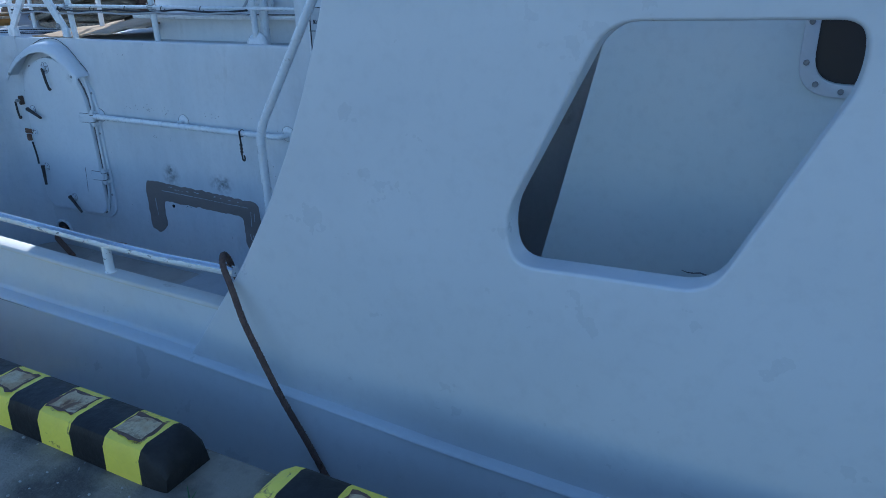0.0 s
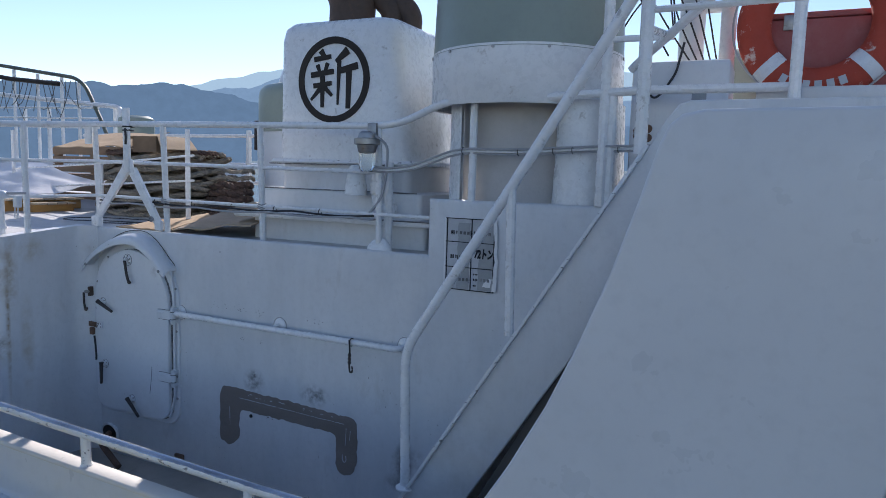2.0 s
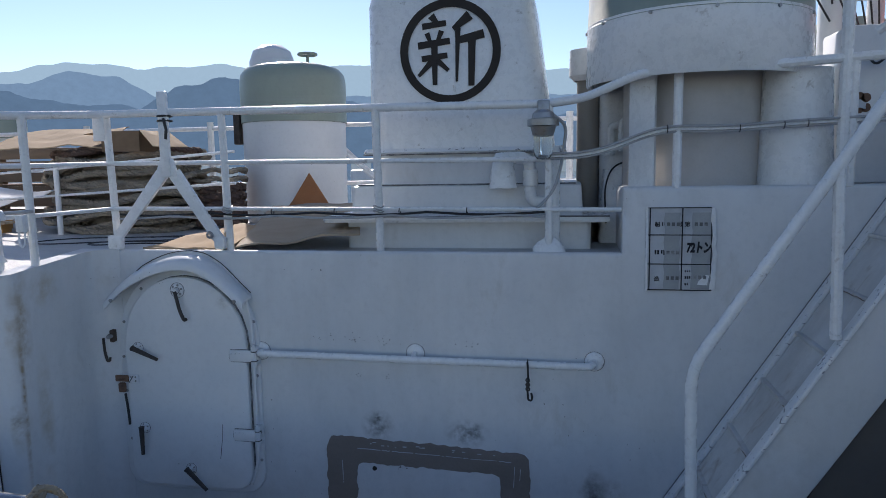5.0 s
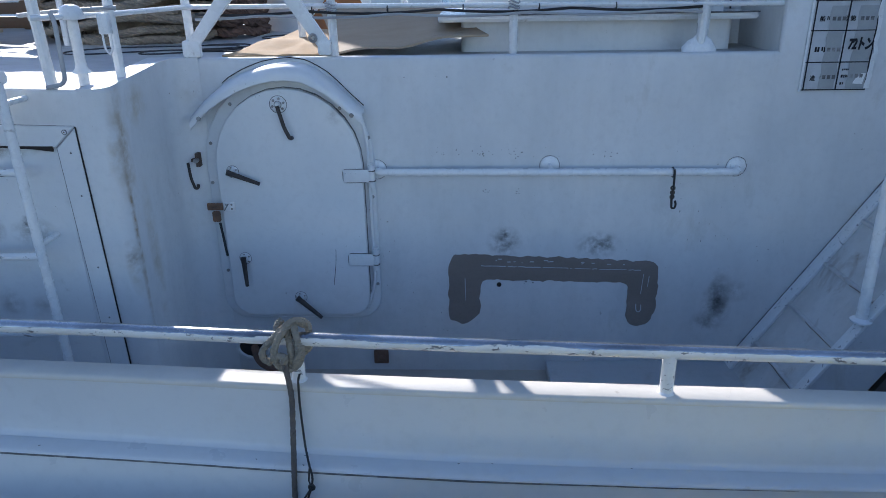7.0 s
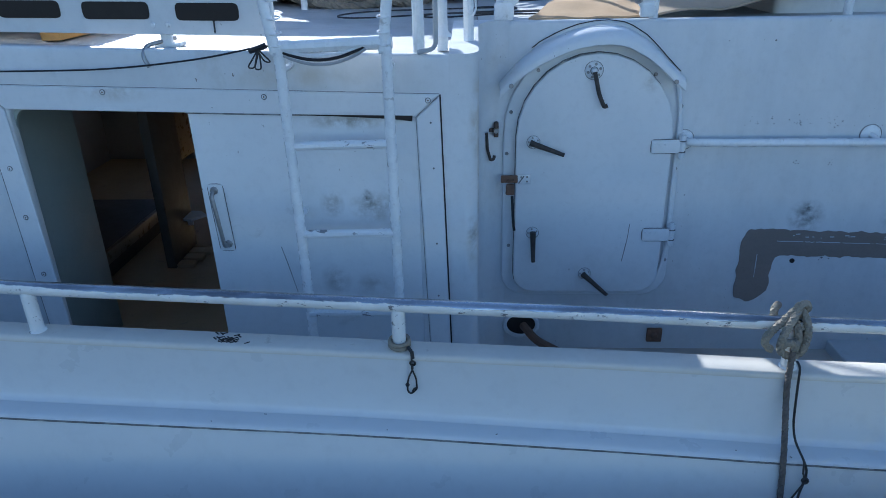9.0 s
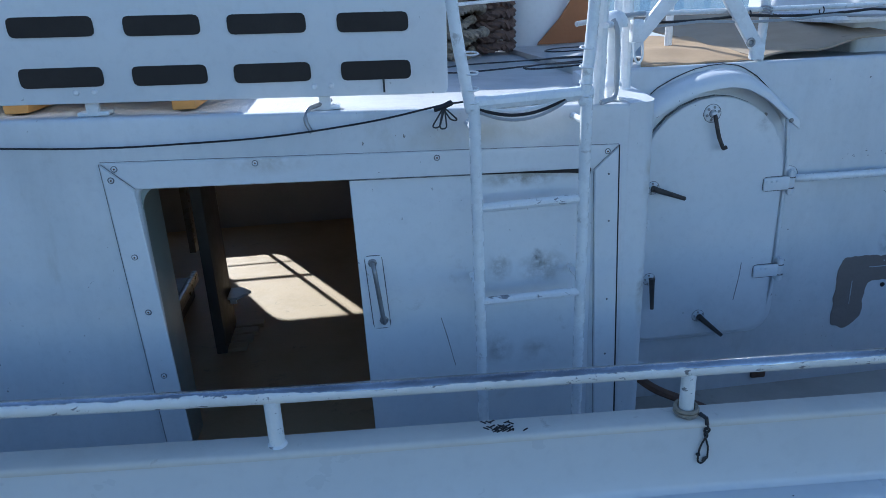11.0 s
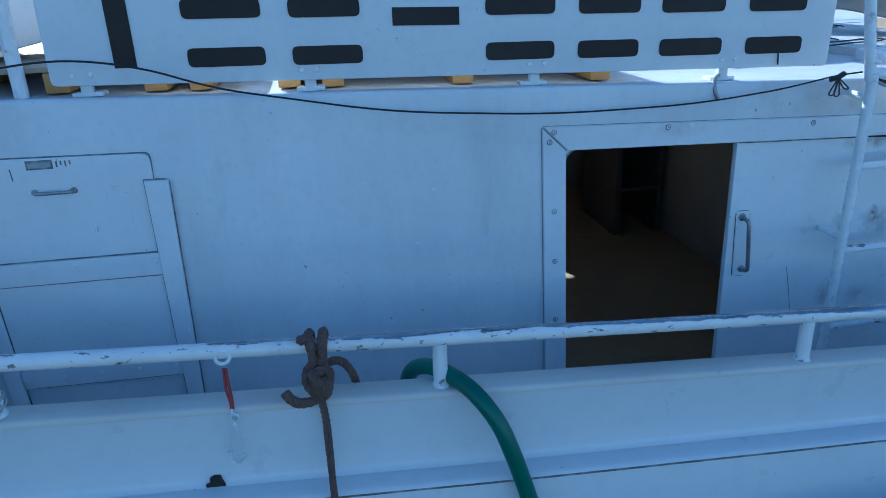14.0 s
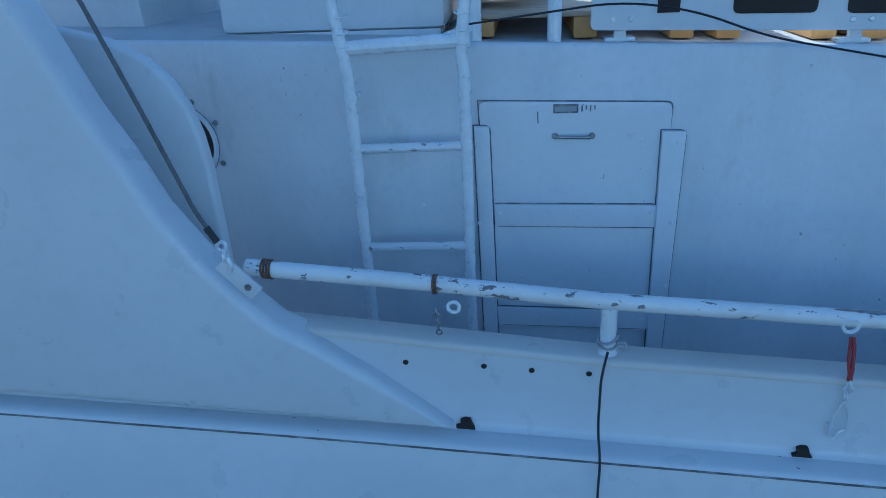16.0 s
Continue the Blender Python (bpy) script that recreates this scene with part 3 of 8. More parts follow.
structure(part("backdrop_town", bm, haze("town_haze", (0.24, 0.31, 0.36), 0.8), smooth=False), "low hazy buildings along the far shore", "town")

# ---- hull ----
XS = [x * 0.2 for x in range(-62, 21)]


def run(profile, mat, name, parent=None, label="", closed=True):
    """A section of (dy, dz) from the gunwale cap, or (dy, dz, True) from the rubbing strip, drawn along the ship."""
    bm = bmesh.new()
    rows = []
    for x in XS:
        rows.append([bm.verts.new((x, cap_y(x) + q[0], rub_z(x) + q[1] if len(q) > 2 else cap_z(x) + q[1])) for q in profile])
    cnt = len(profile)
    for a, b in zip(rows, rows[1:]):
        for k in range(cnt if closed else cnt - 1):
            bm.faces.new((a[k], a[(k + 1) % cnt], b[(k + 1) % cnt], b[k]))
    if closed:
        bm.faces.new(rows[0][::-1])
        bm.faces.new(rows[-1])
    return part(name, bm, mat, parent, label, angle=50)


hull = structure(thing("hull", (-4, 2.4, -1.7), "white painted ship's side with a rounded rubbing strip", "ship hull"), "white painted ship's side with a rounded rubbing strip", "ship hull")
run([(-0.104, -0.002, True), (-0.112, -0.02, True), (-0.135, -0.12, True), (-0.215, -0.36, True), (-0.33, -0.70, True), (0.0, -1.05, True), (0.4, -2.05, True), (1.2, -2.05, True), (1.0, -0.6, True), (0.045, -0.6, True), (0.045, -0.004, True)], GELCOAT, "side_plating", hull)
run([(-0.03, 0.021, True), (-0.052, 0.019, True), (-0.085, 0.016, True), (-0.104, 0.0125, True), (-0.112, 0.008, True), (-0.1145, 0.002, True), (-0.112, -0.001, True), (0.0, -0.001, True), (0.0, 0.02, True)], GELCOAT, "rubbing_strip", hull)
run([(0.036, -0.02), (0.036, 0.018, True), (-0.054, 0.0195, True), (-0.044, 0.026, True), (-0.038, 0.04, True), (-0.0365, -0.02)], GELCOAT, "bulwark", hull)
run([(0.043, -0.004), (0.038, 0.0), (-0.030, 0.0), (-0.037, -0.0025), (-0.0415, -0.009), (-0.0415, -0.019), (0.043, -0.019)], CAPWHITE, "gunwale_cap", hull, "soiled cream-white cap")

bm = bmesh.new()
pts = [(x, cap_y(x) - 0.1115, rub_z(x) - 0.0035 + 0.0015 * noise.noise(Vector((x * 3.0, 0, 0)))) for x in XS if x < -3.1]
tube(pts, 0.0036, 6, bm, taper=lambda q: 1.0 - 0.9 * max(0.0, q - 0.9) / 0.1)
part("joint", bm, SEAM, hull, "thin dark line under the ledge")

# lower deck
structure(part("deck_lower", box(-5.60, -3.75, 1.95, 3.42, -0.72, DECK_Z, 0.0), SIDEDECK, smooth=False), "weathered brownish lower side deck", "deck")
structure(part("deck_lower_painted", box(-3.749, 4.0, 1.95, 3.42, -0.72, DECK_Z + 0.06, 0.01), DECK, smooth=False), "pale painted raised part of the side deck", "deck")
structure(part("deck_side_forward", box(-12.3, -5.64, 1.95, 2.80, -0.72, DECK_Z + 0.06, 0.0), SIDEDECK, smooth=False), "weathered brownish side deck beside the forward cabin", "deck")

# ---- aft deckhouse ----
e = outline([(-5.62, -0.62), (4.0, -0.62), (4.0, 1.42), (-2.74, 1.42), (-2.74, 1.1), (-5.62, 1.1)])
wall_aft = structure(part("wall_aft", slab(e, Y1, Y1 + 0.047, bev=0.022), WALL), "white painted steel wall of the aft deckhouse with scuffs", "wall")
structure(part("deck_upper", box(-5.60, 4.0, 3.462, 6.9, 1.0, 1.09, 0.0), DECK, smooth=False), "pale painted upper deck in bright sun", "deck")
structure(part("deck_vent_block", box(-2.735, 4.0, 3.464, 4.9, 1.02, 1.415, 0.03), WALL), "white raised deck block under the ventilator", "deck")
structure(part("wall_far_aft", box(-5.6, 4.0, 6.0, 6.09, -0.7, 0.99, 0.0), WALL, smooth=False), "white far wall of the aft deckhouse", "wall")

# ---- forward cabin ----
top = [(x, roof_z(x)) for x in (-12.2, -9.0, -5.675)]
e = [(-12.2, -0.62), (-5.675, -0.62)] + top[::-1]
door_hole = outline([(-7.43, 0.866), (-5.84, 0.822), (-5.84, -0.40), (-7.43, -0.38)], 0.035, 4)
port_hole = circle(-10.68, 0.85, 0.137, 32)
structure(part("wall_forward", slab(e, Y2, Y2 + 0.05, (door_hole, port_hole), bev=0.014), WALL), "white painted cabin wall with faint stains", "wall")
front = [(-5.71, Y2 - 0.001)] + [(-5.66 + 0.06 * math.sin(radians(a)), Y2 + 0.059 - 0.06 * math.cos(radians(a))) for a in range(0, 91, 15)]
front += [(-5.60, 3.235)] + [(-5.46 - 0.14 * math.cos(radians(a)), Y1 - 0.142 + 0.14 * math.sin(radians(a))) for a in range(0, 91, 15)]
ring_xy = front + [(-5.46, 3.44), (-5.71, 3.44)]
bm = bmesh.new()
low, high = [], []
for x, y in ring_xy:
    low.append(bm.verts.new((x, y, -0.62)))
    high.append(bm.verts.new((x, y, roof_z(-5.66) + 0.004 + 0.052 * min(1.0, (y - Y2) / 0.6))))
for k in range(len(low)):
    j = (k + 1) % len(low)
    bm.faces.new((low[k], low[j], high[j], high[k]))
bm.faces.new(low[::-1])
bm.faces.new(high)
structure(part("wall_return", bm, WALL), "white rounded end wall of the forward cabin with brown drip marks", "wall")
bm = bmesh.new()
rows = []
for x in (-12.2, -10, -8, -5.603):
    rows.append([bm.verts.new((x, y, roof_z(x) + dz)) for y, dz in ((2.823, -0.004), (6.65, 0.034), (6.65, -0.05), (2.823, -0.06))])
for a, b in zip(rows, rows[1:]):
    for k in range(4):
        bm.faces.new((a[k], a[(k + 1) % 4], b[(k + 1) % 4], b[k]))
bm.faces.new(rows[0][::-1])
bm.faces.new(rows[-1])
structure(part("roof_forward", bm, DECK, smooth=False), "pale painted cabin roof, sunlit and dirty", "roof")
# cabin inside
structure(part("floor", box(-9.2, -5.67, 2.83, 6.59, -0.55, -0.45), CABINFLOOR, smooth=False), "worn tan cabin floor with a patch of sun", "floor")
structure(part("ceiling", box(-9.2, -5.67, 2.83, 6.59, 0.93, 0.965), PLY, smooth=False), "dark cabin ceiling", "ceiling")
structure(part("wall_cabin_left", box(-9.3, -9.21, 2.83, 6.59, -0.68, 0.965), PLY, smooth=False), "dark cabin lining", "wall")
structure(part("wall_cabin_right", box(-5.72, -5.67, 2.83, 6.59, -0.6, 0.93), PLY, smooth=False), "dark cabin lining", "wall")
e = outline([(-9.3, -0.7), (-5.67, -0.7), (-5.67, 1.0), (-9.3, 1.0)])
far_hole = outline([(-8.38, 0.905), (-7.785, 0.905), (-7.785, 0.07), (-8.38, 0.07)], 0.09, 6)
structure(part("wall_cabin_far", slab(e, 6.60, 6.66, (far_hole,)), PLY, smooth=False), "dark far cabin wall with an open window", "wall")
b = box(-7.91, -7.88, 6.615, 6.635, 0.36, 0.925)
box(-8.39, -7.775, 6.615, 6.635, 0.40, 0.422, 0, b)
box(-8.39, -7.775, 6.617, 6.633, 0.205, 0.213, 0, b)
box(-7.91, -7.88, 6.617, 6.633, 0.08, 0.36, 0, b)
structure(part("window_3", b, PLY, smooth=False), "thin bars of the far cabin window", "window")
structure(part("partition", box(-7.59, -7.53, 2.83, 3.365, -0.45, 0.93, 0.006), GREENWALL), "grey-green partition inside the cabin doorway", "wall")
structure(part("partition_post", box(-7.59, -7.53, 4.09, 4.455, -0.45, 0.93, 0.006), DARKLINING), "dark brown bulkhead end inside the cabin", "wall")
structure(part("partition_upper", box(-7.74, -7.70, 4.47, 5.29, 0.05, 0.93, 0.006), WETWOOD), "tan overhead board inside the cabin", "wall")

# far side of the ship, seen through the cabin
run_far = bmesh.new()
box(-12, 4, 7.15, 7.27, -0.7, 0.25, 0.02, run_far)
structure(part("bulwark_far", run_far, GELCOAT), "white far bulwark", "bulwark")
structure(part("deck_far", box(-12.3, 4, 6.67, 7.15, -0.72, -0.62), DECK, smooth=False), "pale far side deck", "deck")

# ---- aft wing of the bulwark with its window ----
edge_pts = [(-2.17, -0.04), (-2.04, 0.13), (-1.925, 0.285), (-1.83, 0.412), (-1.772, 0.50), (-1.65, 0.70), (-1.545, 0.90), (-1.458, 1.10), (-1.383, 1.30), (-1.32, 1.50), (-1.276, 1.65), (-1.255, 1.70), (-1.222, 1.728), (-1.17, 1.74), (0.6, 1.75), (4.0, 1.755), (4.0, -0.2), (-0.9, -0.10), (-1.4, -0.072)]
win = outline([(-0.462, 1.353), (0.115, 1.363), (0.125, 1.235), (-0.13, 0.665), (-0.70, 0.648), (-0.728, 0.80)], 0.085, 7)
structure(part("bulwark_wing", slab(outline(edge_pts), 1.788, 1.89, (win,), bev=0.032, seg=5, lean=0.02), GELCOAT, angle=60), "smooth white bulwark wing with a slanted window opening", "bulwark")
# inner partition seen through the opening
e = [(-1.0, 0.10), (3.5, 0.10), (3.5, 1.72), (-0.62, 1.72)]
hole = outline([(0.03, 1.085), (0.46, 1.085), (0.46, 1.62), (0.03, 1.62)], 0.11, 7)
wing_wall = structure(part("partition_wing", slab(e, 2.87, 2.90, (hole,), bev=0.004), CREAM), "pale grey-green inner partition with a round-cornered opening", "wall")
part("crack", tube([(-0.335 + 0.025 * k, 2.8695, 0.281 - 0.004 * (k % 3) + 0.006 * noise.noise(Vector((k * 1.7, 0, 0)))) for k in range(9)], 0.0032, 5, taper=lambda q: 0.5 + 0.7 * math.sin(3.0 * q)), SEAM, wing_wall, "dark crack in the paint")
window_1 = structure(thing("window_1", (0.245, 2.87, 1.04), "", ""), "white flanged window rim with bolts round a dark filled opening", "window")
flange = outline([(-0.02, 1.04), (0.51, 1.04), (0.51, 1.67), (-0.02, 1.67)], 0.135, 7)
part("frame", slab(flange, 2.856, 2.8695, (hole,), bev=0.004), DOORWHITE, window_1)
# Pane and backing are dark sheets added for the unlit room behind.
part("pane", slab(hole, 2.905, 2.911), PORTDARK, window_1, "opaque dark pane in place of the dark inside", smooth=False)
part("lining", slab(outline([(0.012, 1.07), (0.48, 1.07), (0.48, 1.64), (0.012, 1.64)], 0.12, 7), 2.912, 2.93), DARKLINING, window_1, smooth=False)
for x, z in ((0.003, 1.30), (0.005, 1.16), (0.045, 1.085), (0.13, 1.062), (0.26, 1.062)):
    part("bolt", bolt(x, 2.856, z, 0.011, 0.008), STEEL, window_1)
structure(part("platform", box(-1.30, 4.0, 2.789, 3.405, 1.79, 1.862, 0.02), WALL), "white platform over the side passage", "deck")

# Dark sheet added to stand for the shade in the passage.
structure(part("shade_sheet_under_stairs", slab([(-2.45, -0.53), (-1.08, -0.53), (-1.08, 1.78), (-1.22, 1.78)], 2.80, 2.83), UNDERSTAIR, smooth=False), "dark sheet put in for the shade under the stairs", "panel")
# ---- forward wing ----
edge_pts = [(-9.60, 0.30), (-9.79, 0.45), (-9.975, 0.573), (-10.04, 0.605), (-10.125, 0.688), (-10.205, 0.782), (-10.295, 0.912), (-10.355, 1.047), (-10.42, 1.166), (-10.48, 1.314), (-10.68, 1.76), (-12.2, 1.9), (-12.2, 0.43), (-10.86, 0.372), (-9.9, 0.318)]
structure(part("bulwark_bow", slab(outline(edge_pts), 1.868, 1.985, bev=0.03, seg=5), GELCOAT, angle=60), "smooth white rising bow bulwark", "bulwark")
edge_pts = [(-10.27, 0.50), (-10.272, 0.70), (-10.277, 0.93), (-10.288, 1.03), (-10.31, 1.11), (-10.35, 1.185), (-10.405, 1.24), (-10.50, 1.29), (-10.7, 1.34), (-11.4, 1.4), (-11.4, 0.50)]
structure(part("breakwater", slab(outline(edge_pts), 2.15, 2.20, bev=0.014), GELCOAT, angle=60), "curved white breakwater plate behind the bow bulwark", "bulwark")

# ---- gunwale rail ----
POSTS = (-2.68, -3.59, -4.71, -5.84, -6.95, -8.07, -9.2)


def rail_at(x):
    return (x, cap_y(x), cap_z(x) + table(x, (-10, -8.4, -5, -2.7), (0.147, 0.146, 0.144, 0.136)))


grail = thing("gunwale_rail", (-6, 1.94, 0.3), "low white pipe rail with chipped paint on the gunwale", "railing")
pts = [(-1.90, 1.86, 0.385)] + [rail_at(x) for x in (-2.3, -2.68, -3.2, -3.59, -4.2, -4.71, -5.3, -5.84, -6.4, -6.95, -7.5, -8.07, -8.6, -9.2, -9.7)] + [(-10.12, 1.94, 0.742)]
part("rail_pipe", tube(pts, 0.0215, 18), PEELED, grail)
for x in POSTS:
    b = tube([(x, cap_y(x), cap_z(x) - 0.004), (x, cap_y(x), cap_z(x) + 0.132)], 0.0205, 12)
    lathe([(0.026, 0.0), (0.024, 0.003), (0.0205, 0.007)], (x, cap_y(x), cap_z(x)), 14, b)
    part("post", b, CHIPPED, grail)

# ---- weathertight door on the aft deckhouse ----
def arch(x0, x1, z0, z1, spring, r=0.09, n=14):
    """Outline of a door with a round head: straight to spring, an elliptical arch to z1, rounded feet."""
    cx, rx = (x0 + x1) / 2, (x1 - x0) / 2
    pts = [(x0, spring), (x0, z0 + r)]
    pts += [(x0 + r - r * math.cos(radians(a)), z0 + r - r * math.sin(radians(a))) for a in (20, 45, 70)]
    pts += [(x0 + r, z0), (x1 - r, z0)]
    pts += [(x1 - r + r * math.sin(radians(a)), z0 + r - r * math.cos(radians(a))) for a in (20, 45, 70)]
    pts += [(x1, z0 + r), (x1, spring)]
    pts += [(cx + rx * math.cos(math.pi * k / n), spring + (z1 - spring) * math.sin(math.pi * k / n)) for k in range(1, n)]
    return pts


door = structure(thing("door_1", (-5.06, 3.35, -0.22), "", ""), "closed white steel weathertight door with arched head and black handles", "door")
part("frame", slab(arch(-5.485, -4.645, -0.26, 1.025, 0.60, 0.12), 3.352, 3.384, bev=0.008), DOORWHITE, door, "bolted white flange")
part("gasket", slab(arch(-5.428, -4.697, -0.228, 0.971, 0.585, 0.10), 3.342, 3.353), SEAM, door, "dark rubber gasket")
leaf = part("leaf", slab(arch(-5.425, -4.70, -0.225, 0.968, 0.585, 0.10), 3.312, 3.3435, bev=0.014), DOORWHITE, door)
b = bmesh.new()
for x, z in ((-5.33, 0.89), (-5.45, 0.70), (-5.467, 0.50), (-5.462, 0.30), (-4.80, 0.865), (-4.668, 0.72), (-4.662, 0.42), (-4.66, 0.10), (-4.66, -0.06), (-5.45, 0.02)):
    bolt(x, 3.351, z, 0.009, 0.005, b)
part("flange_bolts", b, STEEL, door)


def dog(x, z, ang, length, mat, name="handle"):
    """A lever that clamps the door: round boss and tapered lever."""
    d = part("boss", add(bolt(x, 3.3125, z, 0.03, 0.010), bolt(x, 3.304, z, 0.016, 0.022)), DOORWHITE, door, "round white boss with rivets")
    part("seam", ring(x, 3.3115, z, 0.031, 0.0014, 20, 4), SEAM, d)
    rv = bmesh.new()
    for q in range(5):
        bolt(x + 0.0225 * math.cos(q * 1.257 + 0.5), 3.303, z + 0.0225 * math.sin(q * 1.257 + 0.5), 0.0045, 0.003, rv)
    part("rivets", rv, STEEL, d)
    a = radians(ang)
    p0, p1 = Vector((x, 3.276, z)), Vector((x + length * math.cos(a), 3.268, z + length * math.sin(a)))
    b2 = tube([p0 - (p1 - p0) * 0.12, p0, p0.lerp(p1, 0.5), p1], 0.0135, 8, taper=lambda s: 1.2 - 0.5 * s)
    part(name, b2, mat, door, "black lever handle" if mat is HANDLE else "thin bent steel lever")


dog(-5.345, 0.565, -20, 0.15, HANDLE)
dog(-5.335, 0.105, -88, 0.14, HANDLE)
dog(-5.065, -0.118, -42, 0.15, HANDLE)
rosette = part("boss", add(bolt(-5.085, 3.3125, 0.893, 0.04, 0.008), bolt(-5.085, 3.305, 0.893, 0.015, 0.02)), DOORWHITE, door, "round white boss with rivets")
part("seam", ring(-5.085, 3.3115, 0.893, 0.0412, 0.0018, 24, 4), SEAM, rosette)
for q in range(6):
    part("rivet", bolt(-5.085 + 0.028 * math.cos(q * 1.047 + 0.3), 3.3045, 0.893 + 0.028 * math.sin(q * 1.047 + 0.3), 0.0065, 0.003), STEEL, rosette)
part("seam", ring(-5.085, 3.3045, 0.893, 0.0165, 0.0022, 16, 4), SEAM, rosette)
part("handle", tube(fillet([(-5.085, 3.285, 0.89), (-5.06, 3.28, 0.79), (-5.035, 3.277, 0.735), (-5.02, 3.275, 0.742)], 0.02), 0.0095, 8), HANDLE, door, "thin bent dark lever")
for z in (0.54, 0.095):
    b = box(-4.797, -4.665, 3.301, 3.3135, z - 0.032, z + 0.032, 0.005)
    tube([(-4.656, 3.312, z - 0.022), (-4.656, 3.312, z + 0.022)], 0.0165, 10, b)
    for dz in (-0.042, 0.042):
        tube([(-4.656, 3.312, z + dz - 0.012), (-4.656, 3.312, z + dz + 0.012)], 0.0165, 10, b)
        box(-4.672, -4.645, 3.322, 3.353, z + dz - 0.011, z + dz + 0.011, 0.003, b)
    tube([(-4.656, 3.312, z - 0.062), (-4.656, 3.312, z + 0.064)], 0.009, 8, b)
    for dx in (-0.755, -0.73, -0.705):
        bolt(-4.03 + dx, 3.301, z + 0.012, 0.005, 0.004, b)
    hinge = part("hinge", b, DOORWHITE, door, "white painted strap hinge")
    seam(hinge, [(-4.799, z - 0.0345), (-4.672, z - 0.0345), (-4.672, z + 0.0345), (-4.799, z + 0.0345)], y=3.3095, r=0.002)
    for dz in (-0.026, 0.026):
        part("seam", ring(-4.656, 3.312, z + dz, 0.0165, 0.003, 14, 4, "z"), SEAM, hinge)
part("pipe_trim", tube(fillet([(-4.70, 3.338, 0.84), (-4.672, 3.338, 0.70), (-4.668, 3.338, -0.05), (-4.72, 3.338, -0.20)], 0.08), 0.009, 8), DOORWHITE, door)
seam(door, arch(-5.49, -4.64, -0.265, 1.03, 0.60, 0.12), y=3.376, r=0.003)
seam(door, [(-4.862, 3.3115, 0.15), (-4.866, 3.3115, 0.08), (-4.885, 3.3115, -0.05)], closed=False, r=0.0018)
# padlock with its hasp
b = box(-5.495, -5.415, 3.300, 3.312, 0.368, 0.405, 0.004)
tube(fillet([(-5.462, 3.31, 0.385), (-5.462, 3.28, 0.385), (-5.438, 3.28, 0.385), (-5.438, 3.31, 0.385)], 0.01), 0.005, 8, b)
part("hasp", b, RUST, door, "rusty steel hasp")
plate = part("hasp_plate", box(-5.413, -5.352, 3.304, 3.312, 0.362, 0.41, 0.004), GALV, door, "bare steel hasp plate")
for hx, hz in ((-5.37, 0.397), (-5.37, 0.375), (-5.398, 0.397)):
    part("rivet", bolt(hx, 3.3035, hz, 0.005, 0.003), STEEL, plate)
part("seam", tube([(-5.41, 3.302, 0.366), (-5.385, 3.302, 0.402)], 0.003, 5), SEAM, plate)
part("padlock", box(-5.47, -5.43, 3.285, 3.31, 0.31, 0.365, 0.008), RUST, door, "rusty padlock")
part("padlock_cord", tube([(-5.44, 3.305, 0.30), (-5.435, 3.31, 0.22), (-5.43, 3.31, 0.15), (-5.425, 3.305, 0.12)], 0.007, 6), RUBBER, door, "black cord with a clip")
b = box(-5.585, -5.515, 3.335, 3.362, 0.607, 0.627, 0.005)
box(-5.53, -5.508, 3.325, 3.362, 0.585, 0.655, 0.005, b)
part("holdback", b, EXHAUST, door, "small tarnished hook plate")
part("holdback_hook", tube(fillet([(-5.565, 3.32, 0.61), (-5.56, 3.318, 0.53), (-5.545, 3.316, 0.478), (-5.53, 3.316, 0.482), (-5.527, 3.316, 0.50)], 0.015), 0.0075, 6), HANDLE, door)
part("holdback_pin", tube([(-5.52, 3.30, 0.622), (-5.52, 3.36, 0.622)], 0.012, 8), STEEL, door)
# hood over the door
def hood_arc(s):
    """Height of the hood's wall edge from its forward to its aft end."""
    return table(s, (0, 0.1, 0.21, 0.31, 0.41, 0.5, 0.58, 0.66, 0.72, 0.80, 0.865, 0.93, 1.0), (0.79, 0.882, 0.953, 0.995, 1.024, 1.037, 1.041, 1.033, 1.013, 0.972, 0.922, 0.866, 0.813))


hood = thing("door_hood", (-5.06, 3.3, 0.8), "curved white rain hood over the weathertight door", "hood")
b = bmesh.new()
rows = []
for k in range(25):
    s = k / 24
    x = -5.502 + s * 0.822
    base = hood_arc(s) - 0.012
    rise = 0.024 * min(1.0, max(0.0, (abs(s - 0.5) - 0.27) / 0.23))
    rows.append([b.verts.new((x, y, base + dz + (rise * min(1.0, (3.412 - y) / 0.1)))) for y, dz in ((3.412, 0.052), (3.380, 0.049), (3.342, 0.040), (3.312, 0.022), (3.303, 0.004), (3.303, -0.022), (3.311, -0.025), (3.318, 0.004), (3.348, 0.024), (3.412, 0.036))])
for p0, p1 in zip(rows, rows[1:]):
    for k in range(10):
        b.faces.new((p0[k], p0[(k + 1) % 10], p1[(k + 1) % 10], p1[k]))
b.faces.new(rows[0][::-1])
b.faces.new(rows[-1])
part("hood_shell", b, DOORWHITE, hood, angle=60)
for s in (0.06, 0.945):
    part("bolt", bolt(-5.502 + s * 0.822, 3.301, hood_arc(s) - 0.012, 0.011, 0.005), STEEL, hood)
b = tube([(-5.492 + k / 24 * 0.812, 3.409, hood_arc(k / 24) + 0.058) for k in range(4, 25)], 0.0024, 5)
part("sealant_line", b, BLACK, hood, "cracked dark sealant line")

door.location += Vector((0.004, 0.042, -0.004))

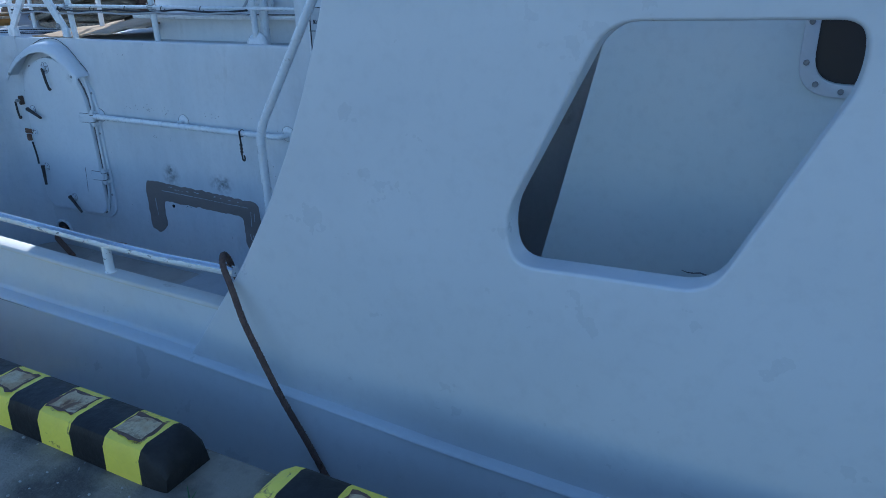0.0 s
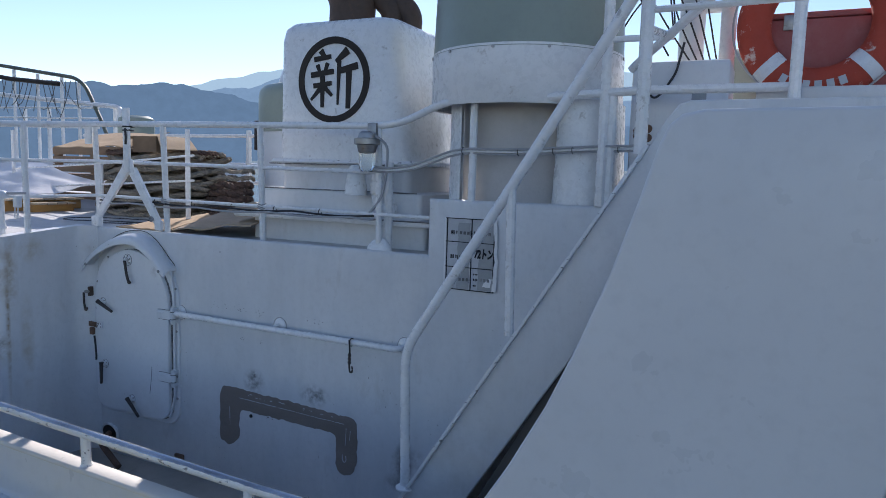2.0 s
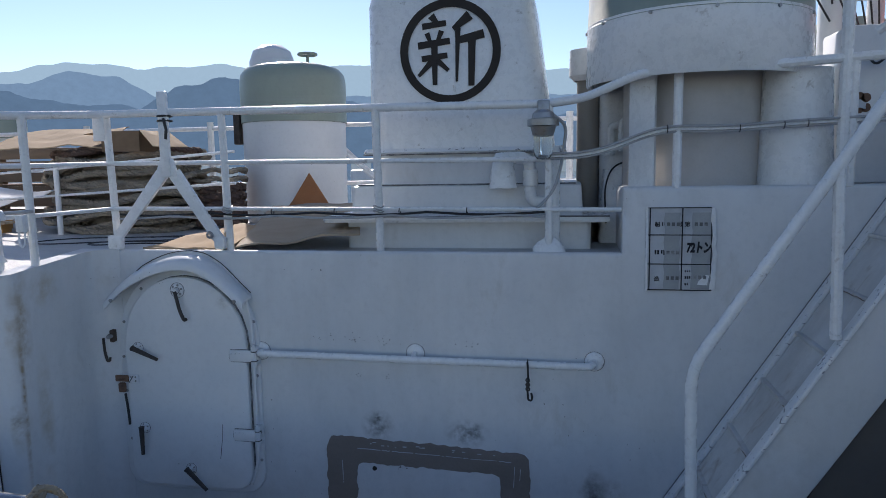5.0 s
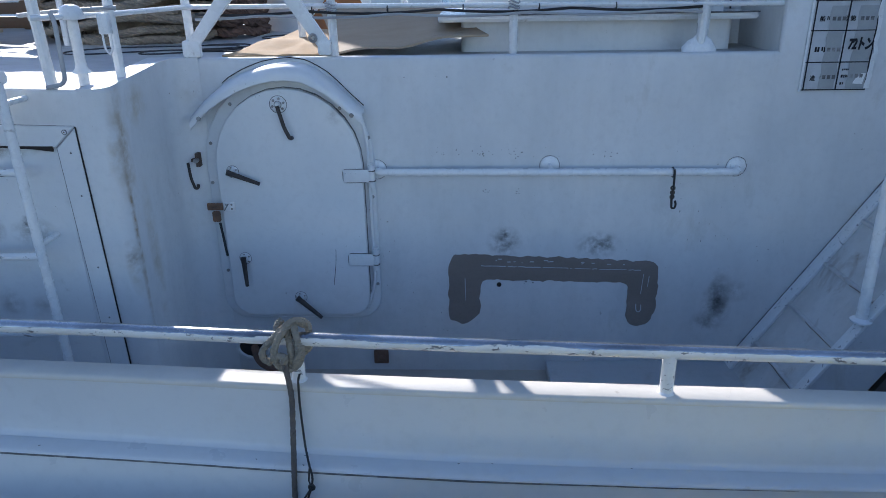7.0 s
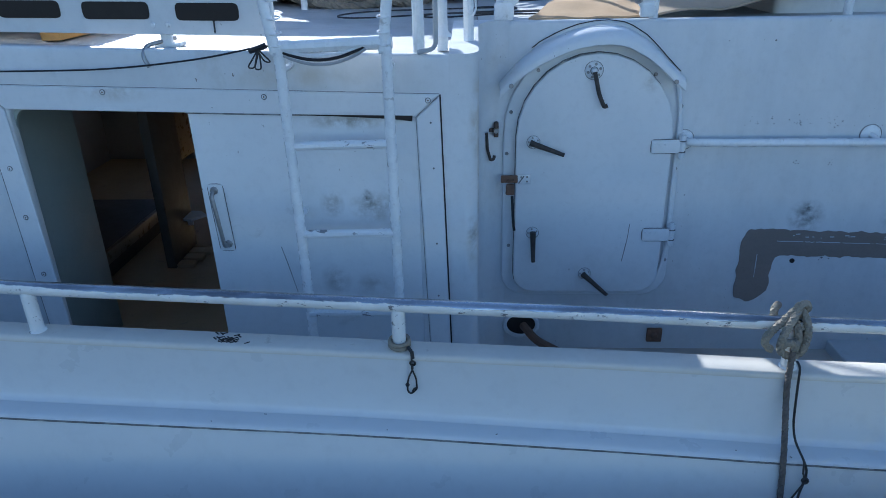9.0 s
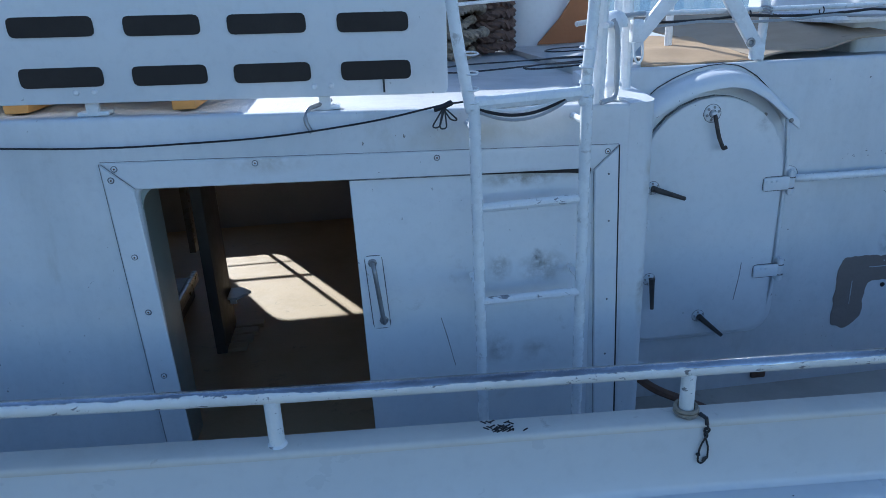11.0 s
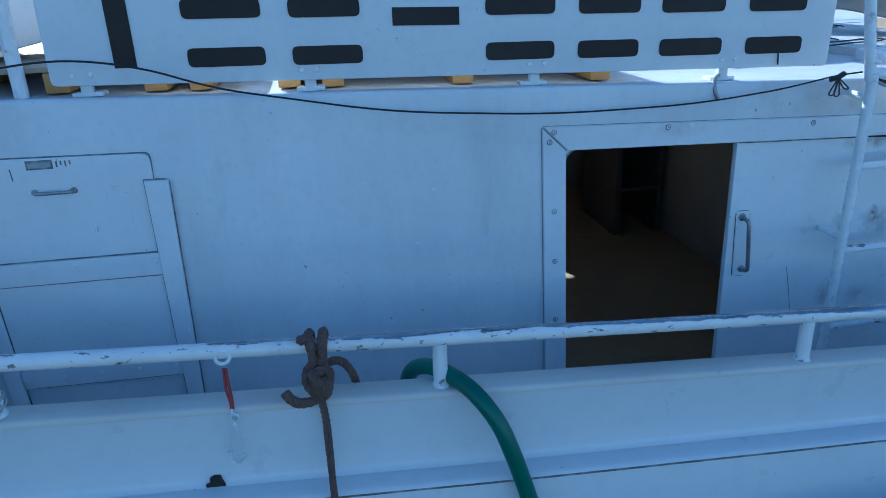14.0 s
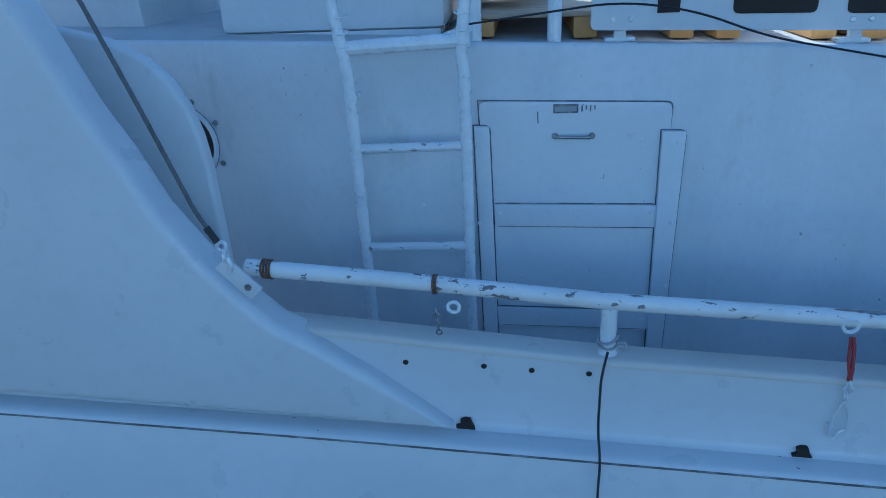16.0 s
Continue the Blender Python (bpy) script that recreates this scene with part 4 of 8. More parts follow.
# ---- fittings on the aft wall ----
grab = thing("grab_rail", (-3.75, 3.3, 0.55), "white wall-mounted grab rail with round flanges", "handrail")
part("rail_pipe", tube(fillet([(-4.635, 3.408, 0.552), (-4.62, 3.342, 0.556), (-2.88, 3.342, 0.546), (-2.865, 3.408, 0.553)], 0.05), 0.0185, 12), PIPEWHITE, grab)
for x, z in ((-4.632, 0.553), (-3.776, 0.568), (-2.865, 0.556)):
    fl = part("flange", bolt(x, 3.4135, z, 0.048, 0.014), PIPEWHITE, grab)
    part("seam", ring(x, 3.4105, z, 0.0495, 0.0013, 24, 4), SEAM, fl)
part("bracket", tube([(-3.776, 3.408, 0.572), (-3.776, 3.365, 0.568), (-3.776, 3.344, 0.556)], 0.013, 8), PIPEWHITE, grab)
hook = thing("snap_hook", (-3.19, 3.28, 0.35), "small dark steel snap hook hanging on a cord", "hook")
part("cord", tube([(-3.19, 3.318, 0.568), (-3.188, 3.316, 0.545), (-3.186, 3.318, 0.49), (-3.186, 3.319, 0.465)], 0.0055, 6), RUBBER, hook)
part("snap", tube(fillet([(-3.186, 3.319, 0.47), (-3.19, 3.319, 0.425), (-3.186, 3.319, 0.375), (-3.172, 3.319, 0.37), (-3.165, 3.319, 0.39), (-3.172, 3.319, 0.41)], 0.01), 0.0055, 6), HANDLE, hook, "dark steel snap")
for z in (0.475, 0.452, 0.43):
    part("swivel", ring(-3.188, 3.319, z, 0.009, 0.004, 10, 6, "y"), HANDLE, hook)
part("cord_loop", ring(-3.19, 3.342, 0.548, 0.0235, 0.003, 14, axis="x"), RUBBER, hook)


def ragged(pts, amount, seed, step=0.02):
    """Closed outline with an uneven border."""
    out = []
    for i, a in enumerate(pts):
        q = pts[(i + 1) % len(pts)]
        a, q = Vector((a[0], a[1], 0)), Vector((q[0], q[1], 0))
        k = max(1, int((q - a).length / step))
        for j in range(k):
            v = a.lerp(q, j / k)
            v += Vector(noise.noise_vector(v * 26 + Vector((seed, 0, 0)))) * amount
            out.append((v.x, v.y))
    return out


shape = fillet([(-4.285, 0.10, 0), (-4.285, -0.27, 0), (-4.215, -0.295, 0), (-4.12, -0.255, 0), (-4.115, -0.03, 0), (-3.335, -0.05, 0), (-3.345, -0.27, 0), (-3.27, -0.32, 0), (-3.185, -0.25, 0), (-3.19, 0.06, 0), (-3.24, 0.07, 0), (-4.20, 0.115, 0)], 0.05, 4, True)
structure(part("trim_patch", slab(ragged([(v.x + 0.004, v.y - 0.017) for v in shape], 0.012, 3.0), Y1 - 0.004, Y1 + 0.01), PATCH, smooth=False), "dark grey bracket-shaped painted patch with ragged edges", "paint patch")
b = bmesh.new()
rnd = random.Random(41)
for x0, z0, x1, z1, gaps in ((-4.11, 0.032, -3.27, 0.004, 5), (-3.262, -0.02, -3.268, -0.13, 2), (-4.195, -0.04, -4.192, -0.17, 2), (-3.232, -0.03, -3.236, -0.09, 2)):
    cuts = sorted(rnd.uniform(0, 1) for _ in range(gaps * 2))
    for q0, q1 in zip([0.0] + cuts, cuts + [1.0]):
        q1 -= 0.012
        if q1 - q0 > 0.01:
            tube([(x0 + (x1 - x0) * (q0 + (q1 - q0) * k / 6), Y1 - 0.004, z0 + (z1 - z0) * (q0 + (q1 - q0) * k / 6) + 0.004 * noise.noise(Vector((k * 1.3, q0 * 9, z0)))) for k in range(7)], rnd.uniform(0.0014, 0.0028), 4, b)
for k in range(15):
    x0, w = rnd.uniform(-4.05, -3.35), rnd.uniform(0.004, 0.022)
    z0 = 0.058 - 0.03 * (x0 + 4.05) + rnd.uniform(-0.008, 0.012)
    box(x0, x0 + w, Y1 - 0.0055, Y1 - 0.003, z0, z0 + rnd.uniform(0.002, 0.005), 0, b)
tube(fillet([(-3.288, Y1 - 0.004, -0.19), (-3.286, Y1 - 0.004, -0.225), (-3.272, Y1 - 0.004, -0.242), (-3.258, Y1 - 0.004, -0.225), (-3.262, Y1 - 0.004, -0.195)], 0.014), 0.0032, 4, b)
structure(part("trim_weld_seam", b, PAPER), "thin white scratches in the dark patch", "scratches")
chips = bmesh.new()
rnd = random.Random(77)
for cx, cz, cnt, sw in ((-4.32, 0.65, 9, 0.07), (-4.12, 0.65, 10, 0.04), (-4.04, 0.645, 3, 0.02), (-3.95, 0.645, 9, 0.035), (-3.49, 0.64, 8, 0.06), (-3.93, 0.44, 5, 0.012), (-4.08, 0.44, 5, 0.03), (-2.9, 0.2, 4, 0.05), (-4.45, 1.0, 3, 0.2), (-3.87, -0.046, 6, 0.02), (-5.57, 0.5, 4, 0.02)):
    for _ in range(cnt):
        x, z, r = cx + rnd.gauss(0, sw * 0.7), cz - 0.012 + rnd.gauss(0, 0.012), rnd.uniform(0.0012, 0.0036)
        slab([(x + r * rnd.uniform(0.5, 1.6) * math.cos(a), z + r * rnd.uniform(0.5, 1.3) * math.sin(a)) for a in np.arange(0, 6.2, 1.05)], Y1 - 0.0012, Y1 + 0.004, bm=chips)
structure(part("trim_paint_chips", chips, SEAM, smooth=False), "small dark chips in the white wall paint", "paint chips")
b = box(-4.70, -4.62, 3.395, 3.416, -0.552, -0.472, 0.006)
bolt(-4.66, 3.395, -0.512, 0.02, 0.012, b)
tagged(part("wall_socket", b, RUST), "small rusty square plate with a bolt", "plate")
outlet = thing("pipe_outlet", (-5.37, 3.36, -0.5), "round dark drain opening in the wall with a pipe", "drain")
b = bmesh.new()
tube([(-5.37 + 0.088 * math.cos(a), 3.405, -0.452 + 0.07 * math.sin(a)) for a in np.arange(0, 6.28, 0.3)], 0.012, 6, b, closed=True)
part("rim", b, PIPEWHITE, outlet)
part("bore", slab(circle(-5.37, -0.452, 0.082, 20, 0.064), 3.407, 3.42), BLACK, outlet, "dark bore")
part("pipe", tube(fillet([(-5.36, 3.395, -0.45), (-5.30, 3.27, -0.47), (-5.05, 3.22, -0.58)], 0.05), 0.022, 8), RUST, outlet, "dark rusty pipe")
for x, z in ((-3.19, -0.578), (-4.015, -0.078)):
    tagged(part("stud", bolt(x, Y1 - 0.001, z, 0.013, 0.006), BLACK), "small black stud in the white wall", "stud")

# ---- notice on the deckhouse ----
sign = thing("notice", (-2.49, 3.37, 0.92), "weathered paper form taped to the wall with handwriting", "notice")
part("sheet", box(-2.632, -2.338, 3.370, 3.3785, 0.925, 1.322), PAPER, sign, smooth=False)
for x in (-2.626, -2.478, -2.346):
    part("ruled_line", box(x, x + 0.005, 3.3662, 3.3702, 0.928, 1.32), INK, sign, smooth=False)
for z in (0.925, 1.05, 1.19, 1.319):
    part("ruled_line", box(-2.632, -2.338, 3.3662, 3.3700, z, z + 0.0045), INK, sign, smooth=False)
rnd = random.Random(14)
for x0, x1, z, h in ((-2.568, -2.515, 1.243, 0.022), (-2.43, -2.36, 1.243, 0.022), (-2.60, -2.585, 1.108, 0.024), (-2.57, -2.52, 1.108, 0.024), (-2.555, -2.51, 0.980, 0.022), (-2.46, -2.35, 1.018, 0.009), (-2.46, -2.35, 0.988, 0.014), (-2.46, -2.44, 0.955, 0.012)):
    x = x0
    while x < x1:
        w = rnd.uniform(0.003, 0.008)
        part("print_bar", box(x, x + w, 3.3680, 3.3701, z - h / 2 + rnd.uniform(0, h * 0.3), z + h / 2), INK, sign, smooth=False)
        x += w + 0.004
for x, wd in ((-2.557, 0.072), (-2.432, 0.085)):
    b = bmesh.new()
    rows = [[b.verts.new((x + dx + 0.003 * math.sin(k * 1.7 + x), 3.3672 - 0.0008 * math.sin(k * 0.9), 0.932 + k * 0.0282)) for dx in (0, wd * 0.5, wd)] for k in range(14)]
    for p0, p1 in zip(rows, rows[1:]):
        for j in (0, 1):
            b.faces.new((p0[j], p0[j + 1], p1[j + 1], p1[j]))
    part("tape_strip", b, TAPE, sign, "strip of grey tape")
for x0, z in ((-2.55, 1.243), (-2.425, 1.243), (-2.55, 0.985), (-2.425, 0.99), (-2.55, 1.108)):
    for k in range(3):
        part("smudged_print", box(x0 + 0.004 + k * 0.022, x0 + 0.018 + k * 0.022, 3.3650, 3.3658, z - 0.008, z + 0.009), SEAM, sign, smooth=False)
b = bmesh.new()
slab(ragged([(-2.352, 0.93), (-2.322, 0.93), (-2.318, 1.10), (-2.33, 1.32), (-2.345, 1.32), (-2.338, 1.08)], 0.009, 5.0, 0.012), 3.3660, 3.3668, bm=b)
slab(ragged([(-2.40, 0.955), (-2.35, 0.95), (-2.345, 1.0), (-2.37, 1.005)], 0.012, 8.0, 0.01), 3.3662, 3.3670, bm=b)
part("torn_tape", b, PIPEWHITE, sign, "torn white tape", smooth=False)
part("edge_strip", box(-2.642, -2.632, 3.371, 3.379, 0.918, 1.325), PIPEWHITE, sign, smooth=False)


def lettering(name, text, x, y, z, size, mat, parent, label, shear=0.0, off=0.0, squeeze=1.0):
    cu = bpy.data.curves.new(name, "FONT")
    cu.body, cu.size, cu.shear, cu.extrude, cu.offset = text, size, shear, 0.0006, off
    tmp = bpy.data.objects.new(name, cu)
    scene.collection.objects.link(tmp)
    dg = bpy.context.evaluated_depsgraph_get()
    dg.update()
    me = bpy.data.meshes.new_from_object(tmp.evaluated_get(dg))
    bpy.data.objects.remove(tmp)
    b = bmesh.new()
    b.from_mesh(me)
    if not b.verts:
        b.free()
        return None
    turned(b, Matrix.Translation((x, y, z)) @ Matrix.Rotation(radians(90), 4, "X") @ Matrix.Diagonal((squeeze, 1, 1, 1)))
    return part(name, b, mat, parent, label, smooth=False)


lettering("handwriting", "72トン", -2.456, 3.3645, 1.112, 0.060, INK, sign, "bold black handwriting", 0.15, 0.0032, 0.62)
for ch, x, z in (("船", -2.602, 1.234), ("号", -2.50, 1.234), ("第", -2.466, 1.234), ("数", -2.507, 1.099), ("造", -2.602, 0.971), ("所", -2.508, 0.971)):
    lettering("printed_character", ch, x, 3.3685, z, 0.026, INK, sign, "black printed character", 0.0, 0.0004)

sign.location += Vector((0.012, 0.033, -0.003))

# ---- stairs to the platform ----
stairs = thing("companion_ladder", (-2.2, 3.05, DECK_Z), "steep white steel stairs against the aft deckhouse", "stairs")
SX, SZ = -2.469, 0.06          # a point on the upper edge of the outer stringer
SLOPE = 1.60


def stringer(y0, y1, shift, outer):
    lo, hi = (DECK_Z - SZ) / SLOPE + SX + shift, (1.70 - SZ) / SLOPE + SX + shift
    w = 0.29
    pts = [(lo, DECK_Z + 0.001), (lo + w, DECK_Z + 0.001)]
    if outer:
        pts += [(-1.215, 1.60), (-1.20, 1.625), (-1.17, 1.632), (4.0, 1.632), (4.0, 1.868), (-1.30, 1.866), (-1.345, 1.852), (-1.385, 1.80), (hi, 1.70)]
    else:
        pts += [(hi + w - 0.1, 1.56), (hi + 0.12, 1.75), (hi, 1.70)]
    part("stringer", slab(pts, y0, y1, bev=0.008), WALL, stairs)


stringer(2.755, 2.787, 0.0, True)
stringer(3.335, 3.411, 0.082, False)
for k in range(1, 10):
    z = DECK_Z + 0.225 * k
    x = SX + (z - SZ) / SLOPE + 0.055
    if z < 1.62:
        part("tread", box(x + 0.012, x + 0.055, 2.788, 3.334, z - 0.010, z + 0.006, 0.003), STAIRPAINT, stairs)
        part("rust_edge", tube([(x + 0.011, 2.83 + 0.05 * j, z - 0.004 + 0.006 * noise.noise(Vector((j * 0.9, k * 2.0, 0)))) for j in range(3 + (k * 5) % 6)], 0.0016, 4), RUST, stairs)
lo = (DECK_Z + 0.06 - SZ) / SLOPE + SX + 0.085
hi = (1.79 - SZ) / SLOPE + SX + 0.085
part("back_plate", slab([(lo, DECK_Z + 0.06), (lo + 0.02, DECK_Z + 0.06), (hi + 0.02, 1.79), (hi, 1.79)], 2.788, 3.334), STAIRPAINT, stairs, smooth=False)
for y0, y1, sh in ((2.735, 2.795, 0.0), (3.330, 3.4115, 0.08)):
    b = bmesh.new()
    u = Vector((1, 0, SLOPE)).normalized() * 0.006
    for z0, z1 in ((DECK_Z + 0.02, 1.69),):
        p0, p1 = ((z0 - SZ) / SLOPE + SX + sh, z0), ((z1 - SZ) / SLOPE + SX + sh, z1)
        slab([(p0[0] - 0.010, p0[1] + 0.006), (p0[0] + 0.004, p0[1] - 0.002), (p1[0] + 0.004, p1[1] - 0.002), (p1[0] - 0.010, p1[1] + 0.006)], y0, y1, bev=0.004, bm=b)
    part("flange", b, CHIPPED, stairs, "flat white edge flange")
part("joint", tube([((z - SZ) / SLOPE + SX + 0.066, 3.409, z) for z in (-0.5, 0.2, 0.9, 1.4)], 0.003, 5), SEAM, stairs, "dark joint against the wall")
srail = thing("stair_handrail", (-2.0, 2.76, 0.06), "white pipe handrail of the steep stairs", "handrail")
part("rail_pipe", tube(fillet([(-2.50, 2.765, 0.05), (-2.515, 2.765, 0.725), (-2.02, 2.765, 1.505), (-1.56, 2.765, 2.24), (-1.06, 2.765, 3.04), (-0.6, 2.765, 3.15)], 0.09), 0.0235, 12), PIPEWHITE, srail)
part("post", tube([(-2.0, 2.765, 0.86), (-2.015, 2.765, 1.50)], 0.021, 10), PIPEWHITE, srail)
part("foot", lathe([(0.045, 0), (0.045, 0.008), (0.025, 0.02), (0.024, 0.05)], (-2.50, 2.765, 0.04), 14), PIPEWHITE, srail)

# platform rails
prail = thing("platform_railing", (-1.2, 2.8, 1.85), "white pipe railing round the platform", "railing")
for x, y, z0, z1 in ((-1.485, 2.765, 1.66, 2.72), (-0.945, 3.33, 1.86, 2.9), (0.4, 3.33, 1.86, 2.9)):
    part("post", tube([(x, y, z0), (x, y, z1)], 0.026, 10), PIPEWHITE, prail)
part("rail_upper", tube([(-1.50, 2.77, 2.213), (-0.93, 2.79, 2.225), (0.4, 2.8, 2.25), (2, 2.8, 2.27)], 0.013, 8), PIPEWHITE, prail)
part("rail_brace", tube([(-1.66, 3.42, 2.09), (-1.609, 3.38, 2.127), (-1.124, 2.80, 2.374), (-0.8, 2.78, 2.6)], 0.02, 10), PIPEWHITE, prail)
part("rail_cross", tube([(-1.80, 3.42, 2.238), (-1.48, 3.42, 2.237), (-1.485, 2.80, 2.15)], 0.016, 8), PIPEWHITE, prail)
part("pole", tube([(-1.78, 3.42, 1.42), (-1.78, 3.42, 3.3)], 0.026, 10), PIPEWHITE, prail)

# ---- life ring ----
lifering = thing("life_ring", (-0.838, 4.10, 2.0), "orange life ring with worn canvas and white bands", "life ring")
RC = Vector((-0.838, 4.10, 2.398))
b = bmesh.new()
pts = [(RC.x + 0.315 * math.cos(2 * math.pi * k / 48), RC.y, RC.z + 0.315 * math.sin(2 * math.pi * k / 48)) for k in range(48)]
tube(pts, 0.086, 16, b, closed=True)
for v in b.verts:
    v.co.y = RC.y + (v.co.y - RC.y) * 0.75
part("ring_body", b, ORANGE, lifering)
for a in (45, 135, 225, 315):
    c0 = Vector((RC.x + 0.315 * math.cos(radians(a)), RC.y, RC.z + 0.315 * math.sin(radians(a))))
    t = lathe([(0.0875, -0.032), (0.0885, 0), (0.0875, 0.032)], n=20)
    turned(t, Matrix.Translation(c0) @ Matrix.Rotation(radians(-a), 4, "Y") @ Matrix.Diagonal((1, 0.77, 1, 1)))
    part("band", t, PIPEWHITE, lifering, "white band")
rp = []
for k in range(97):
    a = 2 * math.pi * k / 96
    rr = 0.437 + 0.012 * abs(math.sin(2 * a))
    rp.append((RC.x + rr * 0.93 * math.cos(a + 0.78), RC.y - 0.02, RC.z + rr * 0.93 * math.sin(a + 0.78)))
part("grab_line", tube(rp, 0.006, 6), GREYCABLE, lifering, "thin grey grab line")
for a0, a1 in ((68, 112), (242, 292)):
    for k in range(6):
        a = radians(a0 + (a1 - a0) * k / 5)
        t = box(-0.017, 0.017, -0.003, 0.003, -0.022, 0.022)
        turned(t, Matrix.Translation((RC.x + 0.325 * math.cos(a), RC.y - 0.0655, RC.z + 0.325 * math.sin(a))) @ Matrix.Rotation(math.pi / 2 - a, 4, "Y"))
        part("name_bar", t, PAPER, lifering, "worn white painted block", smooth=False)
locker = thing("red_locker", (-0.8, 4.4, 1.996), "faded red painted locker with rust streaks", "locker")
part("body", box(-1.12, -0.42, 4.168, 4.62, 1.996, 2.44, 0.015), PINK, locker)
part("lid", box(-1.14, -0.40, 4.166, 4.64, 2.441, 2.475, 0.012), PINK, locker)
for x in (-0.98, -0.56):
    part("latch", box(x - 0.03, x + 0.03, 4.156, 4.166, 2.38, 2.46, 0.004), STEEL, locker, "steel latch")
structure(part("deck_bridge", box(-1.1, 4, 3.46, 6.0, 1.93, 1.995, 0.01), WALL), "white bridge deck edge", "deck")
structure(part("wall_bridge", box(0.3, 4, 3.9, 5.6, 2.0, 4.2, 0.02), WALL), "white wheelhouse wall", "wall")

def rounded_rect(x0, x1, y0, y1, r, n=6):
    pts = []
    for cx, cy, a0 in ((x1 - r, y1 - r, 0), (x0 + r, y1 - r, 90), (x0 + r, y0 + r, 180), (x1 - r, y0 + r, 270)):
        pts += [(cx + r * math.cos(radians(a0 + 90 * k / n)), cy + r * math.sin(radians(a0 + 90 * k / n))) for k in range(n + 1)]
    return pts


def loft(levels, bm=None):
    """Skin over rounded rectangles: (z, x0, x1, y0, y1, r)."""
    bm = bm or bmesh.new()
    rows = [[bm.verts.new((x, y, q[0])) for x, y in rounded_rect(*q[1:])] for q in levels]
    for a, b in zip(rows, rows[1:]):
        for k in range(len(a)):
            bm.faces.new((a[k], a[(k + 1) % len(a)], b[(k + 1) % len(a)], b[k]))
    bm.faces.new(rows[0][::-1])
    bm.faces.new(rows[-1])
    return bm


# ---- big ventilator ----
vent = thing("mushroom_ventilator", (-2.35, 3.88, 1.41), "large mushroom ventilator with a sage green cap and white skirt", "ventilator")
VC = (-2.35, 3.88, 0)
part("cap", lathe([(0, 2.855), (0.28, 2.85), (0.42, 2.825), (0.49, 2.78), (0.525, 2.70), (0.538, 2.58), (0.55, 2.235), (0.555, 2.225)], VC, 56), GREEN, vent, "sage green cap")
part("skirt", lathe([(0.545, 2.245), (0.553, 2.24), (0.556, 1.945), (0.550, 1.935), (0.53, 1.94), (0.53, 2.22)], VC, 56), PIPEWHITE, vent, "white skirt")
for a in np.arange(0, 360, 30):
    x, y = VC[0] + 0.556 * math.cos(radians(a)), VC[1] + 0.556 * math.sin(radians(a))
    t = lathe([(0, 0.006), (0.009, 0.005), (0.009, -0.004)], n=6)
    turned(t, Matrix.Translation((x, y, 2.22)) @ Matrix.Rotation(radians(a), 4, "Z") @ Matrix.Rotation(radians(90), 4, "Y"))
    part("skirt_bolt", t, STEEL, vent)
part("trunk", lathe([(0.36, 1.41), (0.36, 2.2)], VC, 40), TRUNKGREY, vent, "dull grey inner trunk")
part("leg_plate", lathe([(0.43, 1.412), (0.43, 2.1), (0.45, 2.1), (0.45, 1.412), (0.43, 1.412)], VC, 24, a0=-141, a1=-122), PIPEWHITE, vent)
part("leg_plate", lathe([(0.43, 1.412), (0.43, 2.1), (0.45, 2.1), (0.45, 1.412), (0.43, 1.412)], VC, 24, a0=40, a1=100), PIPEWHITE, vent)
part("side_casing", loft([(1.412, -2.085, -1.745, 3.46, 4.0, 0.165), (1.7, -2.075, -1.755, 3.475, 4.0, 0.158), (1.96, -2.07, -1.765, 3.485, 4.0, 0.15)]), PIPEWHITE, vent, "rounded white side casing")
wheel = part("hand_wheel", ring(VC[0] - 0.025, VC[1], 2.957, 0.10, 0.014, 24, 8, "z"), GREENDARK, vent, "small dark green hand wheel")
b = tube([(VC[0] - 0.03, VC[1], 2.85), (VC[0] - 0.03, VC[1], 2.957)], 0.02, 8)
for a in (0, 120, 240):
    tube([(VC[0] - 0.03, VC[1], 2.957), (VC[0] - 0.03 + 0.1 * math.cos(radians(a)), VC[1] + 0.1 * math.sin(radians(a)), 2.957)], 0.009, 6, b)
part("wheel_spindle", b, GREENDARK, vent)
part("cap_pipe", tube([(-2.55, 4.05, 2.75), (-2.55, 4.05, 3.13)], 0.016, 8), RUST, vent)

# ---- funnel ----
funnel = thing("funnel", (-3.6, 4.35, 1.09), "white rounded ship's funnel with a dark circular emblem", "funnel")


part("lower_plinth", loft([(1.088, -4.21, -2.88, 3.66, 4.72, 0.03), (1.235, -4.21, -2.88, 3.66, 4.72, 0.03)]), WALL, funnel)
part("lower_flange", loft([(1.236, -4.32, -2.79, 3.58, 4.78, 0.03), (1.250, -4.325, -2.785, 3.575, 4.78, 0.03), (1.266, -4.32, -2.79, 3.58, 4.78, 0.03)]), PIPEWHITE, funnel, "bolted white flange with rust")
part("upper_plinth", loft([(1.267, -4.19, -2.92, 3.67, 4.7, 0.03), (1.425, -4.18, -2.93, 3.68, 4.7, 0.03), (1.435, -4.16, -2.95, 3.70, 4.7, 0.03)]), WALL, funnel)
part("neck", loft([(1.434, -4.06, -3.06, 3.765, 4.64, 0.06), (1.60, -4.06, -3.06, 3.765, 4.64, 0.06)]), WALL, funnel)
part("collar", loft([(1.601, -4.12, -3.02, 3.725, 4.68, 0.05), (1.612, -4.13, -3.01, 3.715, 4.69, 0.05), (1.632, -4.12, -3.02, 3.725, 4.68, 0.05)]), CHIPPED, funnel, "chipped white collar with rust streaks")
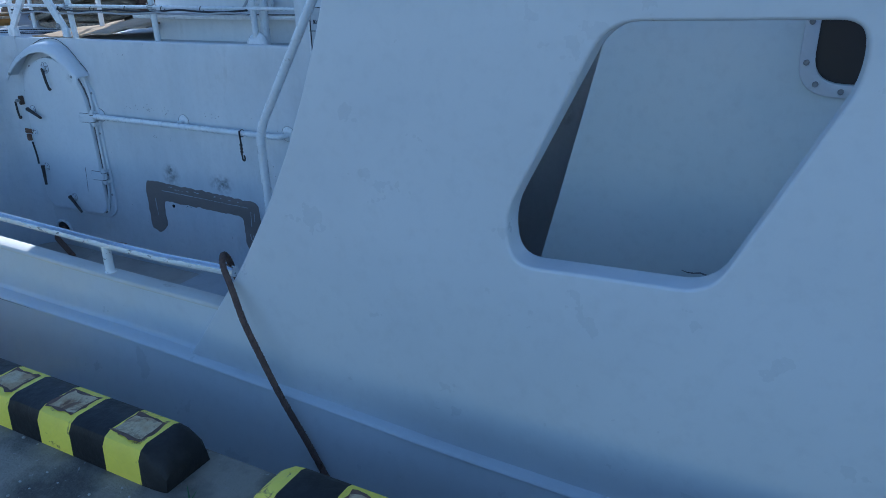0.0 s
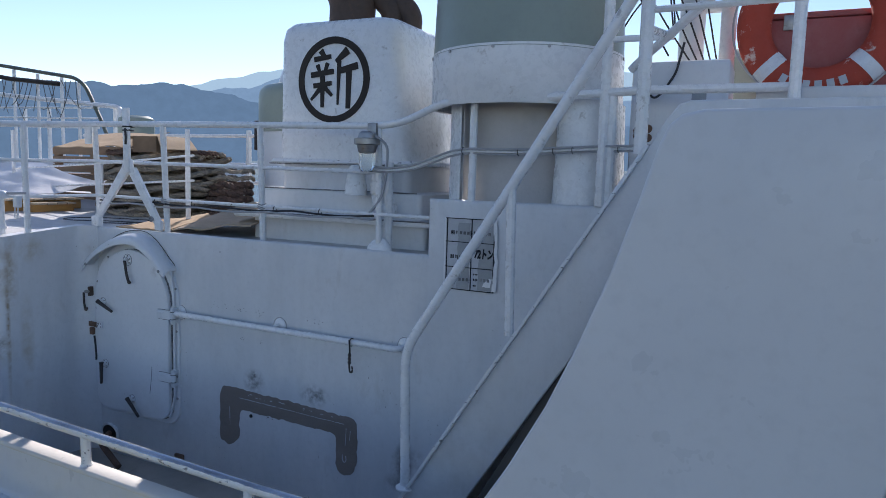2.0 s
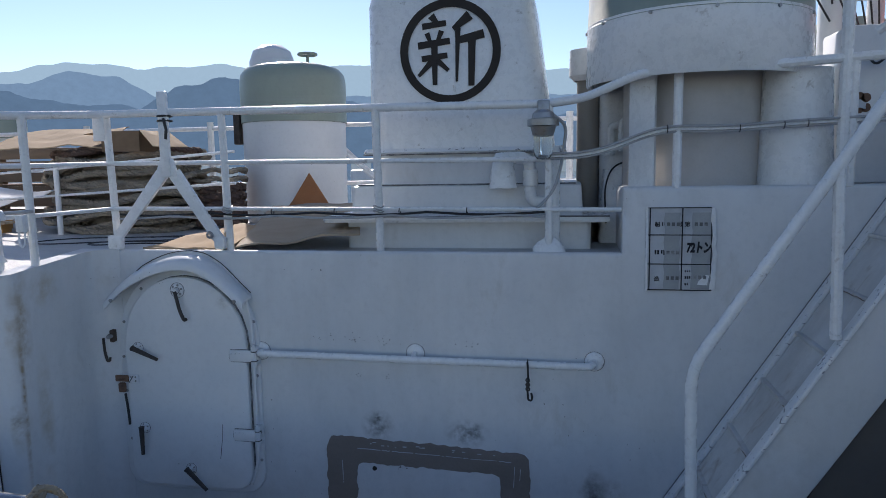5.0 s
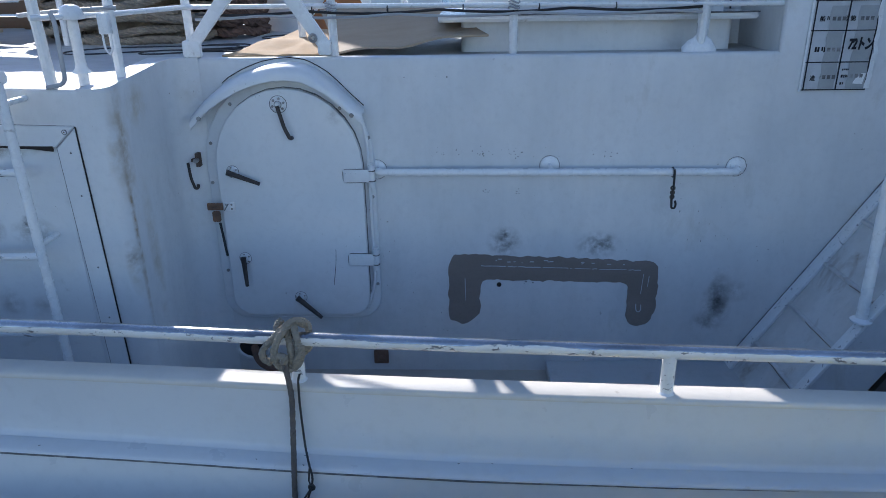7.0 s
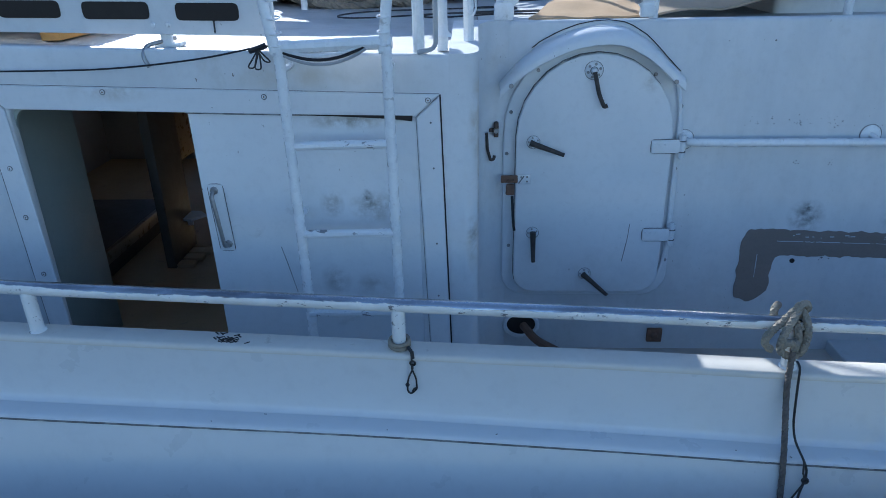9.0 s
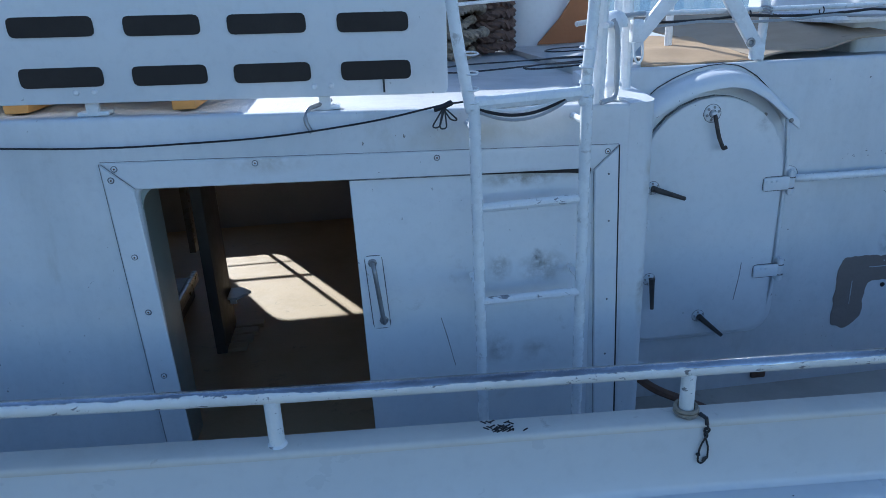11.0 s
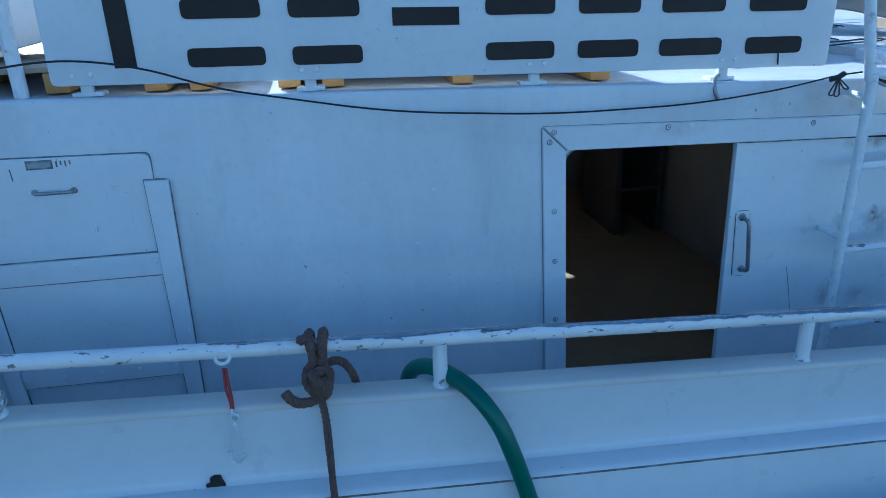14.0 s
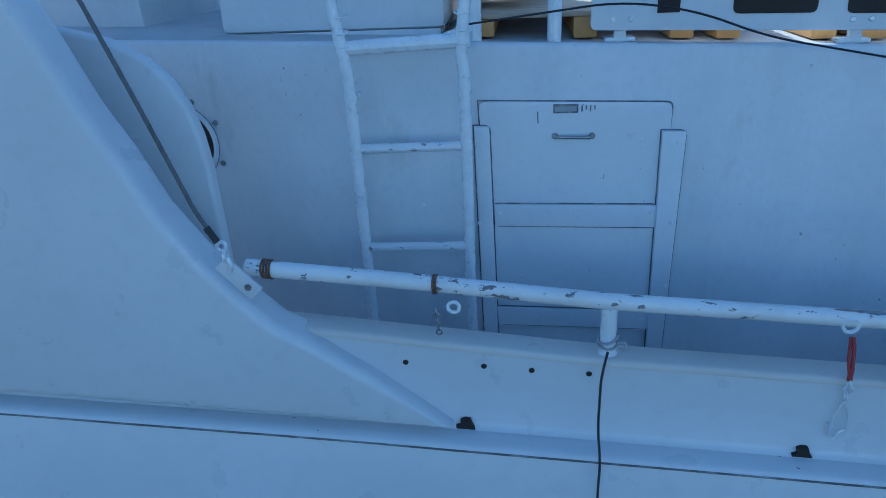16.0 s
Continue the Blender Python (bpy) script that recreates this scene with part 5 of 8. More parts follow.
part("casing", loft([(1.633, -4.11, -3.085, 3.755, 4.64, 0.12), (1.9, -4.11, -3.115, 3.757, 4.64, 0.13), (2.42, -4.11, -3.185, 3.76, 4.62, 0.14), (2.50, -4.095, -3.20, 3.775, 4.60, 0.14), (2.535, -4.055, -3.24, 3.81, 4.57, 0.12), (2.55, -3.98, -3.31, 3.88, 4.52, 0.08)]), PIPEWHITE, funnel, angle=60)
emblem = bmesh.new()
EX, EZ, EY = -3.629, 2.147, 3.749
ro, ri = circle(EX, EZ, 0.275, 48), circle(EX, EZ, 0.232, 48)
slab(ro, EY, EY + 0.012, (ri,), bm=emblem)
part("emblem_ring", emblem, BLACK, funnel, "dark painted ring", smooth=False)
b = bmesh.new()


def stroke(x0, z0, x1, z1, w0, w1):
    d = Vector((x1 - x0, 0, z1 - z0)).normalized()
    s = Vector((-d.z, 0, d.x))
    q = [(x0 + s.x * w0, z0 + s.z * w0), (x0 - s.x * w0, z0 - s.z * w0), (x1 - s.x * w1, z1 - s.z * w1), (x1 + s.x * w1, z1 + s.z * w1)]
    part("emblem_stroke", slab([(EX + u, EZ + v) for u, v in q], EY + 0.0004 * (len(WORLD_AT) % 5), EY + 0.012), BLACK, funnel, smooth=False)


for s in ((-0.10, 0.19, -0.07, 0.15, 0.02, 0.012), (-0.15, 0.135, -0.02, 0.15, 0.016, 0.014), (-0.125, 0.10, -0.11, 0.06, 0.014, 0.01), (-0.045, 0.11, -0.065, 0.06, 0.014, 0.01), (-0.175, 0.035, 0.0, 0.055, 0.018, 0.016), (-0.155, -0.035, -0.015, -0.02, 0.016, 0.014), (-0.085, 0.04, -0.085, -0.175, 0.018, 0.012), (-0.09, -0.04, -0.175, -0.125, 0.018, 0.008), (-0.075, -0.04, -0.01, -0.10, 0.016, 0.01), (0.11, 0.185, 0.02, 0.115, 0.026, 0.012), (0.045, 0.12, 0.035, -0.16, 0.014, 0.006), (0.04, 0.055, 0.185, 0.085, 0.018, 0.022), (0.12, 0.06, 0.115, -0.185, 0.020, 0.016)):
    stroke(*s)


def stack(x, y, r, h, name, lid):
    pts = fillet([(x, y, 2.50), (x + 0.02, y, 2.50 + h * 0.6), (x - r * 1.1, y - r * 0.2, 2.50 + h)], h * 0.45, 8)
    ob = part(name, tube(pts, r, 22, taper=lambda s: 1.0 + 0.14 * s), EXHAUST, funnel, "dark brown exhaust pipe with a mitred outlet")
    top = 2.5 + h + r * 0.75
    part("flap_hinge", tube([(x - r * 0.15, y - 0.05, top), (x + r * 0.15, y + 0.05, top + r * 0.15)], lid, 8), EXHAUST, ob)
    if r < 0.1:
        part("flap_handle", tube(fillet([(x - 0.01, y, top - 0.01), (x + 0.015, y, top + 0.05), (x + 0.045, y, top + 0.055), (x + 0.05, y, top - 0.01)], 0.015), 0.008, 6), EXHAUST, ob)


stack(-3.757, 4.15, 0.158, 0.52, "exhaust_pipe", 0.045)
stack(-3.49, 4.25, 0.075, 0.29, "exhaust_pipe", 0.02)
stack(-3.365, 4.30, 0.07, 0.24, "exhaust_pipe", 0.02)
# gooseneck vent on the funnel's plinth
b = tube(fillet([(-3.06, 3.60, 1.34), (-3.19, 3.60, 1.335), (-3.19, 3.59, 1.57), (-3.33, 3.58, 1.57), (-3.33, 3.58, 1.50)], 0.06), 0.031, 12)
lathe([(0.031, 1.42), (0.039, 1.43), (0.039, 1.50), (0.031, 1.51)], (-3.19, 3.595, 0), 14, b)
part("gooseneck", b, PIPEWHITE, funnel, "white gooseneck vent")
part("gooseneck_hood", lathe([(0.0, 1.60), (0.035, 1.595), (0.05, 1.57), (0.066, 1.47), (0.072, 1.415), (0.066, 1.413), (0.05, 1.53)], (-3.33, 3.58, 0), 20), PIPEWHITE, funnel)
for z, x0, x1, y0 in ((1.268, -4.32, -2.79, 3.576), (1.6, -4.12, -3.02, 3.72), (1.434, -4.15, -2.96, 3.69)):
    part("seam", tube([(x0, y0, z), ((x0 + x1) / 2, y0 - 0.001, z), (x1, y0, z)], 0.004, 5), SEAM, funnel)

# pipes between the funnel and the ventilator
pv = thing("vent_pipes", (-2.8, 4.3, 1.09), "grey-brown and white vent pipes beside the funnel", "pipes")
part("pipe", tube([(-2.885, 4.3, 1.09), (-2.885, 4.3, 2.20)], 0.068, 16), PIPEBROWN, pv, "grey-brown stained pipe")
part("pipe_cap", lathe([(0.069, 2.02), (0.10, 2.05), (0.095, 2.2), (0, 2.22)], (-2.90, 4.28, 0), 18), PIPEWHITE, pv)
part("riser", loft([(1.09, -2.82, -2.61, 4.2, 4.4, 0.06), (1.95, -2.82, -2.61, 4.2, 4.4, 0.06), (1.975, -2.80, -2.63, 4.22, 4.38, 0.06)]), PIPEWHITE, pv, "white capped riser")
part("pipe", tube([(-2.585, 4.27, 1.09), (-2.585, 4.27, 2.4)], 0.036, 14), PIPEBROWN, pv, "thin brown pipe")
part("elbow", tube(fillet([(-2.70, 4.12, 1.60), (-2.70, 4.12, 1.78), (-2.62, 4.12, 1.78), (-2.62, 4.12, 1.52), (-2.55, 4.12, 1.50)], 0.05), 0.02, 10), PIPEWHITE, pv)
part("elbow", tube(fillet([(-2.76, 4.14, 1.58), (-2.76, 4.14, 1.75), (-2.70, 4.14, 1.75)], 0.04), 0.024, 10), PIPEWHITE, pv)
part("foot_block", loft([(1.09, -2.83, -2.60, 3.95, 4.35, 0.03), (1.50, -2.80, -2.62, 4.0, 4.35, 0.03)]), PIPEWHITE, pv)
part("lead", tube(fillet([(-2.62, 4.0, 1.56), (-2.76, 3.98, 1.52), (-2.80, 3.97, 1.40), (-2.79, 3.96, 1.2)], 0.08), 0.005, 6), RUBBER, pv)

# ---- upper deck railing ----
urail = thing("deck_railing", (-4.3, 3.48, 1.1), "white pipe railing along the upper deck edge", "railing")
for x in (-3.09, -3.965, -4.815, -5.50):
    part("post", tube([(x, 3.47, 1.088), (x, 3.44, 1.83)], 0.0205, 10), PIPEWHITE, urail)
part("top_rail", tube(fillet([(-2.62, 3.42, 1.955), (-2.70, 3.42, 1.935), (-2.92, 3.43, 1.845), (-3.09, 3.44, 1.825), (-5.14, 3.44, 1.845), (-5.53, 3.42, 1.845), (-5.645, 3.0, 1.815), (-5.82, 2.745, 1.802)], 0.07), 0.021, 12), PIPEWHITE, urail)
for z, r in ((1.568, 0.0125), (1.318, 0.0115)):
    part("mid_rail", tube(fillet([(-2.74 if z < 1.4 else -3.09, 3.45, z - 0.01), (-5.50, 3.45, z + 0.01), (-5.645, 3.0, z), (-5.82, 2.745, z)], 0.05), r, 8), PIPEWHITE, urail)
part("post", tube([(-5.638, 3.005, 1.045), (-5.645, 3.0, 1.815)], 0.0205, 10), PIPEWHITE, urail)
part("post", tube(fillet([(-5.82, 2.80, 1.04), (-5.82, 2.745, 1.95), (-5.90, 2.74, 2.04), (-6.3, 2.75, 2.10)], 0.1), 0.0215, 10), PIPEWHITE, urail)
part("right_rail", tube(fillet([(-2.10, 3.42, 1.965), (-1.6, 3.42, 1.99), (-0.95, 3.42, 1.99)], 0.05), 0.022, 10), PIPEWHITE, urail)
part("post", tube([(-1.745, 3.43, 1.412), (-1.745, 3.43, 1.98)], 0.025, 10), PIPEWHITE, urail)
part("post", tube([(-2.49, 3.44, 1.412), (-2.49, 3.44, 1.95)], 0.022, 10), PIPEWHITE, urail)
part("plate", box(-5.56, -5.49, 3.40, 3.41, 1.70, 1.83, 0.006), PIPEWHITE, urail, "small white plate clamped to the rail")
# post clamp with the bracket of the deck lamp
lamp = thing("deck_lamp", (-3.1, 3.40, 1.55), "grey bulkhead lamp with a clear glass jar on the railing", "lamp")
LX, LY = -3.115, 3.355
part("housing", lathe([(0, 1.79), (0.03, 1.79), (0.05, 1.775), (0.055, 1.75), (0.075, 1.745), (0.075, 1.715), (0.06, 1.71), (0.05, 1.67), (0, 1.66)], (LX, LY, 0), 20), STEEL, lamp, "grey cast housing")
part("glass_jar", lathe([(0.045, 1.672), (0.046, 1.60), (0.042, 1.575), (0.03, 1.56), (0, 1.555)], (LX, LY, 0), 20), GLASS, lamp, "clear glass jar")
part("bracket", box(LX - 0.03, LX + 0.03, 3.40, 3.43, 1.70, 1.84, 0.006), STEEL, lamp)
part("cable", tube(fillet([(LX + 0.04, LY, 1.77), (LX + 0.11, 3.40, 1.72), (LX + 0.09, 3.43, 1.55), (LX + 0.05, 3.44, 1.40), (LX - 0.05, 3.45, 1.30)], 0.06), 0.008, 6), GREYCABLE, lamp)
b = lump(lathe([(0.085, 1.088), (0.08, 1.115), (0.055, 1.145), (0.03, 1.16), (0.021, 1.175)], (-3.09, 3.48, 0), 20, flat=0.5), 0.012, 14.0)
part("post_shoe", b, PIPEWHITE, urail, "lumpy painted weld at the foot")
part("thick_pipe", tube([(-3.066, 3.53, 1.09), (-3.066, 3.53, 1.62)], 0.028, 10), PIPEWHITE, urail)

# cables tied along the rails
cables = thing("cable_bundle", (-3.5, 3.44, 1.3), "grey and black cables tied along the railing", "cable")
random.seed(9)
for k, (dy, dz, mt) in enumerate(((0.0, 0.0, PIPEWHITE), (-0.009, 0.013, GREYCABLE), (0.006, -0.011, GREYCABLE))):
    pts = [(-3.15, 3.42, 1.575), (-2.97, 3.42, 1.570), (-2.84, 3.42, 1.589), (-2.57, 3.42, 1.689), (-2.265, 3.42, 1.683), (-1.89, 3.42, 1.702), (-1.45, 3.41, 1.715)]
    part("cable", tube(fillet([(x, y + dy, z + dz) for x, y, z in pts], 0.1), 0.0065, 6), mt, cables)
for k, mt in enumerate((RUBBER, GREYCABLE)):
    pts = [(x, 3.434 - 0.004 * k, 1.302 - 0.016 * k - 0.014 * abs(math.sin(x * 5.1 + k))) for x in np.arange(-5.45, -3.1, 0.06)]
    part("cable", tube(pts, 0.0065, 6), mt, cables)
for x in (-5.35, -4.9, -4.55, -4.2, -3.85, -3.5):
    part("cable_tie", ring(x, 3.445, 1.305, 0.017, 0.003, 10, 5, "x"), RUBBER, cables)
for x, z in ((-2.54, 1.688), (-2.22, 1.685), (-2.03, 1.695), (-1.93, 1.70), (-1.7, 1.708)):
    part("cable_tie", ring(x, 3.419, z, 0.0185, 0.0025, 12, 5, "x"), RUBBER, cables)

for x in (-4.815, -3.965):
    for dz in (-0.012, 0.0, 0.014):
        part("rail_lashing", tube([(x + 0.026 * math.cos(a), 3.455 + 0.03 * math.sin(a), 1.318 + dz + 0.006 * math.sin(a * 2)) for a in np.arange(0, 6.28, 0.5)], 0.004, 5, None, closed=True), GREYCABLE, cables, "grey cord lashing")

# A-shaped stand on the rail
stand = thing("a_frame_stand", (-5.2, 3.47, 1.09), "white A-shaped steel stand lashed to the railing", "stand")
part("head_bar", box(-5.165, -5.11, 3.40, 3.425, 1.50, 1.955, 0.006), PIPEWHITE, stand)
part("gusset", slab([(-5.21, 1.50), (-5.07, 1.50), (-5.10, 1.60), (-5.17, 1.60)], 3.41, 3.428, bev=0.003), PIPEWHITE, stand)
b = slab([(-5.20, 1.54), (-5.14, 1.50), (-5.46, 1.14), (-5.50, 1.17)], 3.415, 3.44, bev=0.004)
part("leg", b, PIPEWHITE, stand)
b = slab([(-5.13, 1.50), (-5.07, 1.54), (-4.83, 1.17), (-4.88, 1.14)], 3.415, 3.44, bev=0.004)
part("leg", b, PIPEWHITE, stand)
part("foot", box(-5.53, -5.44, 3.41, 3.45, 1.10, 1.18, 0.015), PIPEWHITE, stand)
part("foot", box(-4.885, -4.82, 3.412, 3.448, 1.105, 1.175, 0.012), PIPEWHITE, stand)
part("clamp", ring(-4.90, 3.405, 1.185, 0.015, 0.007, 14, 6), STEEL, stand, "small tarnished ring clamp")
b = bmesh.new()
for z in (1.80, 1.825):
    ring(-5.14, 3.43, z, 0.036, 0.006, 14, 6, "z", b)
tube([(-5.12, 3.385, 1.81), (-5.10, 3.375, 1.75), (-5.11, 3.38, 1.70)], 0.008, 6, b)
part("lashing", b, RUBBER, stand, "dark cord lashing")

# ---- things on the sunny deck ----
tank = thing("vent_tank", (-5.36, 5.75, 1.09), "white ventilator tank with a sage green cap", "ventilator")
TC = (-5.36, 5.75, 0)
part("cap", lathe([(0, 2.42), (0.3, 2.41), (0.40, 2.38), (0.44, 2.33), (0.45, 2.27), (0.45, 1.925)], TC, 40), GREEN, tank, "sage green cap")
part("body", lathe([(0.44, 1.924), (0.435, 1.09)], TC, 40), DOORWHITE, tank, "white body")
b = ring(-5.20, 5.7, 2.50, 0.075, 0.012, 18, 6, "z")
tube([(-5.20, 5.7, 2.40), (-5.20, 5.7, 2.50)], 0.014, 8, b)
part("hand_wheel", b, GREEN, tank, "small green hand wheel")
part("catch", box(-5.84, -5.78, 5.55, 5.62, 1.75, 2.05, 0.01), HANDLE, tank)
dome = thing("radome", (-5.70, 6.1, 1.1), "white satellite dome on a post", "radome")
part("dome", lathe([(0.18, 2.35), (0.21, 2.45), (0.205, 2.56), (0.17, 2.66), (0.1, 2.71), (0, 2.72)], (-5.70, 6.1, -0.05), 24), DOORWHITE, dome)
part("post", tube([(-5.70, 6.1, 1.06), (-5.70, 6.1, 2.31)], 0.05, 10), PIPEWHITE, dome)
b = slab([(-5.38, 1.10), (-4.76, 1.10), (-4.90, 1.24), (-5.065, 1.50), (-5.22, 1.27)], 5.285, 5.30, bev=0.002)
tagged(part("leaning_board", b, ORANGECLOTH, smooth=False), "orange-brown pointed board leaning on the tank", "board")

# pile of coiled rope under cardboard
pile = thing("rope_pile", (-6.42, 4.95, 1.1), "large pile of weathered coiled rope", "rope")
random.seed(21)
part("core", lump(lathe([(0.0, 1.70), (0.33, 1.69), (0.37, 1.6), (0.38, 1.2), (0.38, 1.095)], (-6.42, 4.95, 0), 24), 0.03, 5.0), ROPETAN, pile, "inner rope turns")
for lay in range(14):
    z = 1.118 + lay * 0.044
    ox, oy = random.uniform(-0.035, 0.035), random.uniform(-0.03, 0.03)
    for turn_no in range(3):
        b = bmesh.new()
        rx, ry = 0.54 - 0.075 * turn_no + random.uniform(-0.04, 0.04), 0.51 - 0.075 * turn_no + random.uniform(-0.03, 0.03)
        pts = []
        for k in range(61):
            a = 2 * math.pi * k / 60
            w = 1 + 0.05 * math.sin(3 * a + lay) + 0.03 * math.sin(7 * a + lay * 2)
            pts.append((-6.42 + ox + rx * w * math.cos(a), 4.95 + oy + ry * w * math.sin(a), z + 0.03 * math.sin(2 * a + lay * 1.7) + 0.016 * math.sin(5 * a + lay)))
        part("coil", laid_rope(pts, 0.026, 0.12, 3, b, 5), ROPEBROWN if lay == 13 else ROPETAN, pile)


def board_over(name, corners, mat, label, category, wave=0.02, seed=0.0, thick=0.008, n=10):
    """A stiff sheet spanned between four corners, slightly warped."""
    c = [Vector(q) for q in corners]
    b = bmesh.new()
    rows = []
    for j in range(n + 1):
        v = j / n
        rows.append([b.verts.new(c[0].lerp(c[1], i / n).lerp(c[3].lerp(c[2], i / n), v) + Vector((0, 0, wave * noise.noise(Vector((i * 0.35 + seed, j * 0.35, seed)))))) for i in range(n + 1)])
    for p0, p1 in zip(rows, rows[1:]):
        for i in range(n):
            b.faces.new((p0[i], p0[i + 1], p1[i + 1], p1[i]))
    res = bmesh.ops.extrude_face_region(b, geom=b.faces[:])
    bmesh.ops.translate(b, verts=[v for v in res["geom"] if isinstance(v, bmesh.types.BMVert)], vec=(0, 0, thick))
    return tagged(part(name, b, mat), label, category)


board_over("cardboard_sheet", [(-5.37, 3.50, 1.096), (-4.83, 3.485, 1.10), (-4.87, 3.95, 1.175), (-5.10, 4.15, 1.18)], CARD, "flattened tan cardboard lying on the deck", "cardboard", 0.015, 1.0)
board_over("cardboard_sheet", [(-4.80, 3.495, 1.102), (-4.08, 3.485, 1.185), (-4.38, 4.45, 1.285), (-5.12, 4.70, 1.265)], GREYCARD, "large weathered grey-brown board curling up at its corner", "cardboard", 0.02, 4.0, 0.01)
board_over("cardboard_cover", [(-7.02, 4.20, 1.705), (-6.27, 4.42, 1.712), (-6.48, 5.05, 1.885), (-7.40, 5.05, 1.875)], CARD, "brown cardboard laid over the rope pile", "cardboard", 0.03, 7.0)
carton = thing("cardboard_box", (-6.16, 4.62, 1.72), "open cardboard carton on the rope pile, body painted dark for shade", "carton")
b = box(-6.33, -6.03, 4.43, 4.44, 1.72, 1.865)
box(-6.33, -6.03, 4.81, 4.82, 1.72, 1.865, 0, b)
box(-6.33, -6.32, 4.44, 4.81, 1.72, 1.865, 0, b)
box(-6.04, -6.03, 4.44, 4.81, 1.72, 1.865, 0, b)
# Body darker than the flaps: its shaded side is put into the colour.
part("carton_body", b, SHADECARD, carton, "cardboard side painted dark for its shade", smooth=False)
for q0, q1, q2, q3 in (((-6.03, 4.44, 1.865), (-5.86, 4.33, 1.745), (-5.83, 4.72, 1.75), (-6.03, 4.81, 1.865)), ((-6.33, 4.44, 1.865), (-6.46, 4.42, 1.845), (-6.46, 4.80, 1.85), (-6.33, 4.81, 1.865))):
    b = bmesh.new()
    f = b.faces.new([b.verts.new(q) for q in (q0, q1, q2, q3)])
    res = bmesh.ops.extrude_face_region(b, geom=[f])
    bmesh.ops.translate(b, verts=[v for v in res["geom"] if isinstance(v, bmesh.types.BMVert)], vec=(0, 0, 0.005))
    part("flap", b, CARD, carton, "folded-out tan flap", smooth=False)
carton.location += Vector((0.05, 0.0, -0.045))
coil2 = thing("rope_coil", (-5.75, 5.35, 1.1), "dark rope bundle topped with pale rope beside the pile", "rope")
for lay in range(7):
    rr = 0.2 if lay < 5 else 0.23
    part("coil_turn", laid_rope([(-5.80 + rr * math.cos(2 * math.pi * k / 40), 5.15 + rr * math.sin(2 * math.pi * k / 40), 1.12 + lay * 0.068 + 0.012 * math.sin(k)) for k in range(41)], 0.034 if lay < 5 else 0.02, 0.15, 3, None, 5), ROPEBROWN if lay < 5 else ROPETAN, coil2)
cap2 = thing("small_ventilator", (-10.39, 8.0, 1.1), "green round ventilator cap beyond the rope pile", "ventilator")
part("cap", lathe([(0, 2.36), (0.2, 2.35), (0.27, 2.31), (0.28, 2.2), (0.28, 2.0)], (-10.39, 8.0, 0), 28), GREEN, cap2, "sage green cap")
part("stem", lathe([(0.2, 2.05), (0.2, -1.7)], (-10.39, 8.0, 0), 20), PIPEWHITE, cap2)

# fence round the rope store
ifence = thing("inner_railing", (-6.3, 4.6, 1.1), "white pipe fence round the rope store", "railing")
FP = ((-4.98, 3.88), (-5.06, 3.90), (-6.6, 4.35), (-8.1, 4.5))
for (x, y), top in zip(FP[1:], (1.84, 1.60, 1.88)):
    part("post", tube([(x, y, 1.08), (x, y, top)], 0.019, 10), PIPEWHITE, ifence)
for z, r in ((1.675, 0.009), (1.485, 0.009)):
    part("fence_rail", tube([(x, y, z + 0.05 * (x + 4.335)) for x, y in FP], r, 8), PIPEWHITE, ifence)
bf = thing("far_railing", (-5.2, 6.3, 1.0), "white pipe railing on the far side of the deck", "railing")
for x in (-7.6, -6.3, -5.05, -4.68, -3.0):
    part("post", tube([(x, 6.0, 1.08), (x, 6.0, 1.98)], 0.03, 8), PIPEWHITE, bf)
for z in (1.92, 1.6, 1.4):
    part("fence_rail", tube([(-9, 6.0, z), (-2.9, 6.0, z)], 0.02, 8), PIPEWHITE, bf)
part("brace", tube([(-5.05, 5.98, 1.75), (-4.72, 5.98, 1.45)], 0.03, 8), PIPEWHITE, bf)

# little mushroom vent and tee pipe by the cabin corner
mv = thing("pipe_vent", (-5.732, 2.908, 1.05), "short white pipe vent with a rounded cap", "vent pipe")
part("stem", tube([(-5.737, 2.888, 1.05), (-5.737, 2.888, 1.31)], 0.021, 12), PIPEWHITE, mv)
part("stem_foot", lathe([(0.036, 1.10), (0.034, 1.108), (0.024, 1.12), (0.021, 1.14)], (-5.737, 2.888, 0), 14), PIPEWHITE, mv)
part("cap", lathe([(0.046, 1.305), (0.048, 1.315), (0.045, 1.335), (0.033, 1.353), (0.015, 1.361), (0.0, 1.362)], (-5.737, 2.888, 0), 18), PIPEWHITE, mv)
part("bar", tube([(-5.902, 2.808, 1.325), (-5.79, 2.862, 1.335), (-5.592, 2.968, 1.345)], 0.009, 8), GREYCABLE, mv)
part("drop_pipe", tube(fillet([(-5.772, 2.808, 1.335), (-5.757, 2.798, 1.30), (-5.757, 2.788, 1.07), (-5.822, 2.758, 1.06)], 0.03), 0.009, 8), GREYCABLE, mv)
part("clamp_box", box(-5.655, -5.612, 2.915, 2.955, 1.245, 1.325, 0.006), PIPEWHITE, mv)
part("hanging_loop", tube(fillet([(-5.645, 2.925, 1.25), (-5.642, 2.92, 1.19), (-5.625, 2.918, 1.165), (-5.61, 2.92, 1.19), (-5.612, 2.925, 1.25)], 0.02), 0.0045, 6), PIPEWHITE, mv, "thin white cord loop")
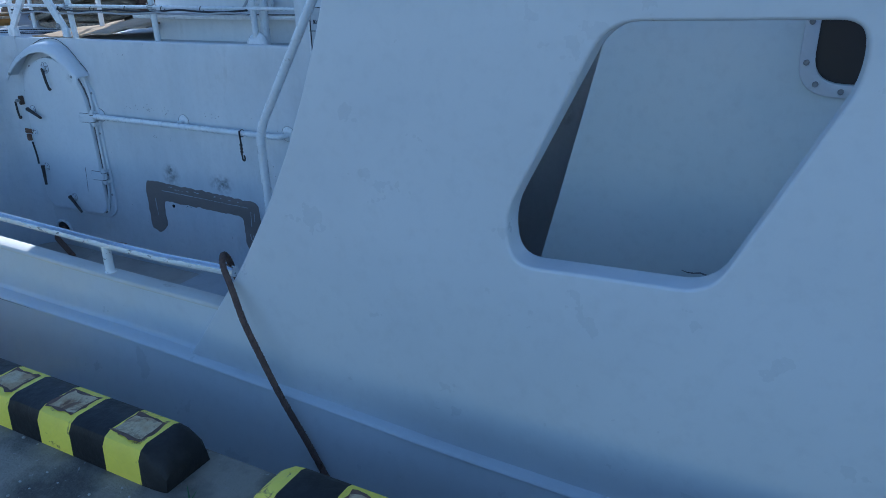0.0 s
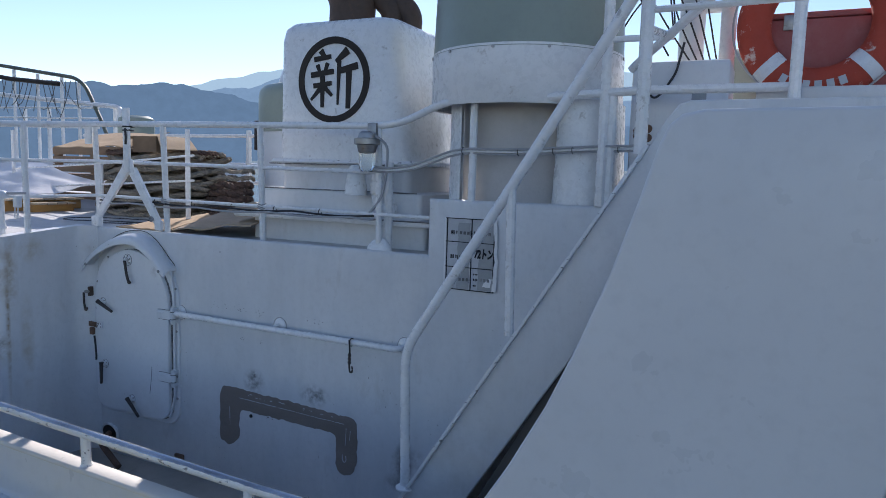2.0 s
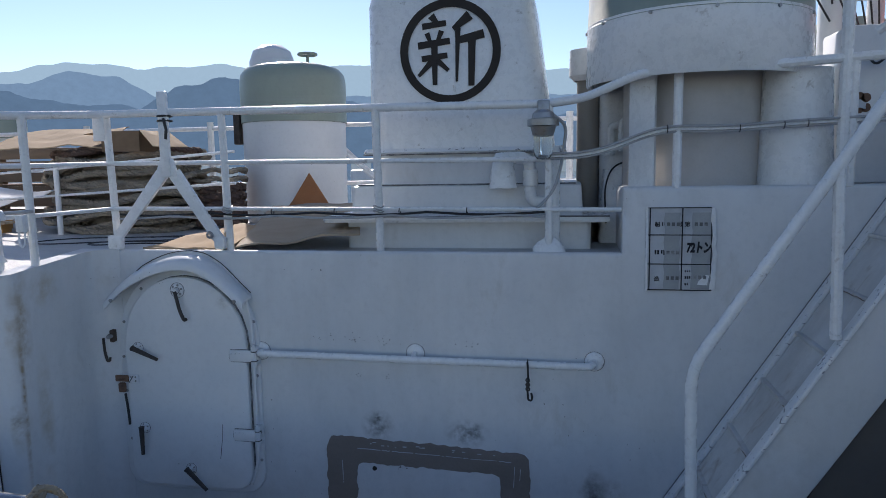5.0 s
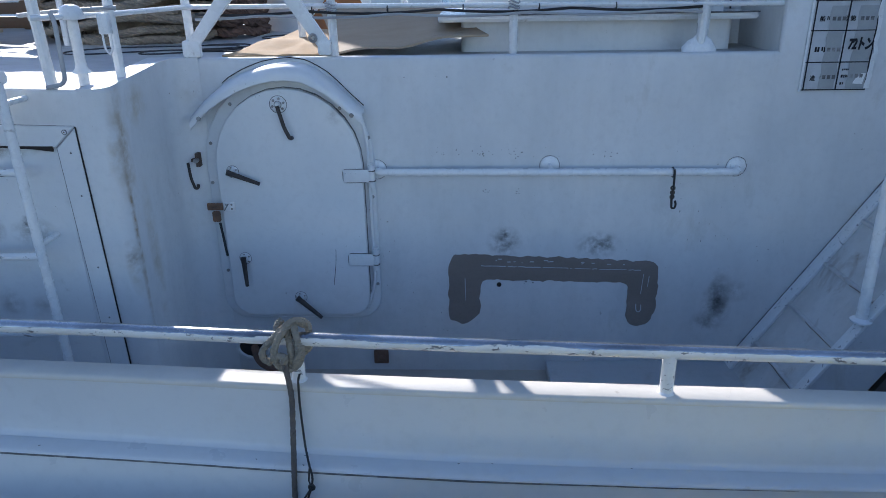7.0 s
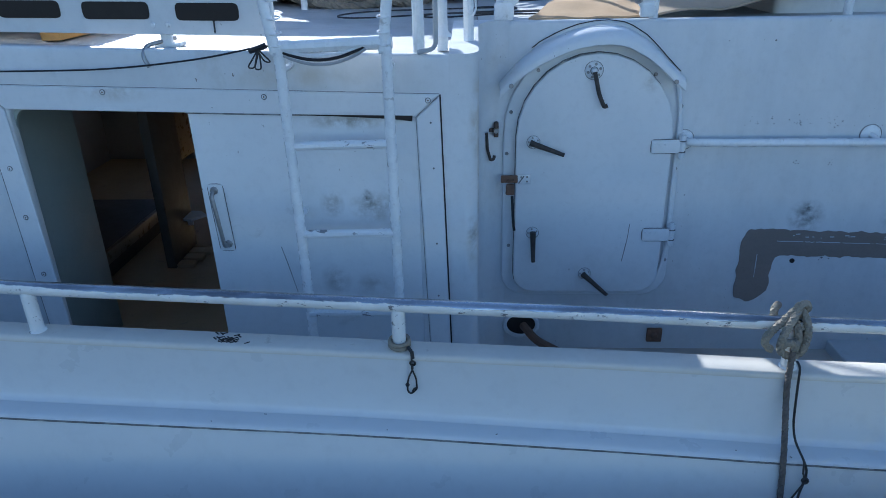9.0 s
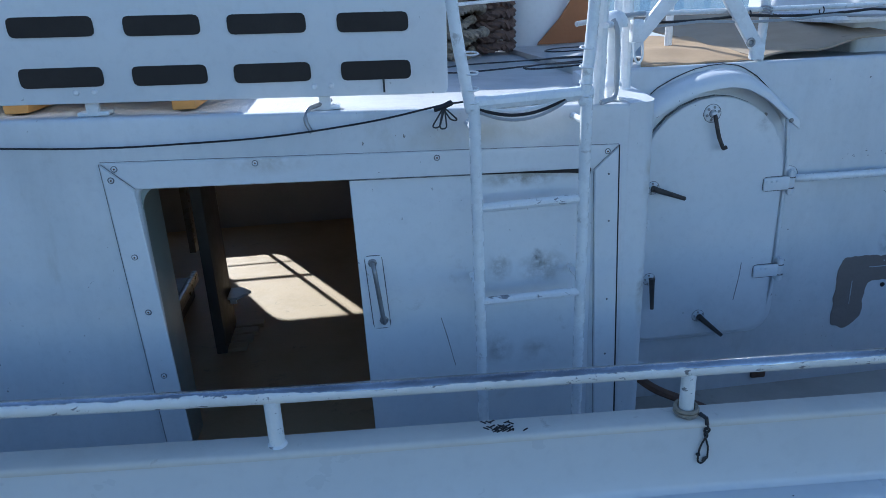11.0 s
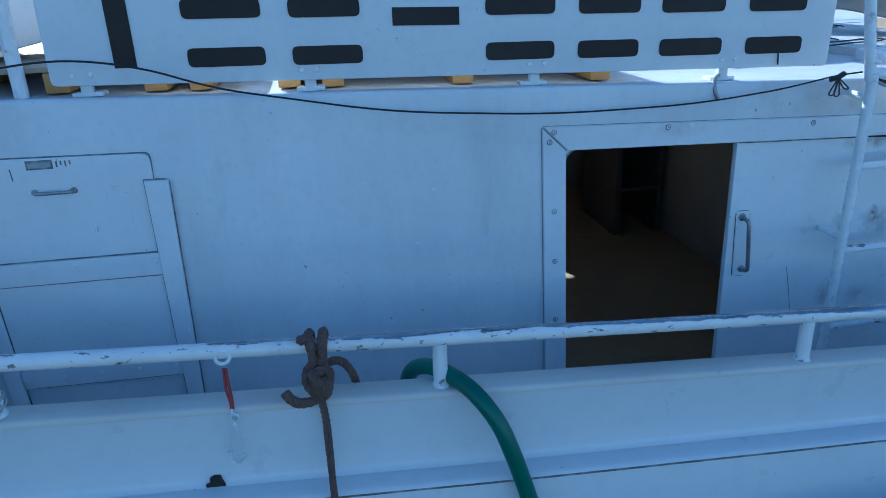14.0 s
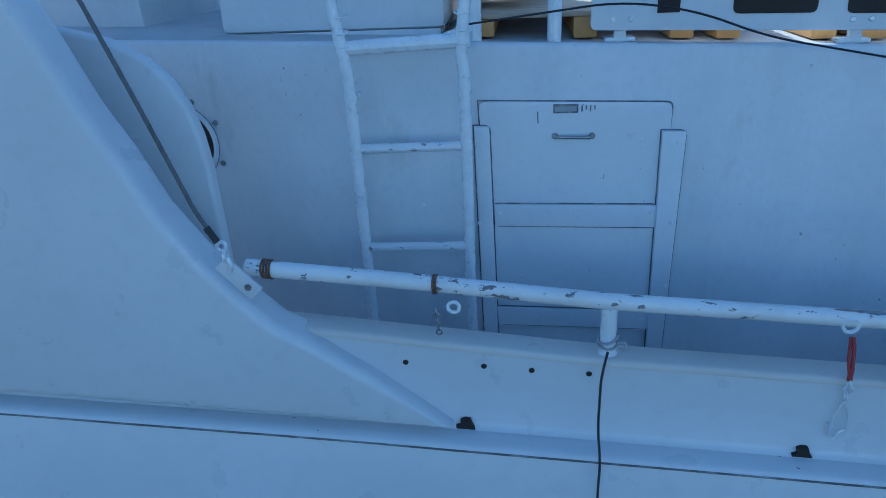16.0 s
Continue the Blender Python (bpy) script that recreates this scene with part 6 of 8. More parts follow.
for k, (cx, cy, rx, ry) in enumerate(((-5.55, 3.75, 0.28, 0.10), (-5.85, 3.9, 0.4, 0.22), (-5.1, 4.75, 0.35, 0.16))):
    pts = [(cx + rx * math.cos(a) * (1 + 0.15 * math.sin(2.3 * a)), cy + ry * math.sin(a * 1.15), 1.102 + 0.004 * math.sin(a * 3)) for a in np.arange(0, 7.5, 0.2)]
    tagged(part("loose_cable", tube(pts, 0.0042, 5), RUBBER), "thin black cable lying loose on the deck", "cable")

# ---- sliding door of the forward cabin ----
def strip(pts, y0, y1, mat, name, parent, label=""):
    return part(name, slab(pts, y0, y1, bev=0.003, seg=1), mat, parent, label)


sdoor = structure(thing("door_2", (-6.3, 2.77, -0.4), "", ""), "white steel sliding door standing half open", "door")
panel = part("panel", slab(outline([(-6.722, 0.90), (-5.80, 0.875), (-5.80, -0.55), (-6.70, -0.55)]), 2.776, 2.806, bev=0.004), DOORWHITE, sdoor)
b = slab([(-6.69, 0.555), (-6.63, 0.555), (-6.615, 0.265), (-6.675, 0.265)], 2.771, 2.778, bev=0.002)
plate = part("handle_plate", b, DOORWHITE, sdoor, "thin painted back plate")
part("pull_handle", tube(fillet([(-6.665, 2.772, 0.53), (-6.66, 2.725, 0.525), (-6.638, 2.725, 0.30), (-6.638, 2.772, 0.295)], 0.03), 0.0085, 10), STEEL, sdoor, "bent steel pull handle")
trim = structure(thing("trim_door", (-6.6, 2.76, 0), "", ""), "white riveted trim strips round the sliding doorway", "door trim")
YT = Y2 - 0.008
strip([(-7.525, 0.962), (-5.75, 0.905), (-5.84, 0.823), (-7.43, 0.868)], YT, Y2 + 0.004, DOORWHITE, "head_strip", trim)
strip([(-7.53, 0.955), (-7.436, 0.865), (-7.40, -0.42), (-7.492, -0.42)], YT, Y2 + 0.004, DOORWHITE, "jamb_strip", trim)
strip([(-5.835, 0.818), (-5.747, 0.898), (-5.715, -0.42), (-5.80, -0.42)], YT, Y2 + 0.004, DOORWHITE, "jamb_strip", trim)
for x, z in ((-7.485, 0.942), (-7.502, 0.905), (-7.478, 0.63), (-7.47, 0.42), (-7.462, 0.16), (-6.41, 0.905), (-7.03, 0.93), (-5.79, 0.885)):
    rv = part("rivet", bolt(x, YT, z, 0.009, 0.004), GALV, trim)
    part("seam", ring(x, YT - 0.001, z, 0.0092, 0.0022, 12, 4), SEAM, rv)
    part("slot", bolt(x, YT - 0.0035, z, 0.0035, 0.0015), RUST, rv)
b = bmesh.new()
slab([(-6.30, 0.836), (-5.85, 0.828), (-5.852, 0.806), (-5.93, 0.816), (-6.12, 0.827)], YT - 0.001, YT + 0.004, bm=b)
part("gap_lines", b, BLACK, trim, "dark open joints")
seam(trim, [(-7.528, 0.966), (-5.747, 0.908)], [(-7.533, 0.96), (-7.495, -0.42)], [(-5.84, 0.82), (-5.75, 0.90)], [(-7.432, 0.868), (-7.528, 0.96)], closed=False, y=YT + 0.0046, r=0.0010)
part("gap_line", tube([(-5.745, YT + 0.004, 0.905), (-5.736, YT + 0.004, 0.55), (-5.727, YT + 0.004, 0.2), (-5.711, YT + 0.004, -0.42)], 0.0032, 5), BLACK, trim, "dark open joint")
seam(trim, [(-5.838, 0.815), (-5.803, -0.42)], closed=False, y=YT + 0.006, r=0.0009)
for x, z in ((-5.775, 0.62), (-5.77, 0.3), (-5.768, 0.06), (-5.782, 0.80)):
    part("pin", bolt(x, YT - 0.0005, z, 0.004, 0.002), SEAM, trim)
seam(trim, [(-6.72, 0.846), (-5.86, 0.822)], closed=False, y=YT + 0.004, r=0.003)
seam(sdoor, [(-6.692, 0.557), (-6.628, 0.557), (-6.613, 0.263), (-6.677, 0.263)], y=2.7745, r=0.0018)
seam(sdoor, [(-6.42, 2.7755, 0.28), (-6.40, 2.7755, 0.2), (-6.372, 2.7755, 0.07)], closed=False, r=0.0014)
for hz in (0.53, 0.297):
    part("handle_foot", bolt(-6.664 if hz > 0.4 else -6.638, 2.7705, hz, 0.017, 0.006), STEEL, sdoor, "round steel foot")
# cabin fittings seen through the doorway
bench = thing("cabin_bench", (-8.5, 4.3, -0.45), "dark built-in bench with a brown wooden front lip", "bench")
part("bench_box", box(-9.1, -7.89, 3.6, 5.0, -0.45, -0.30, 0.01), DARKLINING, bench)
part("front_lip", box(-7.885, -7.85, 3.6, 5.0, -0.335, -0.255, 0.008), WETWOOD, bench, "brown wooden lip")
wall_shelf = thing("corner_shelf", (-7.45, 4.36, -0.2), "small pale grey shelf fixed to the cabin bulkhead", "shelf")
part("shelf_board", turned(slab([(-7.528, 4.30), (-7.47, 4.29), (-7.40, 4.38), (-7.46, 4.45), (-7.528, 4.455)], 0.19, 0.205), Matrix.Rotation(-math.pi / 2, 4, "X")), DOORWHITE, wall_shelf)
part("shelf_bracket", box(-7.528, -7.49, 4.36, 4.372, -0.26, -0.206, 0.003), GALV, wall_shelf)
grating = thing("floor_grating", (-7.43, 4.45, -0.45), "worn slatted floor grating beside the bulkhead", "grating")
for y, xe in ((4.10, -7.42), (4.20, -7.40), (4.30, -7.38), (4.40, -7.36)):
    part("slat", box(-7.528, xe, y, y + 0.075, -0.45, -0.425, 0.004), CABINFLOOR, grating)
b = bmesh.new()
arc = [(-7.455, 0.875)] + [(-7.345 - 0.085 * math.sin(a), 0.775 + 0.085 * math.cos(a) + 0.012) for a in np.linspace(0, 1.57, 9)]
slab([(-7.455, 0.885), (-7.345, 0.882)] + arc[1:] + [(-7.432, 0.72), (-7.455, 0.72)], 2.80, 2.815, bm=b)
part("corner_gusset", b, GREENWALL, trim, "rounded grey corner of the inner frame")
rack = thing("cabin_rack", (-6.2, 5.4, -0.6), "dark wooden shelf frame inside the cabin", "shelf")
for x in (-6.15, -5.8):
    part("upright", box(x, x + 0.05, 5.2, 5.9, -0.6, 0.9, 0.004), DARKLINING, rack)
for z in (-0.1, 0.35):
    part("shelf_board", box(-6.10, -5.8, 5.2, 5.9, z, z + 0.03, 0.004), DARKLINING, rack)
for x in (-6.05, -5.98, -5.9):
    tagged(part("small_bottle", lathe([(0.03, 0.38), (0.03, 0.46), (0.012, 0.49), (0.012, 0.52), (0, 0.52)], (x, 5.4, 0), 12), ORANGEWOOD), "small amber bottle on the shelf", "bottle")


# ---- fixed ladders ----
def ladder(name, xl, xr, yb, rungs, ztop, zbot, label, top_bar=True):
    ob = thing(name, ((xl + xr) / 2, yb, zbot), label, "ladder")
    for x, bend in ((xl, -0.07), (xr, 0.03)):
        pts = fillet([(x + (0.012 if x == xl else 0.0), yb + 0.03, zbot), (x, yb, 1.10), (x - 0.01, yb, ztop - 0.12), (x + bend, yb + 0.02, ztop + 0.25), (x + bend, yb + 0.03, ztop + 0.75)], 0.2)
        part("stile", tube(pts, 0.0195, 12), PIPEWHITE, ob)
        for z in (ztop - 0.05, ztop, ztop + 0.06, ztop - 0.09):
            part("binding", tube([(x - 0.005 + 0.0215 * math.cos(a), yb + 0.0215 * math.sin(a), z + 0.004 * math.sin(a)) for a in np.arange(0, 6.28, 0.5)], 0.0028, 5, None, closed=True), PIPEWHITE, ob)
    for z in rungs:
        part("rung", tube([(xl + 0.005, yb + 0.012, z - 0.005), (xr, yb + 0.012, z + 0.002)], 0.0165, 10), CHIPPED, ob)
    if top_bar:
        part("top_bar", tube([(xl, yb + 0.01, 1.10 + (ztop - 1.2)), (xr + 0.02, yb + 0.01, 1.115 + (ztop - 1.2))], 0.024, 10), PIPEWHITE, ob)
    for x in (xl, xr):
        part("stand_off", tube([(x, yb + 0.01, 0.45), (x, Y2, 0.45)], 0.012, 8), PIPEWHITE, ob)
        part("stand_off", tube([(x, yb + 0.01, 1.02), (x, Y2, 1.02)], 0.012, 8), PIPEWHITE, ob)
    return ob


ladder("wall_ladder", -6.297, -5.92, 2.625, (0.752, 0.40, 0.048, -0.30), 1.20, DECK_Z + 0.06, "white pipe ladder on the forward cabin beside the sliding door")
ladder("wall_ladder", -9.985, -9.605, 2.635, (0.862, 0.498, 0.13, -0.24), 1.29, DECK_Z + 0.06, "white pipe ladder on the cabin beside the hatch")

# ---- drop hatch ----
hatch = thing("cabin_hatch", (-9.2, 2.76, 0.0), "white sheet-metal drop hatch in side channels", "hatch")
part("lid", slab(outline([(-9.572, 0.988), (-8.925, 0.972), (-8.93, 0.10), (-9.52, 0.115)], 0.03, 4), Y2 - 0.012, Y2 + 0.002, bev=0.003), DOORWHITE, hatch)
part("side_channel", slab([(-9.588, 0.905), (-9.535, 0.903), (-9.502, -0.3), (-9.555, -0.3)], Y2 - 0.028, Y2 + 0.002, bev=0.005), DOORWHITE, hatch)
part("side_channel", slab([(-8.955, 0.88), (-8.875, 0.877), (-8.895, -0.3), (-8.945, -0.3)], Y2 - 0.028, Y2 + 0.002, bev=0.005), DOORWHITE, hatch)
part("batten", slab([(-9.522, 0.618), (-8.952, 0.614), (-8.946, 0.53), (-9.518, 0.535)], Y2 - 0.022, Y2 - 0.010, bev=0.003), DOORWHITE, hatch)
part("batten", slab([(-9.515, 0.20), (-8.945, 0.19), (-8.945, 0.115), (-9.51, 0.125)], Y2 - 0.022, Y2 - 0.010, bev=0.003), DOORWHITE, hatch)
b = bmesh.new()
for k in range(5):
    part("rivet", bolt(-9.50 + k * 0.133, Y2 - 0.022, 0.585, 0.007, 0.004), GALV, hatch)
    part("rivet", bolt(-9.50 + k * 0.133, Y2 - 0.022, 0.16, 0.007, 0.004), GALV, hatch)
for z in (0.84, 0.55, 0.30):
    part("rivet", bolt(-8.90, Y2 - 0.028, z, 0.007, 0.004), GALV, hatch)
    part("rivet", bolt(-9.575, Y2 - 0.028, z, 0.007, 0.004), GALV, hatch)
b = tube(fillet([(-9.305, Y2 - 0.012, 0.865), (-9.30, Y2 - 0.035, 0.865), (-9.195, Y2 - 0.035, 0.864), (-9.19, Y2 - 0.012, 0.864)], 0.012), 0.006, 8)
bolt(-9.31, Y2 - 0.012, 0.865, 0.012, 0.004, b)
bolt(-9.185, Y2 - 0.012, 0.864, 0.012, 0.004, b)
part("lift_handle", b, STEEL, hatch, "slim steel lift handle")
part("label_plate", box(-9.318, -9.234, Y2 - 0.0135, Y2 - 0.011, 0.943, 0.974), SEAM, hatch, "small dark worn label", smooth=False)
part("label_face", box(-9.312, -9.24, Y2 - 0.0142, Y2 - 0.0134, 0.949, 0.966), TAPE, hatch, smooth=False)
for k in range(4):
    part("print_bar", box(-9.224 + k * 0.014, -9.219 + k * 0.014, Y2 - 0.0135, Y2 - 0.011, 0.948 + 0.006 * (k % 2), 0.968), SEAM, hatch, smooth=False)
seam(hatch, [(-9.574, 0.99), (-8.923, 0.974), (-8.926, 0.88)], closed=False, y=Y2 - 0.003, r=0.0026)
seam(hatch, [(-9.574, 0.99), (-9.57, 0.90)], closed=False, y=Y2 - 0.003, r=0.0024)
seam(hatch, [(-9.591, 0.907), (-9.533, 0.905), (-9.500, -0.3)], [(-9.591, 0.907), (-9.558, -0.3)], [(-8.957, 0.882), (-8.873, 0.879), (-8.893, -0.3)], [(-8.957, 0.882), (-8.948, -0.3)], closed=False, y=Y2 - 0.012, r=0.0032)
seam(hatch, [(-9.525, 0.621), (-8.95, 0.617), (-8.944, 0.527), (-9.521, 0.532)], [(-9.518, 0.203), (-8.943, 0.193), (-8.943, 0.112), (-9.513, 0.122)], y=Y2 - 0.0125, r=0.0026)
seam(hatch, [(-9.37, Y2 - 0.0125, 0.95), (-9.368, Y2 - 0.0125, 0.91)], closed=False, r=0.0018)
# rivets and marks scattered on the cabin wall
b = bmesh.new()
for x, z in ((-8.20, 0.80), (-7.95, 0.76), (-8.02, 0.55), (-10.0, 0.62), (-9.78, 0.61)):
    bolt(x, Y2, z, 0.006, 0.003, b)
structure(part("trim_studs", b, GALV), "tiny studs in the cabin wall", "studs")

# ---- porthole ----
port = structure(thing("window_2", (-10.69, 2.76, 0.69), "", ""), "round dark porthole with a bolted steel rim", "porthole")
part("rim", ring(-10.68, 2.768, 0.85, 0.141, 0.009, 36, 8), DOORWHITE, port)
part("rim_flange", slab(circle(-10.68, 0.85, 0.152, 36), 2.764, 2.7715, (circle(-10.68, 0.85, 0.138, 36),), bev=0.002), DOORWHITE, port)
part("seam", ring(-10.68, 2.768, 0.85, 0.153, 0.0016, 36, 4), SEAM, port)
# Opaque pane carries the darkness of the cabin inside as its colour.
part("pane", slab(circle(-10.68, 0.85, 0.137, 28), 2.80, 2.806), PORTDARK, port, "opaque dark pane in place of the dark inside", smooth=False)
for a in (-75, -25, 27, 64, 115, 165):
    part("bolt", bolt(-10.68 + 0.172 * math.cos(radians(a)), 2.77, 0.85 + 0.172 * math.sin(radians(a)), 0.011, 0.010), STEEL, port)

# ---- number board on the roof ----
board = thing("number_board", (-7.78, 2.82, 1.15), "long white board with large black marks on the roof edge", "sign board")


def on_board(x):
    return 1.118 + 0.030 * (-6.355 - x)


part("panel", slab(outline([(-9.2, on_board(-9.2)), (-6.355, on_board(-6.355)), (-6.345, on_board(-6.355) + 0.56), (-9.19, on_board(-9.2) + 0.56)], 0.02, 3), 2.812, 2.832, bev=0.003), DOORWHITE, board)
for x0, x1 in ((-9.02, -8.92), (-8.755, -8.50), (-8.41, -8.17), (-7.73, -7.475), (-7.385, -7.15), (-7.065, -6.815), (-6.715, -6.48)):
    z = on_board((x0 + x1) / 2) + 0.055
    w = 0.062
    if x1 - x0 < 0.15:
        part("mark_bar", slab(outline([(x0 + 0.03, z), (x1, z), (x1, z + 0.37), (x0 + 0.03, z + 0.37)]), 2.8075, 2.814), BLACK, board, smooth=False)
    else:
        for z0 in (z, z + 0.155, z + 0.31):
            part("mark_bar", slab(outline([(x0, z0), (x1, z0 - 0.005), (x1, z0 + w - 0.005), (x0, z0 + w)], 0.02, 3), 2.8075, 2.814), BLACK, board, smooth=False)
b = slab([(-8.06, 1.345), (-7.825, 1.338), (-7.825, 1.398), (-8.06, 1.405)], 2.8075, 2.814)
part("dash_bar", b, BLACK, board, "short black painted bar", smooth=False)
for x in (-9.10, -8.36, -7.54, -6.78):
    z = on_board(x)
    b = box(x - 0.02, x + 0.02, 2.834, 2.86, roof_z(x) - 0.004, z + 0.12, 0.005)
    box(x - 0.05, x + 0.05, 2.835, 2.90, roof_z(x) - 0.003, roof_z(x) + 0.012, 0.004, b)
    part("bracket", b, PIPEWHITE, board)
    for dx in (-0.028, 0.028):
        part("bolt", bolt(x + dx, 2.812, z + 0.035, 0.010, 0.006), GALV, board)
part("peg", tube([(-6.575, 2.80, 1.135), (-6.575, 2.805, 1.18)], 0.0035, 6), RUBBER, board)

# black line slung along the board
line = thing("black_line", (-7.7, 2.70, 1.0), "thin black cable slung below the number board", "cable")
pts = [(-9.604, 2.68, 1.247), (-9.118, 2.69, 1.30), (-8.885, 2.70, 1.262), (-8.67, 2.72, 1.178), (-8.09, 2.715, 1.064), (-7.5, 2.715, 1.018), (-6.95, 2.715, 1.020), (-6.6, 2.71, 1.055), (-6.39, 2.70, 1.095), (-6.30, 2.68, 1.105)]
part("cable", tube(fillet(pts, 0.2, 6), 0.0036, 6), RUBBER, line)
b = tube([(-6.36, 2.70, 1.10), (-6.39, 2.69, 1.09), (-6.42, 2.695, 1.082)], 0.011, 6)
for k, (dx, dz) in enumerate(((-0.03, -0.06), (-0.005, -0.065), (0.035, -0.04))):
    tube(fillet([(-6.39, 2.69, 1.085), (-6.39 + dx - 0.012, 2.68, 1.085 + dz), (-6.39 + dx + 0.014, 2.68, 1.083 + dz), (-6.385, 2.69, 1.085)], 0.02, 3), 0.003, 5, b)
part("knot_ends", b, RUBBER, line)
lead = thing("ladder_cable", (-6.1, 2.62, 1.05), "black and grey cables hanging under the ladder's top bar", "cable")
for k, (dz, mt) in enumerate(((0.0, GREYCABLE), (0.010, RUBBER), (0.018, PIPEWHITE))):
    part("cable", tube(sag((-6.28, 2.62, 1.075 + dz), (-5.99, 2.62, 1.095 + dz), 0.042 - 0.006 * k, 14), 0.006, 6), mt, lead)
ang = thing("roof_clip", (-6.85, 2.79, 1.05), "bent grey steel clip on the roof edge", "clip")
part("clip_bar", tube(fillet([(-6.76, 2.88, 1.11), (-6.84, 2.79, 1.095), (-6.85, 2.766, 1.06), (-6.83, 2.764, 1.02)], 0.02), 0.008, 8), STEEL, ang)

# ---- pallets and boxes on the roof ----
random.seed(31)


def pallet(x0, x1, y0, y1, z, nsl, label, bearers=()):
    ob = thing("wooden_pallet", ((x0 + x1) / 2, (y0 + y1) / 2, z), label, "pallet")
    step = (y1 - y0) / nsl
    for k in range(nsl):
        y = y0 + k * step
        part("slat", box(x0, x1, y, y + step * 0.86, z + 0.050, z + 0.068, 0.003), WOOD, ob)
    for x in bearers or (x0 + 0.05, (x0 + x1) / 2, x1 - 0.13):
        part("bearer", box(x, x + 0.08, y0 - 0.015, y1, min(z, roof_z(x + 0.08) + 0.005), z + 0.049, 0.006), ORANGEWOOD, ob)
    return ob


pallet(-9.62, -8.60, 2.905, 4.6, roof_z(-9.6) + 0.010, 16, "bleached wooden slat pallet with orange bearers on the roof", (-9.60, -9.25, -8.93, -8.78))
pallet(-8.50, -7.15, 2.905, 4.6, roof_z(-8.5) + 0.010, 16, "bleached wooden slat pallet behind the number board", (-8.475, -8.32, -7.84, -7.30))
rbox = thing("roof_locker", (-10.1, 3.2, 1.2), "large white locker standing on the cabin roof", "locker")
part("body", box(-10.55, -9.70, 3.0, 3.9, 1.208, 1.95, 0.025), DOORWHITE, rbox)
part("foot_strip", box(-10.53, -9.72, 3.015, 3.88, 1.17, 1.207, 0), PIPEWHITE, rbox, smooth=False)
structure(part("wall_bow_house", box(-12.2, -10.99, 3.25, 5.8, 1.15, 3.2, 0.02), WALL), "shaded white wall on the cabin roof", "wall")
rp = thing("roof_posts", (-9.45, 2.86, 1.15), "white pipe posts on the cabin roof edge", "posts")
for x in (-9.585, -9.315):
    part("post", tube([(x, 2.86, 1.15), (x, 2.86, 1.95)], 0.024, 10), PIPEWHITE, rp)
part("post_clip", tube([(-9.68, 2.80, 1.20), (-9.58, 2.86, 1.225)], 0.014, 8), PIPEWHITE, rp)
b = lump(box(-9.67, -9.36, 3.1, 3.7, 1.31, 1.75, 0.03), 0.05, 2.0)
tagged(part("tarpaulin", b, TARP), "white tarpaulin over a bundle on the pallet", "tarpaulin")

# ---- lines and hoses on the gunwale ----
def knot(x, mat, r, label, strands, tail_to, tail_from, lay=4.5, tail_mat=None):
    """A line made fast to the rail: strands are points about the rail's middle."""
    ob = thing("mooring_line", (x, cap_y(x), cap_z(x)), label, "mooring line")
    c = Vector(rail_at(x))
    for pts in strands:
        part("turn", laid_rope(fillet([c + Vector(q) for q in pts], 0.03, 4), r, r * lay, 4, None, 5), mat, ob)
    pts = [c + Vector(tail_from), Vector((x + 0.004, cap_y(x) - 0.064, cap_z(x) - 0.03)), Vector((x + 0.006, cap_y(x) - 0.135, cap_z(x) - 0.25))] + [Vector(q) for q in tail_to]
    part("tail", laid_rope(fillet(pts, 0.05, 4), r * 0.8, r * lay, 4, None, 4), tail_mat or mat, ob)
    return ob


grey_knot = knot(-4.715, ROPEGREY, 0.0115, "grey rope hitched round the gunwale rail", (
    ((0.051, 0.032, -0.002), (0.056, 0.005, 0.038), (0.037, -0.013, 0.061), (0.014, -0.031, 0.066), (-0.017, -0.041, 0.037), (-0.052, -0.051, 0.004), (-0.076, -0.055, -0.024), (-0.075, -0.053, -0.049), (-0.053, -0.051, -0.066)),
    ((0.047, 0.022, 0.023), (0.021, -0.008, 0.054), (0.002, -0.045, 0.052), (-0.024, -0.065, 0.018), (-0.038, -0.068, -0.025), (-0.034, -0.063, -0.066), (-0.005, -0.061, -0.084), (0.025, -0.058, -0.078), (0.041, -0.047, -0.053), (0.041, -0.037, -0.014)),
    ((-0.002, -0.018, 0.033), (0.008, -0.047, 0.011), (0.014, -0.057, -0.028), (0.008, -0.055, -0.071)),
    ((0.018, -0.013, 0.049), (0.026, -0.041, 0.04), (0.038, -0.055, -0.0), (0.035, -0.061, -0.038), (0.019, -0.059, -0.07)),
), ((-4.716, 1.66, -0.5), (-4.70, 1.55, -1.65)), (-0.005, -0.077, -0.048), 2.4, ROPEDARK)
mid = Vector(rail_at(-4.715))
for pts in (
    ((-0.034, -0.063, -0.05), (-0.021, -0.075, -0.027), (0.001, -0.081, -0.027), (-0.005, -0.079, -0.05)),
    ((-0.04, -0.008, -0.001), (-0.04, 0.005, 0.033), (-0.026, 0.012, 0.047)),
    ((0.035, 0.027, -0.034), (0.053, 0.022, -0.038), (0.052, 0.007, -0.048), (0.034, -0.013, -0.054)),
):
    part("turn", laid_rope(fillet([mid + Vector(q) for q in pts], 0.03, 4), 0.0115, 0.028, 4, None, 5), ROPEGREY, grey_knot)
grey_knot.location += Vector((-0.014, 0.018, 0.0))
